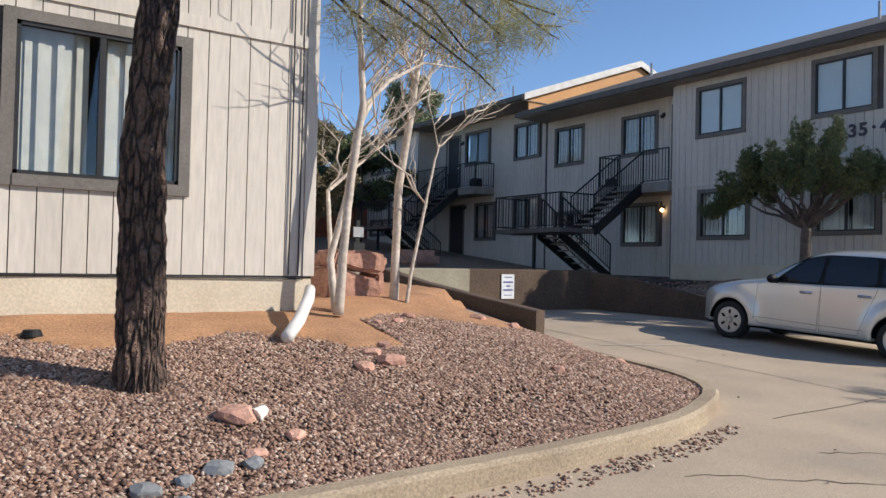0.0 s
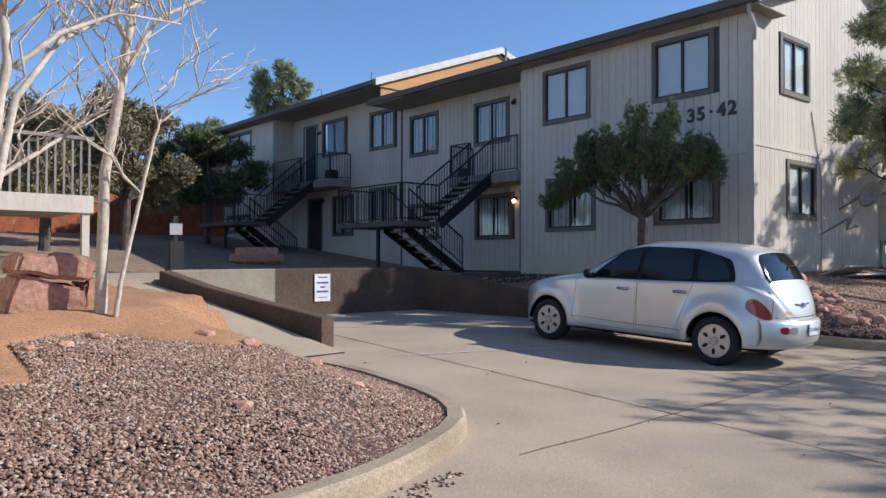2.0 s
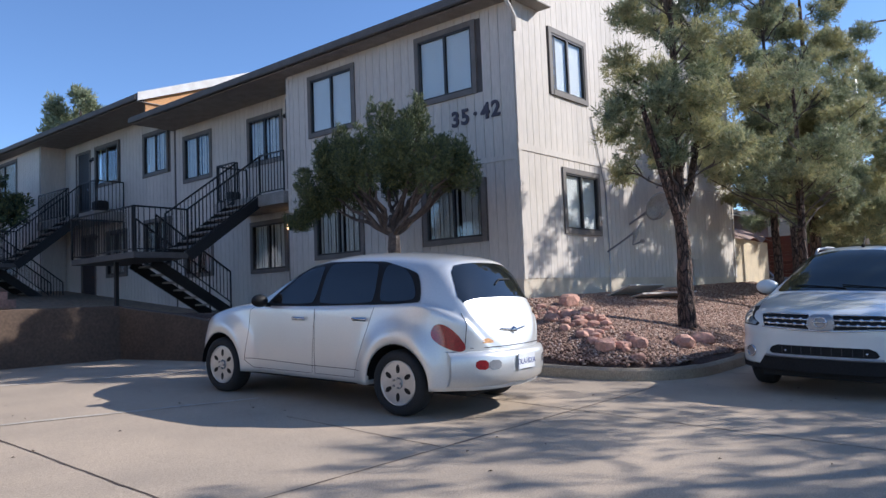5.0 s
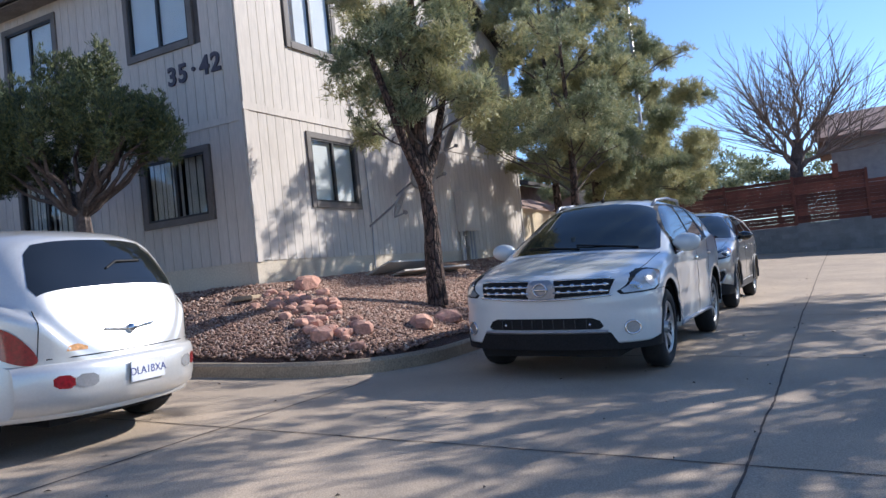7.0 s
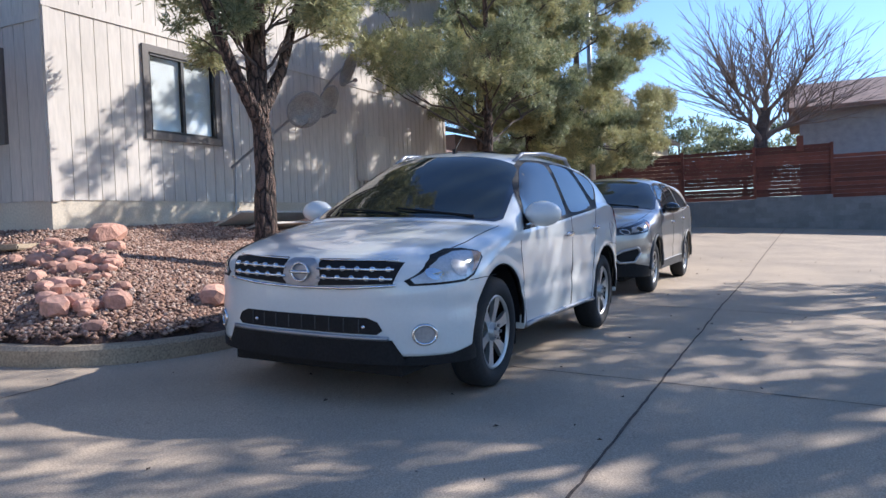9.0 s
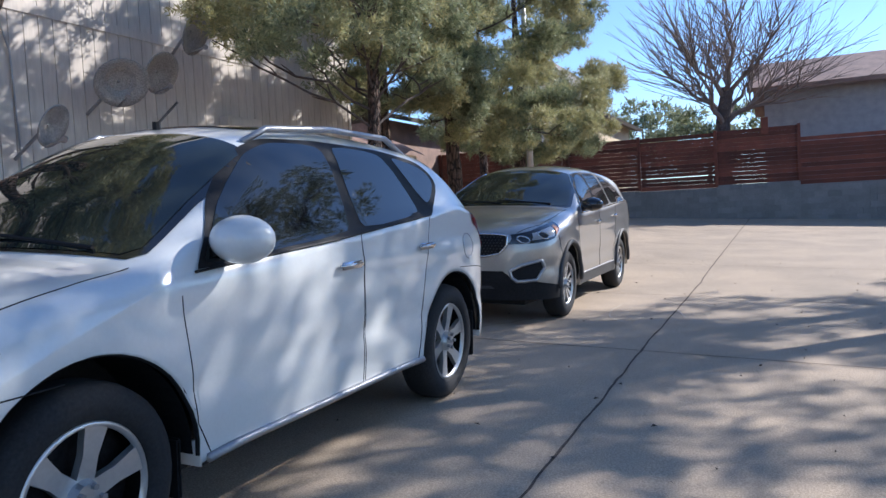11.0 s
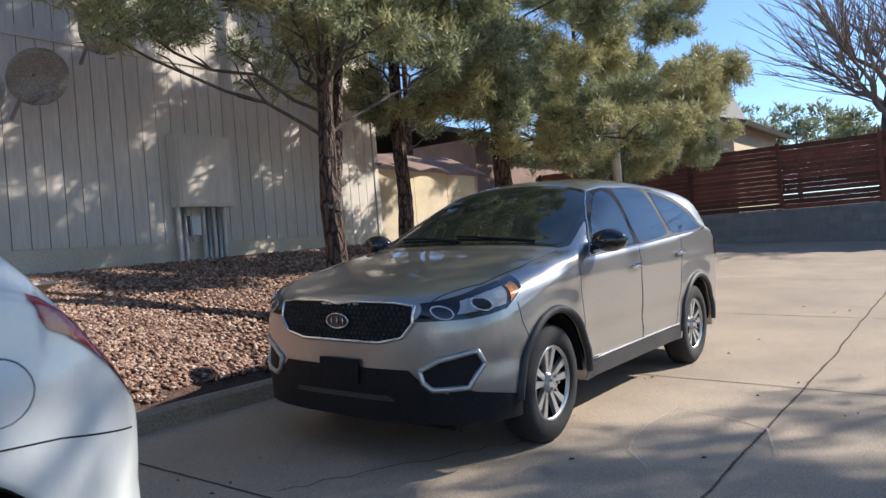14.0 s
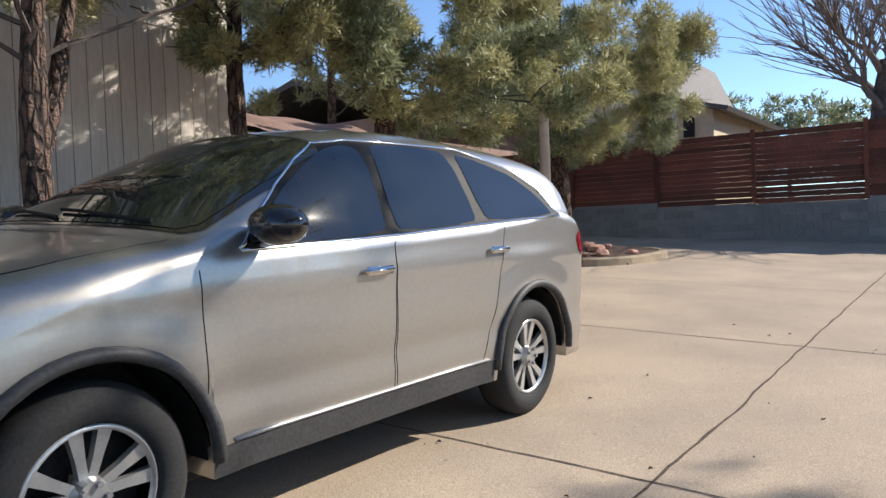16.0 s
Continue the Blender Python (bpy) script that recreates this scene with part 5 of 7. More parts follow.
gr = [(-0.52, 0.925), (-0.40, 0.94), (-0.12, 0.945), (0, 0.93), (0.12, 0.945), (0.40, 0.94), (0.52, 0.925), (0.52, 0.83), (0.45, 0.745), (0.3, 0.715), (-0.3, 0.715), (-0.45, 0.745), (-0.52, 0.83)]
patch("grille", gr, lambda u, v: ksh.end(u, v, 0.004), "plastic", grey, "black mesh grille", round_=0, step=0.04)
bm = bmesh.new()
line_on(bm, gr + [gr[0]], lambda u, v: ksh.end(u, v, 0.008), 0.012)
part("grille_surround", bm, "chrome", grey, "chrome grille surround", smooth=True)
bm = bmesh.new()
for i in range(30):
    for j in range(7):
        yy, zz = -0.49 + 0.034 * i + (0.017 if j % 2 else 0), 0.735 + 0.029 * j
        if abs(yy) < (0.40 + (zz - 0.735) * 1.0 if zz < 0.82 else 0.49) and not (abs(yy) < 0.09 and abs(zz - 0.83) < 0.05):
            bmesh.ops.create_icosphere(bm, subdivisions=1, radius=0.010, matrix=Matrix.Translation(ksh.end(yy, zz, 0.006)))
tagged(part("grille_mesh", bm, "darkframe", grey), kind="stuff")
patch("badge_plate", [(0.085 * math.cos(t), 0.83 + 0.043 * math.sin(t)) for t in (2 * math.pi * k / 20 for k in range(20))], lambda u, v: ksh.end(u, v, 0.014), "gloss", grey, round_=0)
bm = bmesh.new()
ring(bm, lambda a, b: ksh.end(a, b, 0.018), 0, 0.83, 0.085, 0.043, 0.006)
for u0_ in (-0.045, 0.0, 0.045):
    line_on(bm, [(u0_, 0.81), (u0_, 0.85)], lambda a, b: ksh.end(a, b, 0.018), 0.006, 2)
part("badge", bm, "chrome", grey, "oval chrome badge", smooth=True)
patch("lower_grille", [(-0.76, 0.27), (-0.74, 0.42), (-0.56, 0.50), (-0.48, 0.565), (0.48, 0.565), (0.56, 0.50), (0.74, 0.42), (0.76, 0.27)], lambda u, v: ksh.end(u, v, 0.004), "plastic", grey, "black lower bumper", round_=0, step=0.04)
patch("skid_strip", [(-0.40, 0.385), (-0.36, 0.415), (0.36, 0.415), (0.40, 0.385)], lambda u, v: ksh.end(u, v, 0.012), "cladding", grey, round_=0, step=0.04)
bm = bmesh.new()
fp = ksh.end(0, 0.54, 0.012)
box(bm, fp.x - 0.014, fp.x, -0.155, 0.155, 0.47, 0.61, bev=0.004)
part("plate_holder", bm, "plastic", grey, "empty black plate holder")
bm = bmesh.new()
tube(bm, [ksh.up(3.9, 0.0, 0), ksh.up(4.05, 0.0, 0.16)], 0.004, 6)
part("aerial", bm, "plastic", grey)
bm = bmesh.new()
tube(bm, [ksh.up(1.30, -0.6, 0.014), ksh.up(1.34, -0.1, 0.02), ksh.up(1.35, 0.05, 0.02)], 0.008, 6)
tube(bm, [ksh.up(1.30, 0.0, 0.014), ksh.up(1.34, 0.4, 0.02), ksh.up(1.35, 0.6, 0.02)], 0.008, 6)
part("wiper", bm, "plastic", grey)

# silver retro hatchback
psh = Shell(4.29, 0.85, [(0, 0.60), (0.06, 0.74), (0.3, 0.87), (0.8, 0.98), (1.2, 1.05), (1.32, 1.08), (1.65, 1.30), (2.0, 1.48), (2.4, 1.56), (3.0, 1.575), (3.5, 1.545), (3.82, 1.485), (3.93, 1.38), (4.02, 1.22), (4.13, 1.0), (4.22, 0.8), (4.29, 0.62)],
            [(0, 0.58), (0.7, 0.82), (1.3, 0.98), (2.5, 1.0), (3.4, 1.04), (3.9, 1.02), (4.29, 0.8)], (0.86, 3.476), 0.315, sill=0.27, ends=(0.25, 0.28), nose=(0.9, 2.1), tail=(0.75, 2.6), flare=0.075, tum=0.42, wrap=[(0.9, 0), (1.3, 0.12), (1.8, 0.1), (2.2, 0), (3.6, 0), (3.9, -0.1), (4.1, -0.05), (4.29, 0)])
silver = car("silver retro hatchback parked with its tail to the walker", psh, "silverpaint", Matrix.Translation((12.22, 9.24, G(12.4, 7.0))) @ Matrix.Rotation(math.atan(0.048), 4, "X") @ Matrix.Translation((0, 0, 0.048 * 2.18)) @ Matrix.Rotation(radians(-86), 4, "Z"),
             [[(1.50, 1.03), (2.3, 1.035), (2.3, 1.45), (1.98, 1.38)], [(2.36, 1.035), (3.12, 1.06), (3.06, 1.46), (2.36, 1.465)], [(3.18, 1.07), (3.66, 1.10), (3.55, 1.3), (3.38, 1.42), (3.14, 1.45)]],
             [(1.36, -0.68), (1.36, 0.68), (1.98, 0.57), (1.98, -0.57)], [(3.87, -0.52), (3.87, 0.52), (4.075, 0.645), (4.075, -0.645)],
             (0.215, 6, "cover"), [[(1.32, 0.98), (1.3, 0.4), (1.4, 0.32), (2.3, 0.32), (2.34, 1.02)], [(2.34, 1.02), (2.34, 0.32), (2.9, 0.32), (3.0, 0.6), (3.16, 1.04)], [(1.3, 0.42), (2.3, 0.40), (3.0, 0.40)]],
             [(2.12, 0.88), (2.98, 0.9)], pillars=[(1.42, 1.0), (2.3, 1.015), (3.75, 1.07), (3.6, 1.36), (3.1, 1.475), (2.3, 1.48), (1.95, 1.41)])
rear = lambda u, v, o=0.006: psh.end(u, v, o, True)
for sg in (-1, 1):
    mirror(silver, psh, 1.62, 1.03, "plastic", sg, (0.07, 0.10, 0.07))
    patch("tail_lamp", [(3.86, 0.87), (3.84, 0.77), (3.94, 0.68), (4.08, 0.62), (4.13, 0.66), (4.06, 0.80), (3.95, 0.89)], lambda u, v, sg=sg: psh.side(u, v, 0.012, sg), "redlamp", silver, "red teardrop tail lamp", round_=2)
    patch("reflector", [(sg * 0.52, 0.46), (sg * 0.52, 0.55), (sg * 0.63, 0.555), (sg * 0.63, 0.47)], lambda u, v: rear(u, v, 0.075), "redlamp", silver, round_=1)
    patch("reverse_lamp", [(sg * 0.38, 0.46), (sg * 0.38, 0.545), (sg * 0.515, 0.55), (sg * 0.515, 0.46)], lambda u, v: rear(u, v, 0.075), "lamp", silver, round_=1)
    bm = bmesh.new()
    line_on(bm, [(sg * 0.03, 0.80), (sg * 0.16, 0.815), (sg * 0.22, 0.82)], lambda u, v: rear(u, v, 0.012), 0.010)
    part("badge_wing", bm, "chrome", silver, smooth=True)
bm = bmesh.new()
bmesh.ops.create_icosphere(bm, subdivisions=2, radius=0.035, matrix=Matrix.Translation(rear(0, 0.80, 0.01)))
part("badge", bm, "chrome", silver, "winged chrome badge", smooth=True)
bm = bmesh.new()
prev = None
for k in range(33):
    yy = -0.80 + 1.6 * k / 32
    ringv = [bm.verts.new(rear(min(0.80, max(-0.80, yy)) * 0.985, zz, oo)) for zz, oo in ((0.30, 0.0), (0.33, 0.05), (0.42, 0.07), (0.57, 0.072), (0.62, 0.05), (0.63, 0.0))]
    if prev:
        for q in range(5):
            bm.faces.new((prev[q], ringv[q], ringv[q + 1], prev[q + 1]))
    prev = ringv
part("rear_bumper", bm, "silverpaint", silver, "silver rear bumper", smooth=True)
bm = bmesh.new()
pp = rear(0, 0.50, 0.08)
box(bm, pp.x, pp.x + 0.008, -0.155, 0.155, 0.435, 0.585, bev=0.003)
plate = part("number_plate", bm, "sign", silver, "number plate reading DLA1BXA")
fc = bpy.data.curves.new("plate_text", "FONT")
fc.body, fc.size, fc.align_x, fc.align_y, fc.extrude = "DLA1BXA", 0.075, "CENTER", "CENTER", 0.001
fc.materials.append(M["signblue"])
ft = new("plate_text", fc)
ft.parent = plate
ft.matrix_basis = Matrix.Translation((pp.x + 0.0095, 0, 0.505)) @ Matrix.Rotation(radians(90), 4, "Z") @ Matrix.Rotation(radians(90), 4, "X")
bm = bmesh.new()
line_on(bm, [(-0.62, 0.66), (0.62, 0.66)], lambda u, v: rear(u, v, 0.0), 0.005)
line_on(bm, [(-0.66, 0.68), (-0.64, 0.98)], lambda u, v: rear(u, v, 0.0), 0.004)
line_on(bm, [(0.66, 0.68), (0.64, 0.98)], lambda u, v: rear(u, v, 0.0), 0.004)
part("tailgate_seam", bm, "plastic", silver)
bm = bmesh.new()
tube(bm, [psh.up(4.02, 0.0, 0.02), psh.up(4.0, 0.1, 0.03), psh.up(3.99, 0.34, 0.02)], 0.009, 6)
part("rear_wiper", bm, "plastic", silver)
patch("sticker", [(-0.52, 0.70), (-0.5, 0.735), (-0.44, 0.745), (-0.38, 0.72), (-0.38, 0.70)], lambda u, v: rear(u, v, 0.003), "ply", silver, round_=0)

# dark blue car by the shed
bsh = Shell(4.5, 0.88, [(0, 0.62), (0.1, 0.75), (0.6, 0.88), (1.2, 0.96), (1.9, 1.38), (2.4, 1.44), (3.2, 1.40), (3.9, 1.08), (4.4, 0.98), (4.5, 0.8)], [(0, 0.6), (0.7, 0.8), (1.2, 0.9), (3.6, 0.95), (4.5, 0.85)], (0.9, 3.55), 0.32)
blue = car("dark blue saloon parked behind the shed", bsh, "bluepaint", ground_pose(32.8, 10.4, G(33, 10.4), 0, 0),
           [[(1.7, 0.98), (2.4, 0.98), (2.4, 1.32), (2.1, 1.28)], [(2.48, 0.98), (3.4, 1.0), (3.1, 1.25), (2.48, 1.32)]], [(1.3, -0.6), (1.3, 0.6), (1.9, 0.5), (1.9, -0.5)], [(3.3, -0.5), (3.3, 0.5), (3.8, 0.55), (3.8, -0.55)], (0.2, 6, "spoke"), [[(1.4, 0.9), (1.4, 0.35), (2.44, 0.35), (2.44, 0.95)]], [(2.2, 0.85)])


# ---- stairs, balconies and rails ----
def rail_run(parent, a, b, h=0.95, gap=0.12, drop=0.06):
    """A railing from a to b (feet): two rails and its balusters."""
    a, b = Vector(a), Vector(b)
    up = Vector((0, 0, 1))
    bm = bmesh.new()
    beam(bm, a + up * h, b + up * h, 0.035, 0.035)
    r = part("handrail", bm, "iron", parent)
    bm = bmesh.new()
    beam(bm, a + up * drop, b + up * drop, 0.025, 0.025)
    part("bottom_rail", bm, "iron", parent)
    n = max(1, round((b - a).length / gap))
    for i in range(n + 1):
        p = a.lerp(b, i / n)
        w = 0.03 if i in (0, n) else 0.014
        bm = bmesh.new()
        box(bm, p.x - w / 2, p.x + w / 2, p.y - w / 2, p.y + w / 2, p.z + drop * (0 if i in (0, n) else 1), p.z + h)
        part("baluster", bm, "iron", parent)


def flight(parent, p0, p1, y0, y1, n):
    """Open treads between two stringers, from (x, z) foot p0 to head p1."""
    (x0, z0), (x1, z1) = p0, p1
    for y in (y0 + 0.02, y1 - 0.02):
        bm = bmesh.new()
        beam(bm, (x0, y, z0 - 0.08), (x1, y, z1 - 0.12), 0.05, 0.24)
        part("stringer", bm, "iron", parent)
    for i in range(1, n):
        x, z = x0 + (x1 - x0) * i / n, z0 + (z1 - z0) * i / n
        part("tread", boxes((x - 0.14, x + 0.14, y0 + 0.05, y1 - 0.05, z - 0.045, z), bev=0.006), "soffit", parent)


def stair(y, zg, zf, label, ytop):
    """A dog-leg stair standing out from the wall; y is where its upper flight begins."""
    s = thing("stair", label, "stairs")
    zm = zg + (zf - zg) * 0.48
    lx0, lx1, bx = 14.1, 15.35, 17.3
    part("landing", boxes((lx0, lx1, y, y + 2.9, zm - 0.13, zm), bev=0.01), "fascia", s, "dark painted landing deck")
    part("post", boxes((lx0 + 0.35, lx0 + 0.43, y + 1.5, y + 1.58, zg - 0.05, zm - 0.13)), "iron", s)
    flight(s, (lx1, zm), (bx, zf), y, y + 1.0, 8)
    flight(s, (bx - 0.1, zg), (lx1 - 0.2, zm), y + 1.15, y + 2.15, 7)
    rail_run(s, (lx0 + 0.03, y, zm), (lx0 + 0.03, y + 2.9, zm))
    rail_run(s, (lx0, y + 0.03, zm), (lx1, y + 0.03, zm))
    rail_run(s, (lx0, y + 2.87, zm), (lx1, y + 2.87, zm))
    for yy in (y + 0.04, y + 0.96):
        rail_run(s, (lx1, yy, zm), (bx, yy, zf))
    for yy in (y + 1.19, y + 2.11):
        rail_run(s, (bx - 0.1, yy, zg), (lx1 - 0.1, yy, zm), drop=0.2)
    b = thing("balcony", "narrow balcony with black iron railing", "balcony")
    part("slab", boxes((17.2, 18.18, ytop[0], ytop[1], zf - 0.28, zf), bev=0.008), "soffit", b, "painted balcony edge")
    if ytop[0] < y:
        rail_run(b, (17.26, ytop[0] + 0.05, zf), (17.26, y, zf))
    rail_run(b, (17.26, y + 1.0, zf), (17.26, ytop[1] - 0.03, zf))
    if ytop[1] < 20:
        rail_run(b, (17.3, ytop[1] - 0.03, zf), (18.15, ytop[1] - 0.03, zf))
    else:
        rail_run(b, (17.3, ytop[0] + 0.03, zf), (18.15, ytop[0] + 0.03, zf))


stair(15.5, 1.24, 3.95, "black iron dog-leg stair before the near half of the flats", (14.52, 17.3))
stair(25.0, 1.4, 4.5, "black iron dog-leg stair before the far half of the flats", (23.9, 28.26))
wall_lamp(FR, 15.5, 3.25, True, "small lit porch lamp beside the ground-floor window")
wall_lamp(FR, 15.55, 6.05, False, "small black porch lamp on the upper floor")
wall_lamp(FR, 26.1, 6.5, False, "small black porch lamp by the far doors")
wall_lamp(FR, 25.85, 3.8, False, "small black porch lamp by the far lower door")
for q, n in (((17.45, 17.75, 16.95, 17.2, 3.95, 4.25), "black planter standing on the upper balcony"), ((17.4, 17.75, 24.1, 24.5, 4.5, 4.85), "black planter on the far balcony")):
    part_ = part("planter", boxes(q, bev=0.03), "iron")
    tagged(part_, n, "planter")

# numerals on the facade
num = thing("house_number", "dark numerals reading 35-42 on the facade", "sign")
for i, ch in enumerate("35.42"):
    fc = bpy.data.curves.new("numeral", "FONT")
    fc.body, fc.size, fc.align_x, fc.align_y, fc.extrude, fc.offset = ch, 0.40, "CENTER", "CENTER", 0.012, 0.012
    fc.materials.append(M["number"])
    o = new("numeral", fc)
    o.parent = num
    yy, zz = 9.46 - 0.235 * i, 4.66 + 0.01 * i
    o.matrix_basis = Matrix.Translation((BX - 0.03, yy, zz if ch != "." else zz + 0.12)) @ Matrix.Rotation(radians(-90), 4, "Z") @ Matrix.Rotation(radians(90), 4, "X")

# sign on the retaining wall
sg_ = thing("parking_sign", "white no-parking sign with blue lettering on the dark wall", "sign")
part("panel", boxes((9.83, 10.16, 12.485, 12.5, 0.80, 1.30), bev=0.003), "sign", sg_)
for z0, w, h in ((1.24, 0.2, 0.02), (1.14, 0.24, 0.035), (1.06, 0.09, 0.035), (0.98, 0.24, 0.035), (0.875, 0.2, 0.014)):
    part("lettering", boxes((9.995 - w / 2, 9.995 + w / 2, 12.481, 12.4845, z0 - h / 2, z0 + h / 2)), "signblue", sg_)

# ---- fence and far houses ----
FX = 42.0
fence = thing("fence", "dark red-brown horizontal board fence on a grey block base", "fence")
rng = random.Random(5)
for k in range(16):
    y0 = -24 + k * 2.6
    zt = 3.55 if y0 > -2.2 else 3.1 if y0 > -6 else 2.7
    base = 1.46 + 0.012 * (y0 + 10) + (0.1 if k % 3 == 0 else 0)
    part("post", boxes((FX - 0.05, FX + 0.05, y0 - 0.05, y0 + 0.05, base, zt)), "fence", fence)
    z = base
    while z < zt - 0.08:
        gapn = 0.02 if rng.random() < 0.06 else 0.004
        part("board", boxes((FX + 0.05, FX + 0.075, y0, y0 + 2.59, z, min(zt, z + 0.138))), "fence", fence)
        z += 0.138 + gapn
    part("mortar", boxes((FX + 0.02, FX + 0.14, y0, y0 + 2.6, 0.1, base - 0.008)), "block", fence)
    j = 0
    z = 0.1
    while z < base - 0.01:
        zz = min(base, z + 0.195)
        for i in range(-1, 7):
            a, b = y0 + i * 0.4 + (0.2 if j % 2 else 0), y0 + i * 0.4 + (0.2 if j % 2 else 0) + 0.392
            a, b = max(a, y0), min(b, y0 + 2.6)
            if b - a > 0.03:
                part("block", boxes((FX - 0.02, FX + 0.16, a, b, z, zz - 0.006)), "block", fence)
        z, j = z + 0.2, j + 1
part("pier", boxes((FX - 0.08, FX + 0.2, 0.32, 0.55, 3.3, 3.85), bev=0.0), "fence", fence)
part("panel", boxes((FX + 0.02, FX + 0.14, 16, 30, 0.1, 3.2), bev=0.0), "fence", fence)

h1 = thing("house", "grey brick house with a brown shingle roof beyond the fence", "house")
part("wall", boxes((47, 56, -20, 0.5, 0.5, 5.35)), "brickgrey", h1)
bm = bmesh.new()
extrude_poly(bm, [(46.3, 5.25), (51.5, 6.9), (56.7, 5.25), (56.7, 5.4), (51.5, 7.1), (46.3, 5.42)], lambda u, v, d: (u, -20.5 + d, v), 21.6)
part("roof", bm, "tarp", h1, "brown shingle roof")
h2 = thing("house", "tan two-storey gabled house with timber stair tower", "house")
part("wall", boxes((50, 58, 7.8, 16, 0.5, 5.6)), "tan", h2)
bm = bmesh.new()
extrude_poly(bm, [(8.9, 5.6), (10.1, 7.9), (13.2, 5.6)], lambda u, v, d: (50 + d, u, v), 6)
part("gable", bm, "tan", h2)
bm = bmesh.new()
extrude_poly(bm, [(7.1, 5.35), (8.9, 5.85), (10.0, 8.3), (10.2, 8.3), (9.1, 5.75), (7.2, 5.2)], lambda u, v, d: (49.5 + d, u, v), 9)
extrude_poly(bm, [(10.0, 8.3), (14, 5.4), (14, 5.2), (10.0, 8.1)], lambda u, v, d: (49.5 + d, u, v), 9)
part("roof", bm, "fascia", h2)
for yy in (9.0, 9.4, 9.8, 10.2):
    part("post", boxes((49.2, 49.32, yy, yy + 0.1, 3.0, 7.0)), "white", h2)
part("window", boxes((49.9, 50.0, 8.5, 8.9, 4.4, 5.2), (49.9, 50.0, 9.3, 9.6, 3.6, 4.4)), "dark", h2)

# shed and carport at the end of the flats
shed = thing("shed", "tan plywood shed with a brown tarpaulin roof", "shed")
for i in range(3):
    part("panel", boxes((28.05 + i * 1.03, 29.07 + i * 1.03, 8.14, 8.2, 1.2, 2.72 - 0.02 * i)), "tan", shed)
part("side_panel", boxes((31.1, 31.16, 8.14, 11.0, 0.8, 2.66)), "tan", shed)
grid = grid_mesh("tarp", 27.95, 31.35, 8.0, 10.6, 0.1, lambda x, y: 2.72 + 0.30 * min(1, (y - 8.0) * 0.9) ** 0.7 + 0.05 * math.sin(x * 5 + y * 3) + 0.04 * noise.noise((x * 2, y * 2, 3)) + 0.12 * (y - 8) , "tarp")
del grid["kind"]
grid.parent = shed
grid["label"] = "sagging brown tarpaulin"
bm = bmesh.new()
tube(bm, [(27.98, 10.6, 3.42), (31.4, 10.6, 3.30)], 0.05, 8)
part("ridge_pipe", bm, "white", shed)
h3 = thing("house", "brown house with a balcony beyond the flats", "house")
part("wall", boxes((38, 46, 12.5, 22, 0.5, 4.6)), "tarp", h3)
bm = bmesh.new()
extrude_poly(bm, [(11.8, 4.5), (17, 5.9), (22.5, 4.5), (22.5, 4.65), (17, 6.1), (11.8, 4.65)], lambda u, v, d: (37.6 + d, u, v), 9)
part("roof", bm, "roof", h3)
hb = thing("balcony", "dark iron balcony on the brown house", "balcony")
part("slab", boxes((36.9, 38, 12.6, 15.5, 2.5, 2.6)), "iron", hb)
rail_run(hb, (36.95, 12.6, 2.6), (36.95, 15.5, 2.6), h=0.8)

# electrical cabinet and its pipes on the south wall
cab = thing("meter_cabinet", "painted steel meter cabinet with grey conduits below", "cabinet")
part("cabinet_box", boxes((24.0, 24.85, 7.9, 8.085, 2.06, 2.98), bev=0.012), "siding", cab)
part("door", boxes((24.04, 24.81, 7.885, 7.9, 2.1, 2.94), bev=0.004), "siding", cab)
for i, xx in enumerate((24.05, 24.14, 24.42, 24.5, 24.58, 24.66, 24.74)):
    bm = bmesh.new()
    tube(bm, [(xx, 8.02, 2.06), (xx, 8.02, 1.35), (xx + (0.03 if i > 1 else 0), 8.02, 1.05)], 0.03, 8)
    part("conduit", bm, "metalgrey" if i % 2 else "siding", cab, smooth=True)
part("side_box", boxes((24.2, 24.36, 7.98, 8.085, 1.7, 1.95), bev=0.01), "metalgrey", cab)


def dish(x, z, r, label, y=7.45, tilt=20):
    d = thing("satellite_dish", label, "satellite dish")
    at = Matrix.Translation((x, y, z)) @ Matrix.Rotation(radians(tilt), 4, "Z") @ Matrix.Rotation(radians(115), 4, "X")
    bm = bmesh.new()
    N = 24
    rings = [[bm.verts.new(at @ Vector((q * r * math.cos(2 * math.pi * k / N), q * r * 0.86 * math.sin(2 * math.pi * k / N), 0.25 * q * q * r + o))) for k in range(N)] for q, o in ((0.05, 0), (0.4, 0), (0.75, 0), (1, 0), (1, -0.015), (0.05, -0.02))]
    for a, b in zip(rings, rings[1:]):
        for k in range(N):
            bm.faces.new((a[k], a[(k + 1) % N], b[(k + 1) % N], b[k]))
    part("reflector", bm, "dish", d, "grey oval reflector", smooth=True)
    bm = bmesh.new()
    c = at @ Vector((0, 0, 0))
    tube(bm, [c, c + Vector((0, 0.2, -0.12)), (x + 0.02, 8.07, z - 0.35)], 0.022, 8)
    part("mast", bm, "metalgrey", d)
    bm = bmesh.new()
    e = at @ Vector((0, -0.35 * r, 0.75 * r))
    tube(bm, [at @ Vector((0, -0.85 * r, 0.2 * r)), e], 0.015, 6)
    tube(bm, [e, e + Vector((0.06, 0.05, 0.02))], 0.04, 8)
    part("feed_arm", bm, "metalgrey", d)


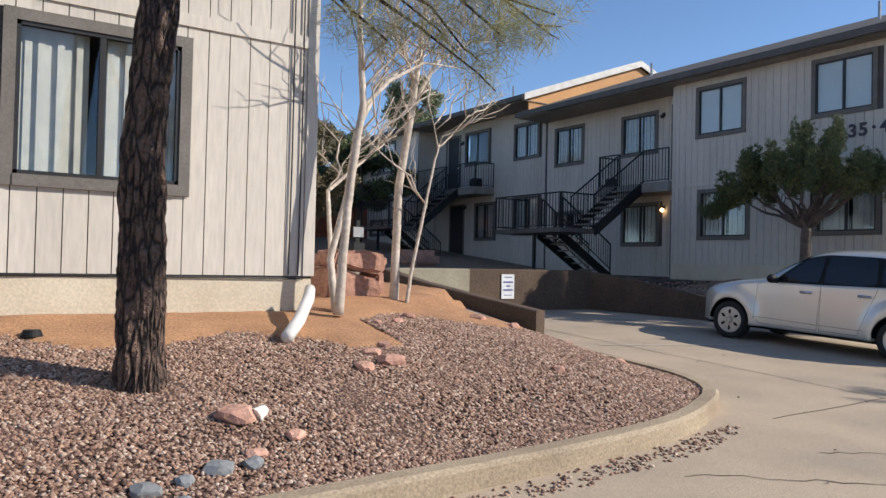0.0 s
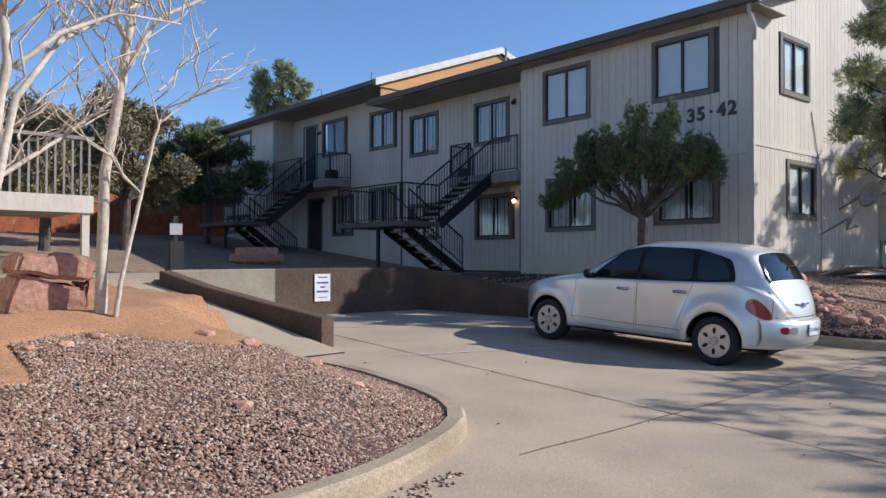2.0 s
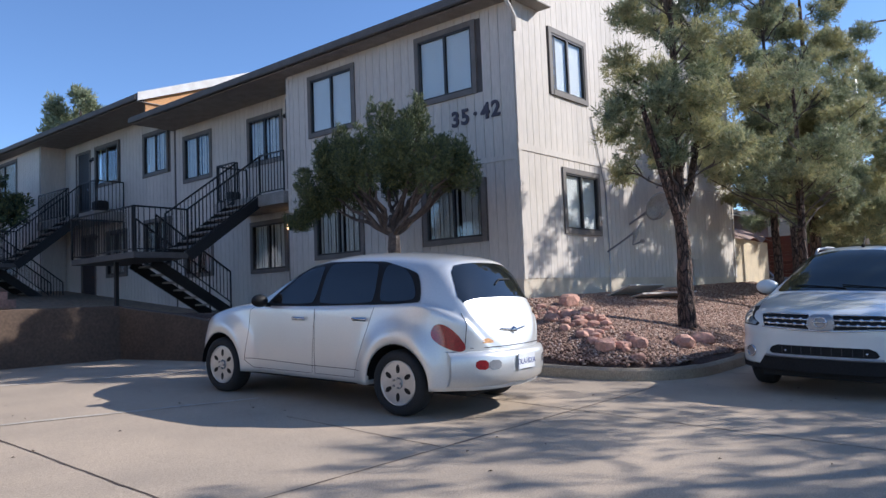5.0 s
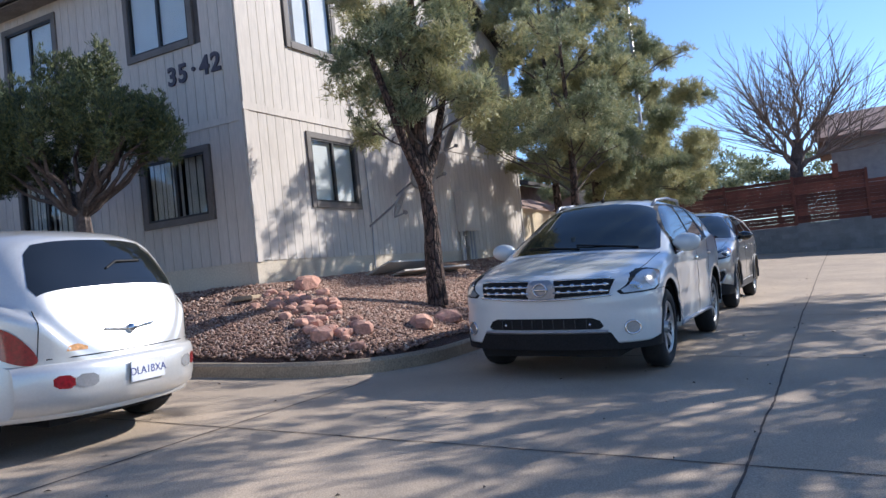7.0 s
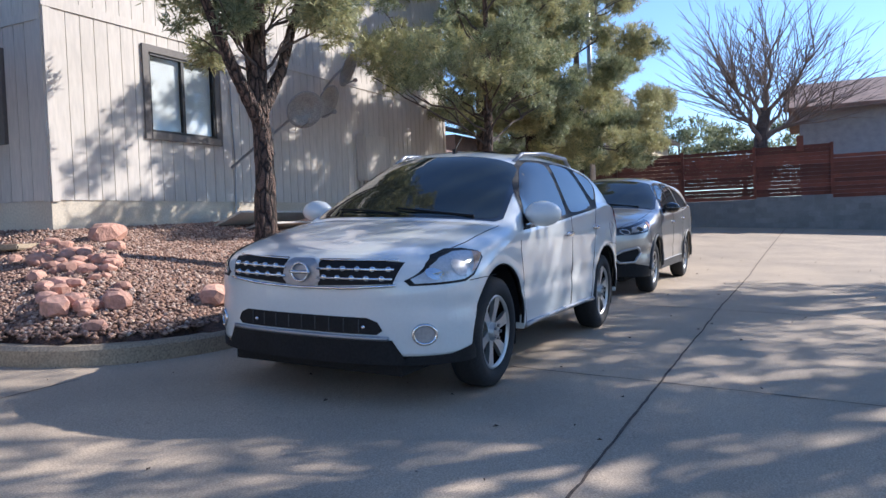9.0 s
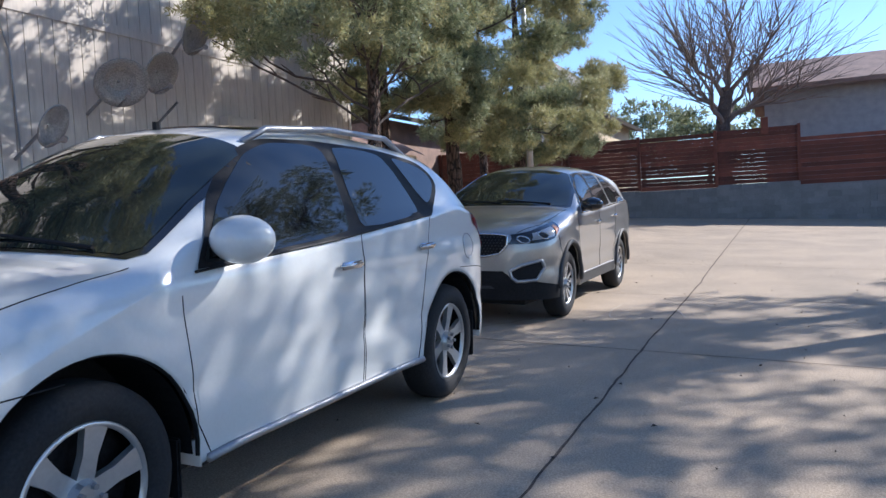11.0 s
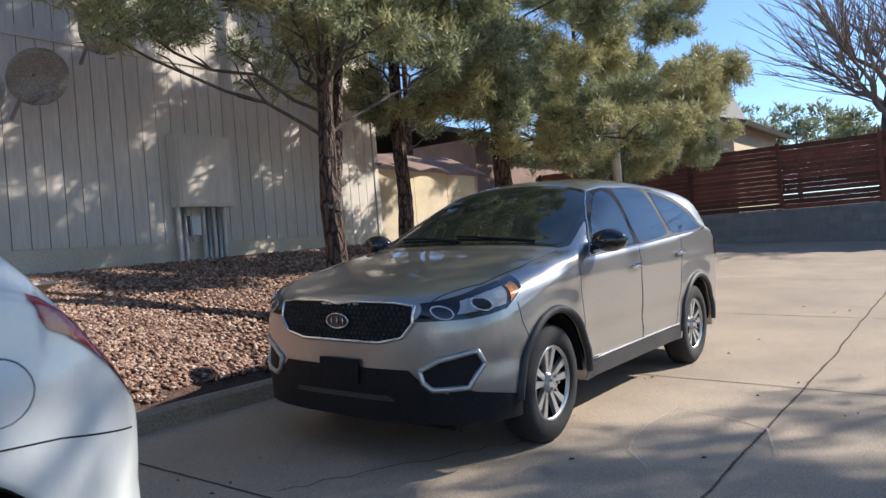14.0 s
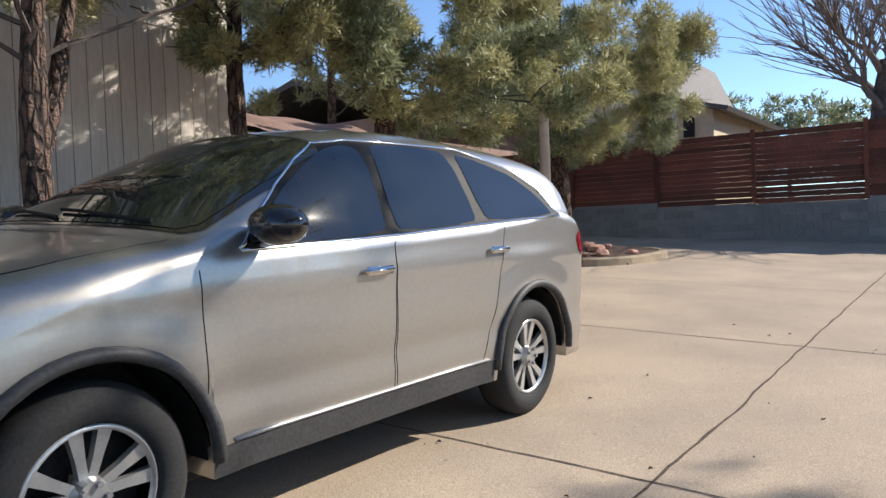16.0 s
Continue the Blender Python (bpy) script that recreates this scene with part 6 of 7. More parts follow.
dish(20.4, 2.5, 0.30, "grey satellite dish low on the south wall", tilt=25)
dish(21.45, 3.12, 0.36, "grey satellite dish mounted above the other", tilt=-15)
dish(22.95, 4.05, 0.38, "grey satellite dish high on the south wall", y=7.6)
dish(22.15, 3.35, 0.34, "grey satellite dish below the belt board", y=7.5, tilt=10)
bm = bmesh.new()
tube(bm, [(20.0, 8.07, 4.9), (20.45, 8.06, 3.4), (20.5, 8.07, 2.2), (20.45, 8.07, 1.1)], 0.012, 6)
tagged(part("conduit", bm, "metalgrey"), "thin conduit running down the siding", "conduit")
# downspout at the roof's corner
ds = thing("downspout", "painted rain pipe at the corner of the flats", "downspout")
bm = bmesh.new()
tube(bm, [(16.95, 7.95, 6.72), (16.97, 7.97, 6.5), (17.28, 8.0, 6.25), (17.28, 8.02, 6.0)], 0.04, 8)
part("elbow", bm, "siding", ds, smooth=True)
lp = thing("loose_panels", "pale boards lying against the foot of the wall", "board")
for i, (x, y, a) in enumerate(((20.6, 7.55, 5), (20.9, 7.2, -8))):
    bm = bmesh.new()
    box(bm, -1.0, 1.0, -0.25, 0.25, -0.015, 0.015)
    part("board", bm, "siding", lp, at=Matrix.Translation((x, y, hB(x, y) + 0.12 - 0.06 * i)) @ Matrix.Rotation(radians(a), 4, "Z") @ Matrix.Rotation(radians(-22 + 10 * i), 4, "X"))
bm = bmesh.new()
box(bm, 0, 0.55, -0.15, 0.15, 0, 0.06, bev=0.015)
tagged(part("splash_block", bm, "kerb", at=Matrix.Translation((16.9, 7.75, 1.06)) @ Matrix.Rotation(radians(200), 4, "Z")), "concrete splash block below the rain pipe", "splash block")

# street lamp
sl = thing("street_lamp", "tall pale steel street lamp by the far trees", "street lamp")
bm = bmesh.new()
tube(bm, [(32.15, 5.54, 0.3), (32.15, 5.54, 9.2)], [0.09, 0.05], 10)
part("pole", bm, "metalgrey", sl, smooth=True)
bm = bmesh.new()
tube(bm, [(32.15, 5.54, 9.1), (32.15, 4.9, 9.2), (32.15, 4.3, 9.15)], 0.03, 8)
part("arm", bm, "metalgrey", sl)
part("head", boxes((32.03, 32.27, 3.7, 4.35, 9.05, 9.18), bev=0.03), "metalgrey", sl)

# deck, red wall and clutter behind the near building
dk = thing("deck", "raised timber deck with vertical railings darkened for building shade", "deck")
part("deck_floor", boxes((2.2, 7.3, 17.0, 20.5, 2.55, 2.72)), "soffit", dk)
part("rim_board", boxes((2.2, 7.3, 16.95, 17.0, 2.5, 2.85)), "siding", dk)
# Slats and top rail take the darker soffit paint to imitate the flats' shade.
for i in range(32):
    xx = 2.3 + i * 0.158
    part("slat", boxes((xx, xx + 0.04, 16.96, 17.0, 2.85, 3.98)), "soffit", dk)
part("top_rail", boxes((2.2, 7.3, 16.93, 17.03, 3.98, 4.05)), "soffit", dk)
for xx in (2.4, 7.1):
    part("post", boxes((xx, xx + 0.14, 17.0, 17.14, 0.8, 2.55)), "siding", dk)
rw = thing("fence", "red painted fence on the slope behind", "fence")
for i in range(14):
    xx = 8.0 + i * 0.92
    part("panel", boxes((xx, xx + 0.9, 33.0, 33.06, 2.4, 4.35)), "redwall", rw)
part("wall", boxes((0, 24, 36, 44, 3.0, 6.2)), "white", thing("house", "pale house beyond the red fence", "house"))
bm = bmesh.new()
box(bm, -0.75, 0.75, -0.5, 0.5, 0, 0.62, bev=0.2)
tagged(part("boulder", bm, "rock", at=Matrix.Translation((13.2, 21.5, 1.3))), "dark red boulder beside the far stairs", "rock")
ps = thing("post_sign", "small white notice on a dark post by the slope", "sign")
part("panel", boxes((9.45, 9.75, 18.5, 18.53, 2.15, 2.42)), "brickgrey", ps)
part("post", boxes((9.55, 9.65, 18.53, 18.6, 1.2, 2.6)), "iron", ps)
part("box", boxes((9.42, 9.78, 18.45, 18.75, 1.24, 2.0), bev=0.02), "iron", ps)



# ---- plants ----
def leaf_mesh(name, clumps, count, length, width, seed, material, parent, label="", up=0.35, shell=0.55, tri=True, sprigs=9):
    """Many thin leaves gathered in sprigs over a few clumps (x, y, z, rx, ry, rz)."""
    r = np.random.RandomState(seed)
    c = np.array(clumps, float)
    vol = c[:, 3] * c[:, 4] * c[:, 5]
    n_s = count // sprigs
    which = r.choice(len(c), n_s, p=vol / vol.sum())
    d = r.normal(size=(n_s, 3))
    d /= np.linalg.norm(d, axis=1)[:, None]
    rad = shell + (1 - shell) * r.rand(n_s) ** 0.7
    rad *= 1 + 0.14 * np.sin(d[:, 0] * 7 + which) * np.cos(d[:, 2] * 6 + which * 2)
    base = c[which, :3] + d * c[which, 3:] * rad[:, None]
    base = np.repeat(base, sprigs, 0)
    dd = np.repeat(d, sprigs, 0)
    n = len(base)
    v = dd * 0.8 + r.normal(size=(n, 3)) * 0.75 + np.array([0, 0, up])
    v /= np.linalg.norm(v, axis=1)[:, None]
    base = base + r.normal(size=(n, 3)) * length * 0.32
    s = np.cross(v, r.normal(size=(n, 3)))
    s /= np.linalg.norm(s, axis=1)[:, None]
    L = length * (0.6 + 0.8 * r.rand(n))[:, None]
    w = width * (0.7 + 0.6 * r.rand(n))[:, None]
    p0, p1, p2 = base - s * w / 2, base + s * w / 2, base + v * L
    co = np.stack([p0, p1, p2], 1).reshape(-1, 3)
    me = bpy.data.meshes.new(name)
    me.vertices.add(len(co))
    me.vertices.foreach_set("co", co.ravel())
    me.loops.add(len(co))
    me.loops.foreach_set("vertex_index", np.arange(len(co), dtype=np.int32))
    me.polygons.add(n)
    me.polygons.foreach_set("loop_start", np.arange(0, len(co), 3, dtype=np.int32))
    me.polygons.foreach_set("loop_total", np.full(n, 3, dtype=np.int32))
    me.update()
    return part_mesh(name, me, material, parent, label)


def wander(r, a, b, n=6, amp=0.06):
    a, b = Vector(a), Vector(b)
    L = (b - a).length
    return [a.lerp(b, i / n) + Vector((r.uniform(-1, 1), r.uniform(-1, 1), r.uniform(-0.5, 0.5))) * (amp * L if 0 < i < n else 0) for i in range(n + 1)]


def bark_trunk(name, pts, rads, material, parent, seed, sides=20, rough=0.14, label=""):
    """A trunk whose skin is broken into ridges."""
    bm = bmesh.new()
    P, R = [], []
    for (a, b, ra, rb) in zip(pts, pts[1:], rads, rads[1:]):
        n = max(2, int((Vector(b) - Vector(a)).length / 0.05))
        for k in range(n):
            P.append(Vector(a).lerp(Vector(b), k / n))
            R.append(ra + (rb - ra) * k / n)
    P.append(Vector(pts[-1]))
    R.append(rads[-1])
    tube(bm, P, R, sides)
    for v in bm.verts:
        i = min(range(0, len(P), 4), key=lambda k: (P[k] - v.co).length_squared)
        d = v.co - P[i]
        d.z = 0
        a = math.atan2(d.y, d.x)
        f = 1 + rough * (noise.noise((math.cos(a) * 3.2 + seed, math.sin(a) * 3.2, v.co.z * 2.2)) + 0.8 * noise.noise((math.cos(a) * 8 + seed, math.sin(a) * 8, v.co.z * 6)) + (0.5 * noise.noise((math.cos(a) * 18, math.sin(a) * 18, v.co.z * 14)) if sides > 40 else 0))
        v.co += d * (f - 1)
    return part(name, bm, material, parent, label, smooth=False)


def branch_tree(parent, root, tips, r, r0, material, name="branch", thin=0.012, twigs=5, tw=0.5, sides=6):
    """Limbs from points on the trunk to their tips, with side twigs."""
    bm = bmesh.new()
    for a, b in zip(root, tips):
        pts = wander(r, a, b, 6, 0.05)
        tube(bm, pts, [r0 + (thin - r0) * i / 6 for i in range(7)], sides)
        for k in range(twigs):
            i = r.randint(2, 6)
            d = (Vector(b) - Vector(a)).normalized() + Vector((r.uniform(-1, 1), r.uniform(-1, 1), r.uniform(-0.4, 0.9)))
            e = pts[i] + d.normalized() * tw * r.uniform(0.5, 1.2)
            tube(bm, wander(r, pts[i], e, 3, 0.08), [thin * 1.2, thin, thin * 0.8, thin * 0.5], 5)
    return part(name, bm, material, parent)


def conifer(label, x, y, zb, zf, top, crown, count, seed, mats=("needles", "needles_lit"), trunk_r=0.11, second=None, limbs=14, leaf=(0.095, 0.020)):
    """crown: rows of (dx, dy, z, radius, height) clumps."""
    r = random.Random(seed)
    t = thing("tree", label, "tree")
    bark_trunk("trunk", [(x, y, zb - 0.15), (x + 0.03, y, zf * 0.6 + zb * 0.4), (x + 0.02, y + 0.03, zf), (x + 0.1, y, (zf + top) / 2), (x, y, top - 0.4)], [trunk_r * 1.35, trunk_r, trunk_r * 0.9, trunk_r * 0.5, 0.02], "bark", t, seed)
    for k, (dx, dy, dz) in enumerate(second or []):
        bark_trunk("stem", [(x, y, zf - 0.1 - 0.1 * k), (x + dx * 0.4, y + dy * 0.4, zf + dz * 0.25), (x + dx, y + dy, zf + dz)], [trunk_r * 0.8, trunk_r * 0.62, 0.035], "bark", t, seed + k)
    clumps = []
    for dx, dy, z, rr, hh in crown:
        for k in range(20):
            a, q = r.uniform(0, 2 * math.pi), r.uniform(0.2, 1.0) ** 0.7
            sz = 0.11 + rr * r.uniform(0.06, 0.17)
            clumps.append((x + dx + rr * q * math.cos(a), y + dy + rr * q * math.sin(a), z + hh * r.uniform(-0.9, 0.9) - 0.25 * q * rr * 0.5, sz, sz, sz * 0.75))
    tips = [c[:3] for c in clumps]
    sel = r.sample(tips, min(len(tips), limbs + 6))
    roots = [(x + 0.03, y, max(zf + 0.35, min(top - 0.5, c[2] - 0.5 - 0.25 * math.hypot(c[0] - x, c[1] - y)))) for c in sel]
    branch_tree(t, roots, sel, r, 0.02, "greybark")
    count = int(count * (0.66 if count < 100000 else 0.95))
    h = len(clumps) // 2
    r.shuffle(clumps)
    leaf_mesh("foliage", clumps[:h], count // 2, leaf[0], leaf[1], seed, mats[0], t, shell=0.1, sprigs=14)
    leaf_mesh("foliage", clumps[h:], count // 2, leaf[0], leaf[1], seed + 1, mats[1], t, shell=0.1, sprigs=14)
    return t


conifer("slim dark pine growing from the gravel by the south wall", 18.05, 5.5, 0.85, 2.55, 7.4,
        [(0, 0, 7.0, 0.4, 0.4), (0, 0, 6.4, 0.65, 0.4), (0.05, 0, 5.7, 0.95, 0.4), (0.15, 0, 5.0, 1.2, 0.4), (0.25, 0, 4.3, 1.4, 0.4), (0.35, 0.1, 3.75, 1.2, 0.3)], 85000, 11,
        ("needles", "needles_lit"), 0.105, [(0.85, -0.1, 1.7), (-1.0, 0.1, 1.6), (0.3, 0.5, 2.2)])
conifer("twin-stemmed pine in the gravel behind the parked cars", 23.85, 5.2, 0.72, 1.85, 6.6,
        [(0, 0, 6.1, 0.9, 0.5), (-0.3, 0, 5.2, 1.7, 0.6), (-0.9, 0.1, 4.3, 1.7, 0.5), (0.7, 0.1, 4.3, 1.5, 0.5), (-1.3, 0, 3.75, 1.2, 0.3), (0.9, 0, 3.6, 1.2, 0.3)], 80000, 12, ("needles", "needles_lit"), 0.105, [(0.55, 0.2, 1.9)])
conifer("tall pine with yellow-green crown beyond the flats' end", 26.8, 6.6, 0.9, 3.0, 10.2,
        [(0, 0, 9.6, 0.8, 0.6), (0, 0, 8.4, 1.4, 0.7), (0, 0, 7.0, 1.8, 0.8), (0, -0.2, 5.6, 2.0, 0.7), (0, -0.4, 4.3, 1.8, 0.6), (0.6, -0.6, 3.4, 1.3, 0.3)], 160000, 13, ("needles_lit", "needles"), 0.10)
conifer("broad pine at the end of the gravel bed", 28.85, 6.15, 0.7, 2.9, 10.9,
        [(0, 0, 10.2, 0.8, 0.6), (0, 0, 9.0, 1.5, 0.7), (0, -0.2, 7.6, 2.0, 0.7), (0.2, -0.6, 6.1, 2.3, 0.8), (0.3, -1.0, 4.6, 2.3, 0.7), (0.6, -1.2, 3.5, 1.9, 0.4), (0.8, -1.0, 2.9, 1.4, 0.2)], 190000, 14, ("needles_lit", "needles"), 0.15)
conifer("large dark pine on the far island", 35.2, 6.8, 0.6, 3.2, 9.6,
        [(0, 0, 8.9, 1.1, 0.7), (0, 0, 7.6, 1.9, 0.8), (0, -0.2, 6.2, 2.4, 0.8), (0, -0.4, 4.9, 2.6, 0.7), (0.2, -0.6, 3.8, 2.3, 0.5), (0.2, -0.8, 3.0, 1.7, 0.3)], 170000, 15, ("needles", "needles_lit"), 0.17, leaf=(0.11, 0.02))
conifer("dark pine beyond the island", 39.0, 9.4, 0.6, 3.6, 9.5, [(0, 0, 8.5, 1.4, 0.8), (0, 0, 6.6, 2.3, 1.0), (0, 0, 4.8, 2.4, 0.8)], 60000, 16, ("needles", "needles"), 0.15, leaf=(0.16, 0.03))
conifer("thin pine seen between the flats and the island", 34.0, 12.0, 0.8, 3.6, 9.5, [(0, 0, 8.5, 1.2, 0.8), (0, 0, 6.8, 1.9, 1.0), (0, 0, 5.2, 1.8, 0.8)], 60000, 17, ("needles", "needles_lit"), 0.12, leaf=(0.14, 0.026))

# the wide juniper before the facade
jt = thing("tree", "wide low juniper with dark upright tufts before the facade", "tree")
r = random.Random(21)
bark_trunk("trunk", [(15.55, 9.45, 0.8), (15.58, 9.5, 1.6), (15.5, 9.42, 2.35), (15.55, 9.5, 2.75)], [0.13, 0.11, 0.10, 0.06], "greybark", jt, 3)
jc, tips = [], []
for k in range(70):
    a, q = r.uniform(0, 6.283), r.random() ** 0.5
    rx = 1.75 * q
    z = 2.95 + 1.55 * (1 - q) * r.uniform(0.1, 1.1) + 0.3 * q + r.uniform(0, 0.35)
    cx, cy = 15.5 + 0.62 * rx * math.cos(a) - 0.1, 9.55 + rx * math.sin(a)
    jc.append((cx, cy, z, 0.17, 0.17, 0.30 + 0.16 * r.random()))
    tips.append((cx, cy, z - 0.1))
jc += [(15.4, 11.3, 3.1, 0.35, 0.4, 0.25), (15.3, 11.6, 2.85, 0.3, 0.35, 0.2), (15.5, 10.9, 3.25, 0.3, 0.35, 0.3)]
branch_tree(jt, [(15.52, 9.45, 2.4)] * 24, tips[:24], r, 0.045, "greybark", twigs=3, tw=0.3)
leaf_mesh("foliage", jc[::2], 60000, 0.055, 0.016, 22, "juniper", jt, up=1.0, shell=0.25, sprigs=12)
leaf_mesh("foliage", jc[1::2], 60000, 0.055, 0.016, 23, "juniper", jt, up=1.0, shell=0.25, sprigs=12)

# the old pine beside the walker
pt = thing("tree", "old pine with dark cracked bark standing in the gravel", "tree")
bark_trunk("trunk", [(1.57, 5.68, 0.45), (1.57, 5.66, 0.85), (1.54, 5.64, 2.2), (1.60, 5.64, 3.0), (1.72, 5.66, 4.2), (1.8, 5.7, 7.0)], [0.175, 0.148, 0.132, 0.122, 0.112, 0.08], "bark", pt, 9, sides=72, rough=0.2, label="dark reddish trunk with deep cracked bark plates")
r = random.Random(31)
pc = [(0.8, 6.3, 5.2), (0.4, 5.0, 5.4), (2.6, 6.4, 5.4), (3.0, 5.4, 5.8), (1.6, 5.8, 7.3), (0.6, 6.0, 6.6), (2.4, 6.2, 6.8), (-0.3, 5.6, 5.6), (1.0, 4.6, 6.2), (-0.6, 6.2, 4.4), (-1.2, 5.2, 4.6)]
branch_tree(pt, [(1.75, 5.7, 4.3 + 0.2 * i) for i in range(len(pc))], pc, r, 0.05, "bark", tw=0.6)
leaf_mesh("foliage", [(*c, 0.6, 0.6, 0.35) for c in pc], 24000, 0.14, 0.006, 32, "needles", pt, shell=0.1, sprigs=30)

# its low boughs hang before the walker
r = random.Random(42)
sc = [(3.50, 3.98, 2.98, 0.16, 0.16, 0.10), (3.30, 4.10, 2.92, 0.17, 0.17, 0.12), (3.12, 4.22, 2.82, 0.15, 0.15, 0.13), (3.2, 4.16, 2.66, 0.11, 0.12, 0.12), (2.95, 4.35, 2.98, 0.17, 0.17, 0.12), (2.72, 4.48, 2.86, 0.13, 0.13, 0.14), (2.5, 4.6, 3.02, 0.15, 0.15, 0.12), (3.62, 3.95, 3.06, 0.12, 0.12, 0.08), (3.2, 4.2, 3.2, 0.3, 0.3, 0.14), (2.7, 4.6, 3.3, 0.3, 0.3, 0.14)]
branch_tree(pt, [(1.78, 5.66, 4.5 - 0.05 * i) for i in range(len(sc))], [c[:3] for c in sc], r, 0.03, "bark", tw=0.2, twigs=4, thin=0.006)
leaf_mesh("foliage", sc, 7500, 0.15, 0.004, 43, "needles_lit", pt, up=-0.1, shell=0.1, sprigs=30)


def pale_tree(label, stems, seed, twig=0.9):
    t = thing("tree", label, "tree")
    r = random.Random(seed)
    for pts, rads in stems:
        P, R = [], []
        for a, b, ra, rb in zip(pts, pts[1:], rads, rads[1:]):
            for k in range(5):
                P.append(Vector(a).lerp(Vector(b), k / 5) + Vector((noise.noise((a[0] * 9 + k, 0, seed)), 0, 0)) * 0.01)
                R.append(ra + (rb - ra) * k / 5)
        P.append(Vector(pts[-1]))
        R.append(rads[-1])
        bm = bmesh.new()
        tube(bm, P, R, 12)
        part("stem", bm, "whitebark", t, smooth=True)
        bm = bmesh.new()
        for k in range(int(5 * twig) + 1):
            i = r.randint(len(P) // 2, len(P) - 1)
            d = Vector((r.uniform(-1, 1), r.uniform(-0.7, 0.7), r.uniform(0.5, 1.4))).normalized()
            e = P[i] + d * r.uniform(0.5, 1.3)
            w = wander(r, P[i], e, 5, 0.06)
            tube(bm, w, [max(0.006, R[i] * 0.42), 0.012, 0.010, 0.008, 0.006, 0.004], 6)
            for q in range(4):
                j = r.randint(1, 5)
                dd = (d + Vector((r.uniform(-1, 1), r.uniform(-1, 1), r.uniform(-0.3, 1)))).normalized()
                w2 = wander(r, w[j], w[j] + dd * r.uniform(0.2, 0.6), 4, 0.08)
                tube(bm, w2, [0.006, 0.005, 0.004, 0.003, 0.002], 5)
        part("branch", bm, "whitebark", t, smooth=True)
    return t


pale_tree("pale smooth-barked sapling with several leaning stems at the corner", [
    ([(3.76, 7.28, 0.95), (3.80, 7.28, 1.6), (3.86, 7.28, 2.3), (3.98, 7.28, 3.1), (3.92, 7.28, 3.9), (3.97, 7.3, 5.4)], [0.055, 0.045, 0.042, 0.038, 0.03, 0.012]),
    ([(3.84, 7.5, 0.95), (3.80, 7.6, 1.5), (3.98, 7.6, 2.2), (4.12, 7.7, 2.9), (4.5, 7.9, 3.5), (5.2, 8.0, 4.0)], [0.05, 0.036, 0.034, 0.03, 0.02, 0.008]),
    ([(3.86, 7.55, 0.95), (3.98, 8.0, 1.7), (4.12, 8.4, 2.3), (4.7, 8.6, 2.75), (5.2, 8.8, 3.2)], [0.035, 0.028, 0.024, 0.018, 0.008]),
    ([(4.06, 7.46, 3.1), (4.4, 7.5, 3.45), (4.9, 7.6, 3.75), (5.5, 7.7, 3.8)], [0.025, 0.022, 0.015, 0.006])], 51, 2.2)
pale_tree("tall pale smooth-barked tree beside the boulder", [
    ([(4.97, 8.3, 0.95), (4.98, 8.3, 1.6), (5.0, 8.3, 2.4), (5.15, 8.3, 3.3), (5.28, 8.3, 4.3), (5.42, 8.3, 5.4)], [0.062, 0.052, 0.05, 0.045, 0.035, 0.015]),
    ([(5.16, 8.3, 3.4), (5.5, 8.3, 4.0), (6.1, 8.4, 4.4), (6.6, 8.5, 4.5)], [0.03, 0.022, 0.014, 0.005]),
    ([(5.2, 8.3, 3.7), (4.9, 8.3, 4.3), (4.6, 8.4, 5.0)], [0.028, 0.02, 0.008])], 52, 2.0)
pale_tree("thin leaning pale sapling with a forked top", [
    ([(5.05, 8.15, 0.95), (5.12, 8.15, 1.4), (5.27, 8.15, 2.08), (5.40, 8.15, 2.7), (5.48, 8.15, 2.95)], [0.026, 0.022, 0.019, 0.015, 0.012]),
    ([(5.48, 8.15, 2.92), (5.65, 8.15, 3.08), (5.92, 8.15, 3.38)], [0.012, 0.009, 0.004]),
    ([(5.46, 8.15, 2.9), (5.37, 8.15, 3.25)], [0.010, 0.004])], 53, 0.4)

# bare tree behind the fence
bt = thing("tree", "wide bare winter tree behind the board fence", "tree")
r = random.Random(61)
bx_, by_ = 44.5, 1.9
bark_trunk("trunk", [(bx_, by_, 0.5), (bx_, by_, 4.0), (bx_, by_ - 0.2, 5.3)], [0.3, 0.26, 0.22], "greybark", bt, 62)
bm = bmesh.new()


mains = []
for k in range(11):
    a = k * 2.4
    d = Vector((0.7 * math.cos(a), math.sin(a), r.uniform(0.25, 1.5))).normalized()
    p0 = Vector((bx_, by_ - 0.1, r.uniform(3.8, 5.2)))
    w = wander(r, p0, p0 + d * r.uniform(2.2, 3.2), 6, 0.05)
    tube(bm, w, [0.11, 0.09, 0.075, 0.065, 0.055, 0.045, 0.04], 7)
    mains.append((w, d))
for w, d in mains:
    for k in range(26):
        i = r.randint(2, 6)
        nd = (d * 0.7 + Vector((r.uniform(-1, 1), r.uniform(-1, 1), r.uniform(-0.35, 1.1))) * 0.75).normalized()
        L = r.uniform(1.8, 3.7)
        u = wander(r, w[i], w[i] + nd * L, 5, 0.03)
        tube(bm, u, [0.026, 0.021, 0.017, 0.013, 0.010, 0.006], 4, cap=False)
        for q in range(4):
            m = r.randint(1, 4)
            n2 = (nd + Vector((r.uniform(-1, 1), r.uniform(-1, 1), r.uniform(-0.4, 0.8))) * 0.5).normalized()
            tube(bm, [u[m], u[m] + n2 * r.uniform(0.5, 1.1)], [0.010, 0.005], 3, cap=False)
part("branch", bm, "twig", bt)


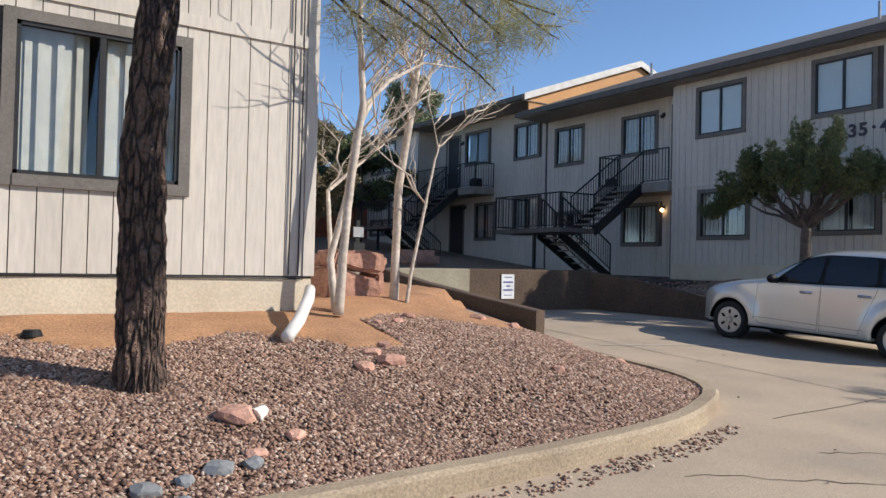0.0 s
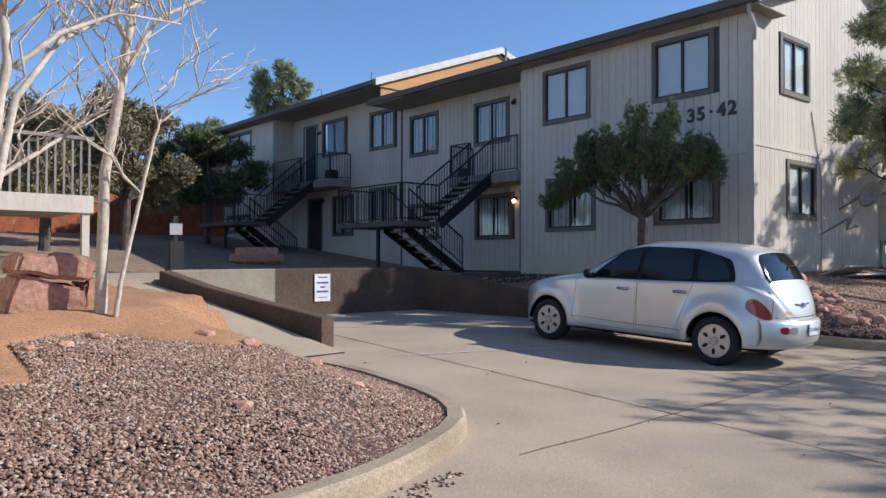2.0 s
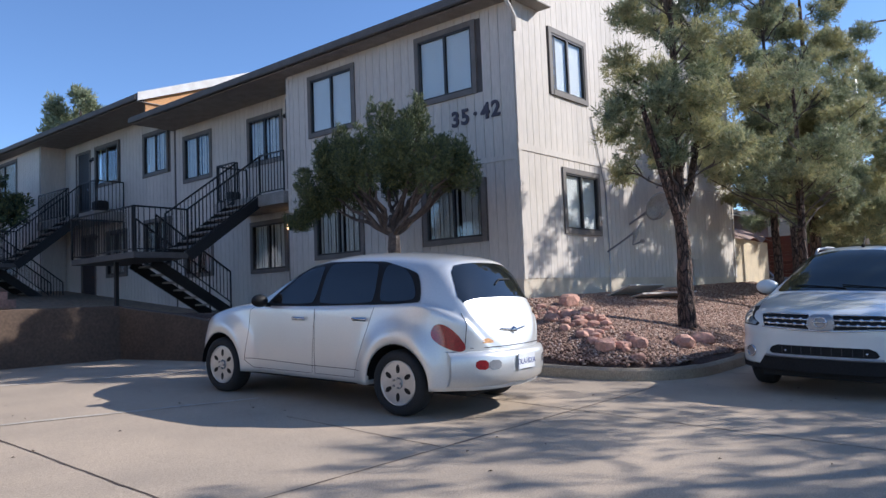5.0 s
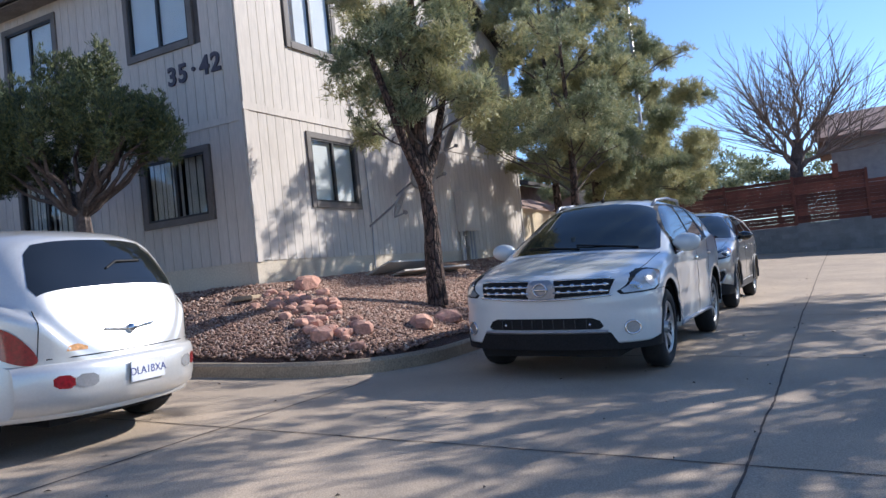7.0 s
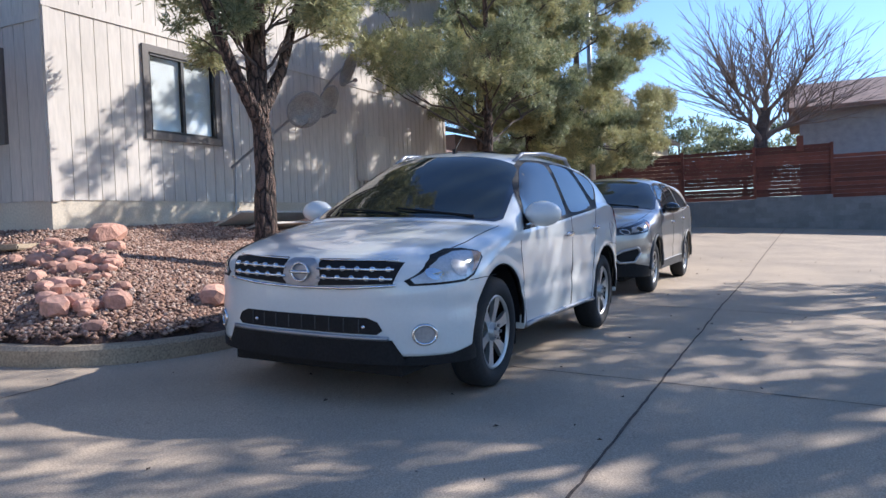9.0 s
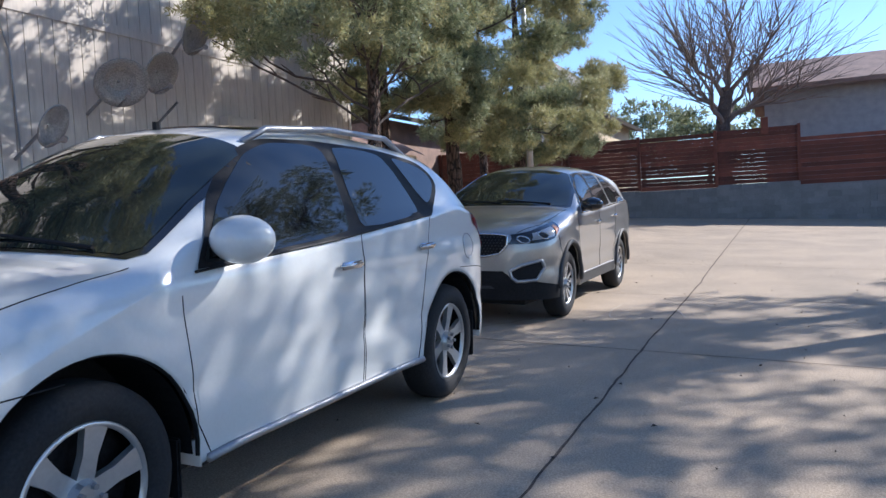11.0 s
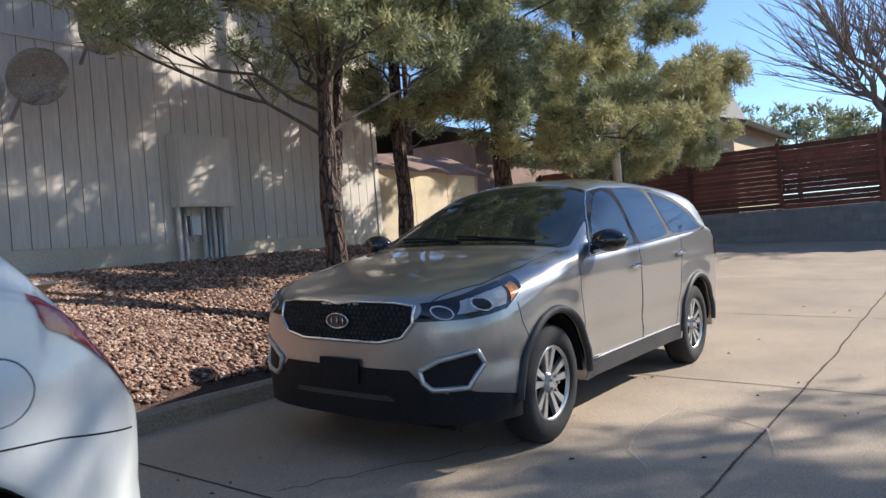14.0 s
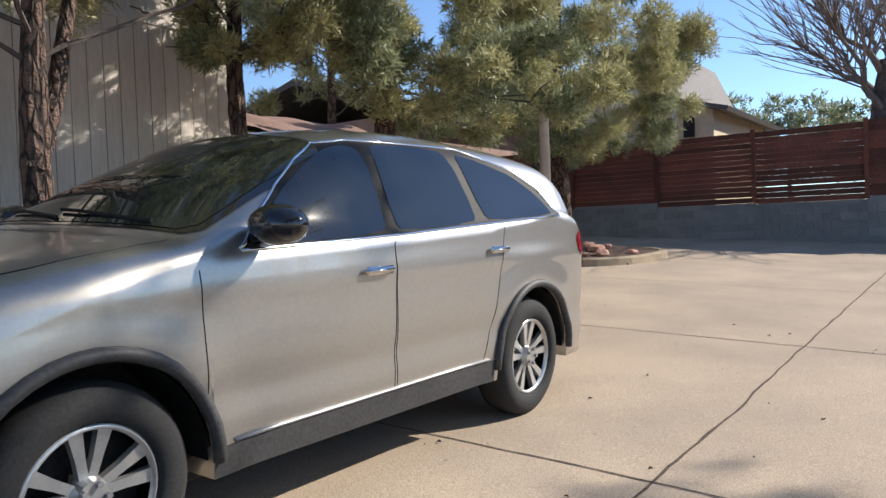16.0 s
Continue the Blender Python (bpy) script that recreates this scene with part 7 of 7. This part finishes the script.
def bush(label, x, y, z, rx, ry, rz, n, seed, material, trunk=True, leaf=(0.16, 0.06)):
    t = thing("tree", label, "tree")
    r = random.Random(seed)
    cl = []
    for k in range(26):
        a, q, s = r.uniform(0, 6.283), r.random() ** 0.5, r.uniform(-1, 1)
        cl.append((x + rx * q * math.cos(a), y + ry * q * math.sin(a), z + rz * s * math.sqrt(max(0, 1 - q * q * 0.8)), rx * 0.3, ry * 0.3, rz * 0.24))
    if trunk:
        bark_trunk("trunk", [(x, y, far_height(x, y) - 0.2), (x + 0.1, y, z - rz * 0.4), (x, y, z + rz * 0.4)], [0.16, 0.11, 0.04], "greybark", t, seed, sides=10)
        branch_tree(t, [(x, y, z - rz * 0.8)] * 12, [c[:3] for c in cl[:12]], r, 0.05, "greybark", twigs=2)
    leaf_mesh("foliage", cl, n, leaf[0], leaf[1], seed, material, t, shell=0.2, sprigs=8)
    return t


bush("dry olive-brown tree on the slope behind the deck", 7.6, 22.5, 4.6, 1.8, 1.8, 1.8, 26000, 71, "olive")
bush("dry olive-brown tree behind the deck", 10.6, 25.5, 4.9, 2.0, 2.0, 1.9, 26000, 72, "olive")
bush("dark green pine before the red fence", 14.6, 28.5, 5.0, 1.9, 1.9, 1.5, 24000, 73, "juniper")
bush("dark pine beyond the red fence", 17.5, 35.0, 6.6, 2.4, 2.2, 1.6, 20000, 74, "needles")
bush("dark tree showing above the roof", 24.0, 40.0, 11.2, 1.6, 1.6, 1.8, 9000, 75, "needles", leaf=(0.25, 0.1))
bush("dark tree behind the near flats", 3.5, 27.0, 5.2, 2.6, 2.4, 2.4, 20000, 76, "olive")
for i, (x, y, z, s) in enumerate(((60, 12, 5.2, 2.6), (64, 4, 5, 2.5), (70, 9, 6, 3), (62, -3, 5, 2.4), (68, -8, 5, 2.6), (75, 16, 7, 3.5), (56, 16, 6, 2.5))):
    bush("hazy green tree far beyond the fence", x, y, z, s, s * 1.3, s * 0.75, 7000, 80 + i, "needles", leaf=(0.3, 0.12))

# trees across the drive, behind the walker, that throw the dappled shade
for i, (x, y, h, n) in enumerate(((17.5, -5.5, 6.0, 2200), (20, -8.0, 7.5, 4200), (23.5, -6.3, 7.0, 3800), (27.5, -8.5, 8.5, 5500), (26, -3.8, 7.6, 2600), (19.2, -3.7, 6.0, 2600), (31, -6.5, 9.2, 6500), (13.5, -7.5, 6, 4200), (35, -10, 9, 6500), (21.5, -4.0, 6.4, 3000))):
    t = bush("sparse pine across the drive", x, y, h, 2.4, 2.4, 1.9, n, 90 + i, "needles", leaf=(0.2, 0.06))

# ---- boulder and stones ----
def stone(label, x, y, z, sx, sy, sz, seed, material="rock", rz=0, group="", parent=None, name="rock", cat="rock"):
    r = random.Random(seed)
    bm = bmesh.new()
    bmesh.ops.create_icosphere(bm, subdivisions=2, radius=1.0)
    for v in bm.verts:
        c = v.co
        m = max(abs(c.x), abs(c.y), abs(c.z))
        c *= (0.72 / m) * 0.55 + 0.45
        c *= 1 + 0.22 * noise.noise(c * 1.3 + Vector((seed, 0, 0)))
        v.co = Vector((c.x * sx, c.y * sy, c.z * sz))
    for k in range(4):
        n = Vector((r.uniform(-1, 1), r.uniform(-1, 1), r.uniform(-0.2, 1))).normalized()
        d = 0.72 * abs(Vector((n.x * sx, n.y * sy, n.z * sz)).length)
        bmesh.ops.bisect_plane(bm, geom=bm.verts[:] + bm.edges[:] + bm.faces[:], plane_co=n * d, plane_no=n, clear_outer=True)
        ed = [e for e in bm.edges if e.is_boundary]
        if ed:
            bmesh.ops.contextual_create(bm, geom=ed)
    ob = part(name, bm, material, parent, at=Matrix.Translation((x, y, z)) @ Matrix.Rotation(rz, 4, "Z"))
    return tagged(ob, label, cat, group)


rk = thing("boulder", "big split red sandstone boulder under the pale trees", "rock")
bm = bmesh.new()
for q in (([(4.2, 0.7), (4.95, 0.7), (4.9, 1.30), (4.3, 1.42), (4.22, 1.1)], 8.55, 0.75), ([(4.26, 1.43), (4.93, 1.36), (5.0, 1.45), (4.95, 1.58), (4.6, 1.64), (4.32, 1.6)], 8.5, 0.8), ([(4.92, 0.7), (5.08, 0.7), (5.06, 1.4), (4.94, 1.36)], 8.7, 0.55)):
    extrude_poly(bm, q[0], lambda u, v, d: (u, q[1] + d, v), q[2])
bmesh.ops.recalc_face_normals(bm, faces=bm.faces[:])
bmesh.ops.bevel(bm, geom=bm.edges[:], offset=0.035, segments=2, affect="EDGES")
bmesh.ops.triangulate(bm, faces=bm.faces[:])
bmesh.ops.subdivide_edges(bm, edges=[e for e in bm.edges if e.calc_length() > 0.12], cuts=3, use_grid_fill=True)
for v in bm.verts:
    v.co += Vector((noise.noise(v.co * 4), noise.noise(v.co * 4 + Vector((9, 0, 0))), noise.noise(v.co * 4 + Vector((0, 9, 0))))) * 0.045
part("block", bm, "rock", rk)
for i, (x, y, s) in enumerate(((3.57, 5.85, 0.11), (3.28, 5.75, 0.09), (3.52, 6.1, 0.08), (5.1, 5.5, 0.07), (2.0, 5.0, 0.13), (0.6, 5.6, 0.09), (3.75, 6.3, 0.07), (6.3, 5.9, 0.06), (2.3, 4.75, 0.07), (5.7, 7.6, 0.1), (6.0, 7.3, 0.09), (6.5, 6.9, 0.08), (2.0, 4.6, 0.06), (4.4, 7.2, 0.07), (4.7, 7.5, 0.08), (4.1, 7.1, 0.06))):
    stone("flat red sandstone piece lying on the gravel", x, y, hA(x, y) + s * 0.25, s * 1.3, s, s * 0.55, 100 + i, rz=i * 1.3, group="stones on the near bed")
for i, (x, y, s) in enumerate(((1.35, 4.35, 0.09), (1.55, 4.4, 0.07), (1.2, 4.22, 0.10), (1.75, 4.48, 0.10), (1.95, 4.5, 0.08), (1.5, 4.2, 0.06), (0.8, 4.3, 0.08))):
    stone("smooth grey river stone at the foot of the bed", x, y, hA(x, y) + s * 0.2, s, s * 0.8, s * 0.55, 130 + i, "kerb" if i in (2,) else "block", rz=i, group="river stones")
r = random.Random(7)
k = 0
for i in range(62):
    t = (i % 31) / 30
    x, y = 16.95 - 1.35 * t + r.uniform(-0.38, 0.38), 7.45 - 2.3 * t + r.uniform(-0.35, 0.35)
    s = r.uniform(0.045, 0.105)
    stone("rough red sandstone piece in the pile", x, y, hB(x, y) + s * 0.35, s * 1.25, s, s * 0.7, 200 + i, rz=r.uniform(0, 6), group="rock pile below the rain pipe")
for i, (x, y, s) in enumerate(((17.4, 7.25, 0.20), (16.67, 5.0, 0.17), (15.5, 5.6, 0.14), (15.85, 5.3, 0.13), (16.3, 6.9, 0.12), (17.4, 5.0, 0.16))):
    stone("large red sandstone block on the gravel", x, y, hB(x, y) + s * 0.35, s * 1.3, s, s * 0.75, 300 + i, rz=0.5 * i, group="larger blocks")
for i in range(16):
    x, y = r.uniform(34.0, 36.3), r.uniform(5.3, 6.6)
    s = r.uniform(0.07, 0.16)
    stone("rubble piece on the far island", x, y, hC(x, y) + s * 0.3, s * 1.3, s, s * 0.6, 400 + i, rz=r.uniform(0, 6), group="rubble on the island")


def chips(name, label, n, x0, x1, y0, y1, fn, inn, size, seed, material="gravel"):
    """Loose stone chips as one mesh: each a lopsided little octahedron."""
    r = np.random.RandomState(seed)
    st = 0.07
    gx, gy = np.arange(x0, x1 + st, st), np.arange(y0, y1 + st, st)
    hz = np.array([[fn(x, y) for y in gy] for x in gx])
    ok = np.array([[inn(x, y) for y in gy] for x in gx])
    share = max(0.05, ok.mean())
    m = int(n / share)
    px, py = r.uniform(x0, x1 - 1e-3, m), r.uniform(y0, y1 - 1e-3, m)
    fi, fj = (px - x0) / st, (py - y0) / st
    i, j = fi.astype(int), fj.astype(int)
    u, w = fi - i, fj - j
    i2, j2 = np.minimum(i + 1, len(gx) - 1), np.minimum(j + 1, len(gy) - 1)
    pz = hz[i, j] * (1 - u) * (1 - w) + hz[i2, j] * u * (1 - w) + hz[i, j2] * (1 - u) * w + hz[i2, j2] * u * w
    keep = ok[np.rint(fi).astype(int).clip(0, len(gx) - 1), np.rint(fj).astype(int).clip(0, len(gy) - 1)]
    c = np.stack([px, py, pz], 1)[keep]
    n = len(c)
    base = np.array([(1, 0, 0), (-1, 0, 0), (0, 1, 0), (0, -1, 0), (0, 0, 1), (0, 0, -1)], float)
    v = base[None] * (size * (0.5 + r.rand(n, 6, 1) * 0.9)) + r.normal(size=(n, 6, 3)) * size * 0.22
    v[:, :, 2] *= 0.7
    a = r.rand(n) * 6.283
    ca, sa = np.cos(a)[:, None], np.sin(a)[:, None]
    x, y = v[:, :, 0] * 1.25, v[:, :, 1]
    v = np.stack([x * ca - y * sa, x * sa + y * ca, v[:, :, 2]], -1) + c[:, None] + np.array([0, 0, size * 0.25])
    f = np.array([(0, 2, 4), (2, 1, 4), (1, 3, 4), (3, 0, 4), (2, 0, 5), (1, 2, 5), (3, 1, 5), (0, 3, 5)])
    idx = (f[None] + np.arange(n)[:, None, None] * 6).reshape(-1).astype(np.int32)
    me = bpy.data.meshes.new(name)
    me.vertices.add(n * 6)
    me.vertices.foreach_set("co", v.ravel())
    me.loops.add(len(idx))
    me.loops.foreach_set("vertex_index", idx)
    me.polygons.add(n * 8)
    me.polygons.foreach_set("loop_start", np.arange(0, len(idx), 3, dtype=np.int32))
    me.polygons.foreach_set("loop_total", np.full(n * 8, 3, dtype=np.int32))
    me.update()
    return tagged(part_mesh(name, me, material), label, "gravel", kind="stuff")


def soil_line(x):
    return 6.55 - 0.10 * (x - 3) if x < 4 else 7.4


chips("gravel", "pinkish-brown crushed gravel over the near bed", 66000, -1.2, 7.3, 4.0, 8.4, hA, lambda x, y: in_a(x, y) and seg_dist(x, y, KERB_A) > 0.10 and y < soil_line(x) + 0.25 * math.sin(x * 3) + 0.2, 0.0175, 1)
chips("gravel", "pinkish-brown crushed gravel round the flats", 38000, 14.6, 22.5, 4.7, 8.0, hB, lambda x, y: in_b(x, y) and seg_dist(x, y, KERB_B) > 0.10, 0.024, 2)
chips("gravel", "pinkish-brown crushed gravel along the south wall", 16000, 22.5, 29.2, 4.8, 8.0, hB, lambda x, y: in_b(x, y) and seg_dist(x, y, KERB_B) > 0.10, 0.024, 3)
chips("gravel", "spilt gravel along the kerb's foot", 420, 2.0, 6.6, 3.55, 4.4, G, lambda x, y: not in_a(x, y) and 0.09 < seg_dist(x, y, KERB_A) < 0.32, 0.016, 4)
chips("gravel", "darker gravel before the facade", 9000, 13, 17.3, 8, 12.4, hB, in_b, 0.03, 5)
grid_mesh("soil", -9, 6.8, 6.2, 12.9, 0.12, lambda x, y: (hA(x, y) + 0.028 + 0.015 * noise.noise((x * 3, y * 3, 0))) if y > soil_line(x) + 0.25 * math.sin(x * 3) else hA(x, y) - 0.03, "soil", lambda x, y: in_a(x, y))["label"] = "bare red soil along the wall"
chips("gravel", "scattered stones on the red soil by the ramp", 2600, 4.2, 6.8, 7.5, 12.4, hA, lambda x, y: in_a(x, y) and seg_dist(x, y, KERB_A) > 0.1, 0.022, 8)
chips("soil_clods", "small clods on the red soil", 5000, -1.5, 4.5, 6.5, 7.6, hA, lambda x, y: in_a(x, y) and y > soil_line(x), 0.012, 6, "soil")

# plastic downspout pipe, half buried cap, cone
bm = bmesh.new()
tube(bm, [(3.50, 7.40, 1.20), (3.38, 7.15, 1.12), (3.15, 6.82, hA(3.15, 6.82) + 0.11), (2.90, 6.45, hA(2.9, 6.45) + 0.07)], [0.055, 0.058, 0.058, 0.056], 14)
tagged(part("drain_pipe", bm, "pipe", smooth=True), "white flexible drain pipe lying down the bed", "drain pipe")
bm = bmesh.new()
tube(bm, [(2.12, 4.98, hA(2.12, 4.98) + 0.02), (2.2, 5.02, hA(2.2, 5.0) + 0.05)], [0.055, 0.03], 12)
tagged(part("pipe_end", bm, "pipe"), "short broken white pipe end on the gravel", "pipe")
bm = bmesh.new()
bmesh.ops.create_cone(bm, cap_ends=True, segments=20, radius1=0.08, radius2=0.06, depth=0.05, matrix=Matrix.Translation((1.03, 6.9, hA(1.03, 6.9) + 0.045)))
tagged(part("cap", bm, "plastic"), "black round drain cap in the soil", "drain cap")

# joints and cracks of the drive
def strip(name, pts, w, material, label, dz=0.004):
    bm = bmesh.new()
    prev = None
    for i, (x, y) in enumerate(pts):
        a, b = pts[max(i - 1, 0)], pts[min(i + 1, len(pts) - 1)]
        tx, ty = b[0] - a[0], b[1] - a[1]
        L = math.hypot(tx, ty) or 1
        ww = w * (0.6 + 0.8 * abs(noise.noise((x * 3, y * 3, 5)))) / 2
        nx, ny = -ty / L * ww, tx / L * ww
        ring = [bm.verts.new((x + nx, y + ny, G(x + nx, y + ny) + dz)), bm.verts.new((x - nx, y - ny, G(x - nx, y - ny) + dz))]
        if prev:
            bm.faces.new((prev[0], ring[0], ring[1], prev[1]))
        prev = ring
    return tagged(part(name, bm, material, label=label), kind="structure")


def jline(a, b, amp=0.02, step=0.12, seed=0):
    n = max(2, int(math.dist(a, b) / step))
    out = []
    for i in range(n + 1):
        t = i / n
        x, y = a[0] + (b[0] - a[0]) * t, a[1] + (b[1] - a[1]) * t
        o = amp * (noise.noise((x * 1.7, y * 1.7, seed)) + 0.6 * noise.noise((x * 7, y * 7, seed)))
        out.append((x + o, y + o))
    return out


M["paleline"] = mat("worn parking paint", (0.52, 0.46, 0.38), (0.40, 0.34, 0.27), 0.9, scale=9, stain=0.3)
M["joint"] = mat("dirty joint", (0.085, 0.06, 0.045), rough=0.95, fine=30, stain=0.5)
for i, (a, b) in enumerate((((-13, 1.0), (15, 0.98)), ((15, 0.98), (21, 1.08)), ((21, 1.08), (28.2, 1.10)), ((28.2, 1.10), (42, 0.98)), ((6.7, 4.42), (9.6, 4.53)), ((9.6, 4.53), (14.95, 4.64)), ((10.9, 4.58), (10.92, 6.5)))):
    strip("joint", jline(a, b, 0.014), 0.022 if i < 4 else 0.016, "joint", "dirt-filled joint running the drive's length")
strip("crack", [(22.25, 1.45), (22.5, 1.66), (22.73, 1.73), (23.1, 1.77), (23.6, 1.74), (23.52, 1.4), (23.33, 1.08), (22.8, 0.92)], 0.022, "paleline", "pale outline of a patched corner", 0.0055)
for i, x in enumerate((-8, -4, 0.2, 4.5, 8.7, 12.85, 16.65, 20.8, 24.5, 28.3, 32.3, 36.3)):
    strip("joint", jline((x, -13.5), (x + 0.1, 1.03), 0.012, seed=i), 0.018, "joint", "cross joint of the drive")
    if x > 7.6:
        strip("joint", jline((x + 0.1, 1.03), (x + 0.1, 4.45 if 14.9 < x < 29 else 12), 0.012, seed=i + 20), 0.018, "joint", "cross joint of the drive")
for i, (a, b) in enumerate((((4.6, 3.7), (6.9, 2.2)), ((6.05, 3.62), (7.3, 2.6)), ((21.0, 3.0), (22.7, 2.2)))):
    strip("crack", jline(a, b, 0.10, 0.08, seed=40 + i), 0.012, "joint", "thin wandering crack")
for a, b in (((8.4, 8.3), (11.4, 7.6)), ((9.0, 11.0), (12.3, 10.2))):
    strip("painted_line", jline(a, b, 0.01), 0.09, "paleline", "worn pale parking line", 0.006)
# fallen leaves and cones
r = np.random.RandomState(77)
bm = bmesh.new()
for i in range(420):
    x, y = r.uniform(2.5, 30), r.uniform(-2.5, 9.5)
    if in_a(x, y) or in_b(x, y) or seg_dist(x, y, KERB_A) < 0.2 or seg_dist(x, y, KERB_B) < 0.2:
        continue
    s, a = r.uniform(0.008, 0.022), r.uniform(0, 6.28)
    z = G(x, y)
    c, d = math.cos(a) * s, math.sin(a) * s
    vs = [bm.verts.new(v) for v in ((x - c, y - d, z + 0.004), (x + d * 0.6, y - c * 0.6, z + 0.012), (x + c, y + d, z + 0.006), (x - d * 0.6, y + c * 0.6, z + 0.016))]
    bm.faces.new(vs)
tagged(part("leaf_litter", bm, "joint"), "small dry leaves scattered on the drive", "leaves", kind="stuff")
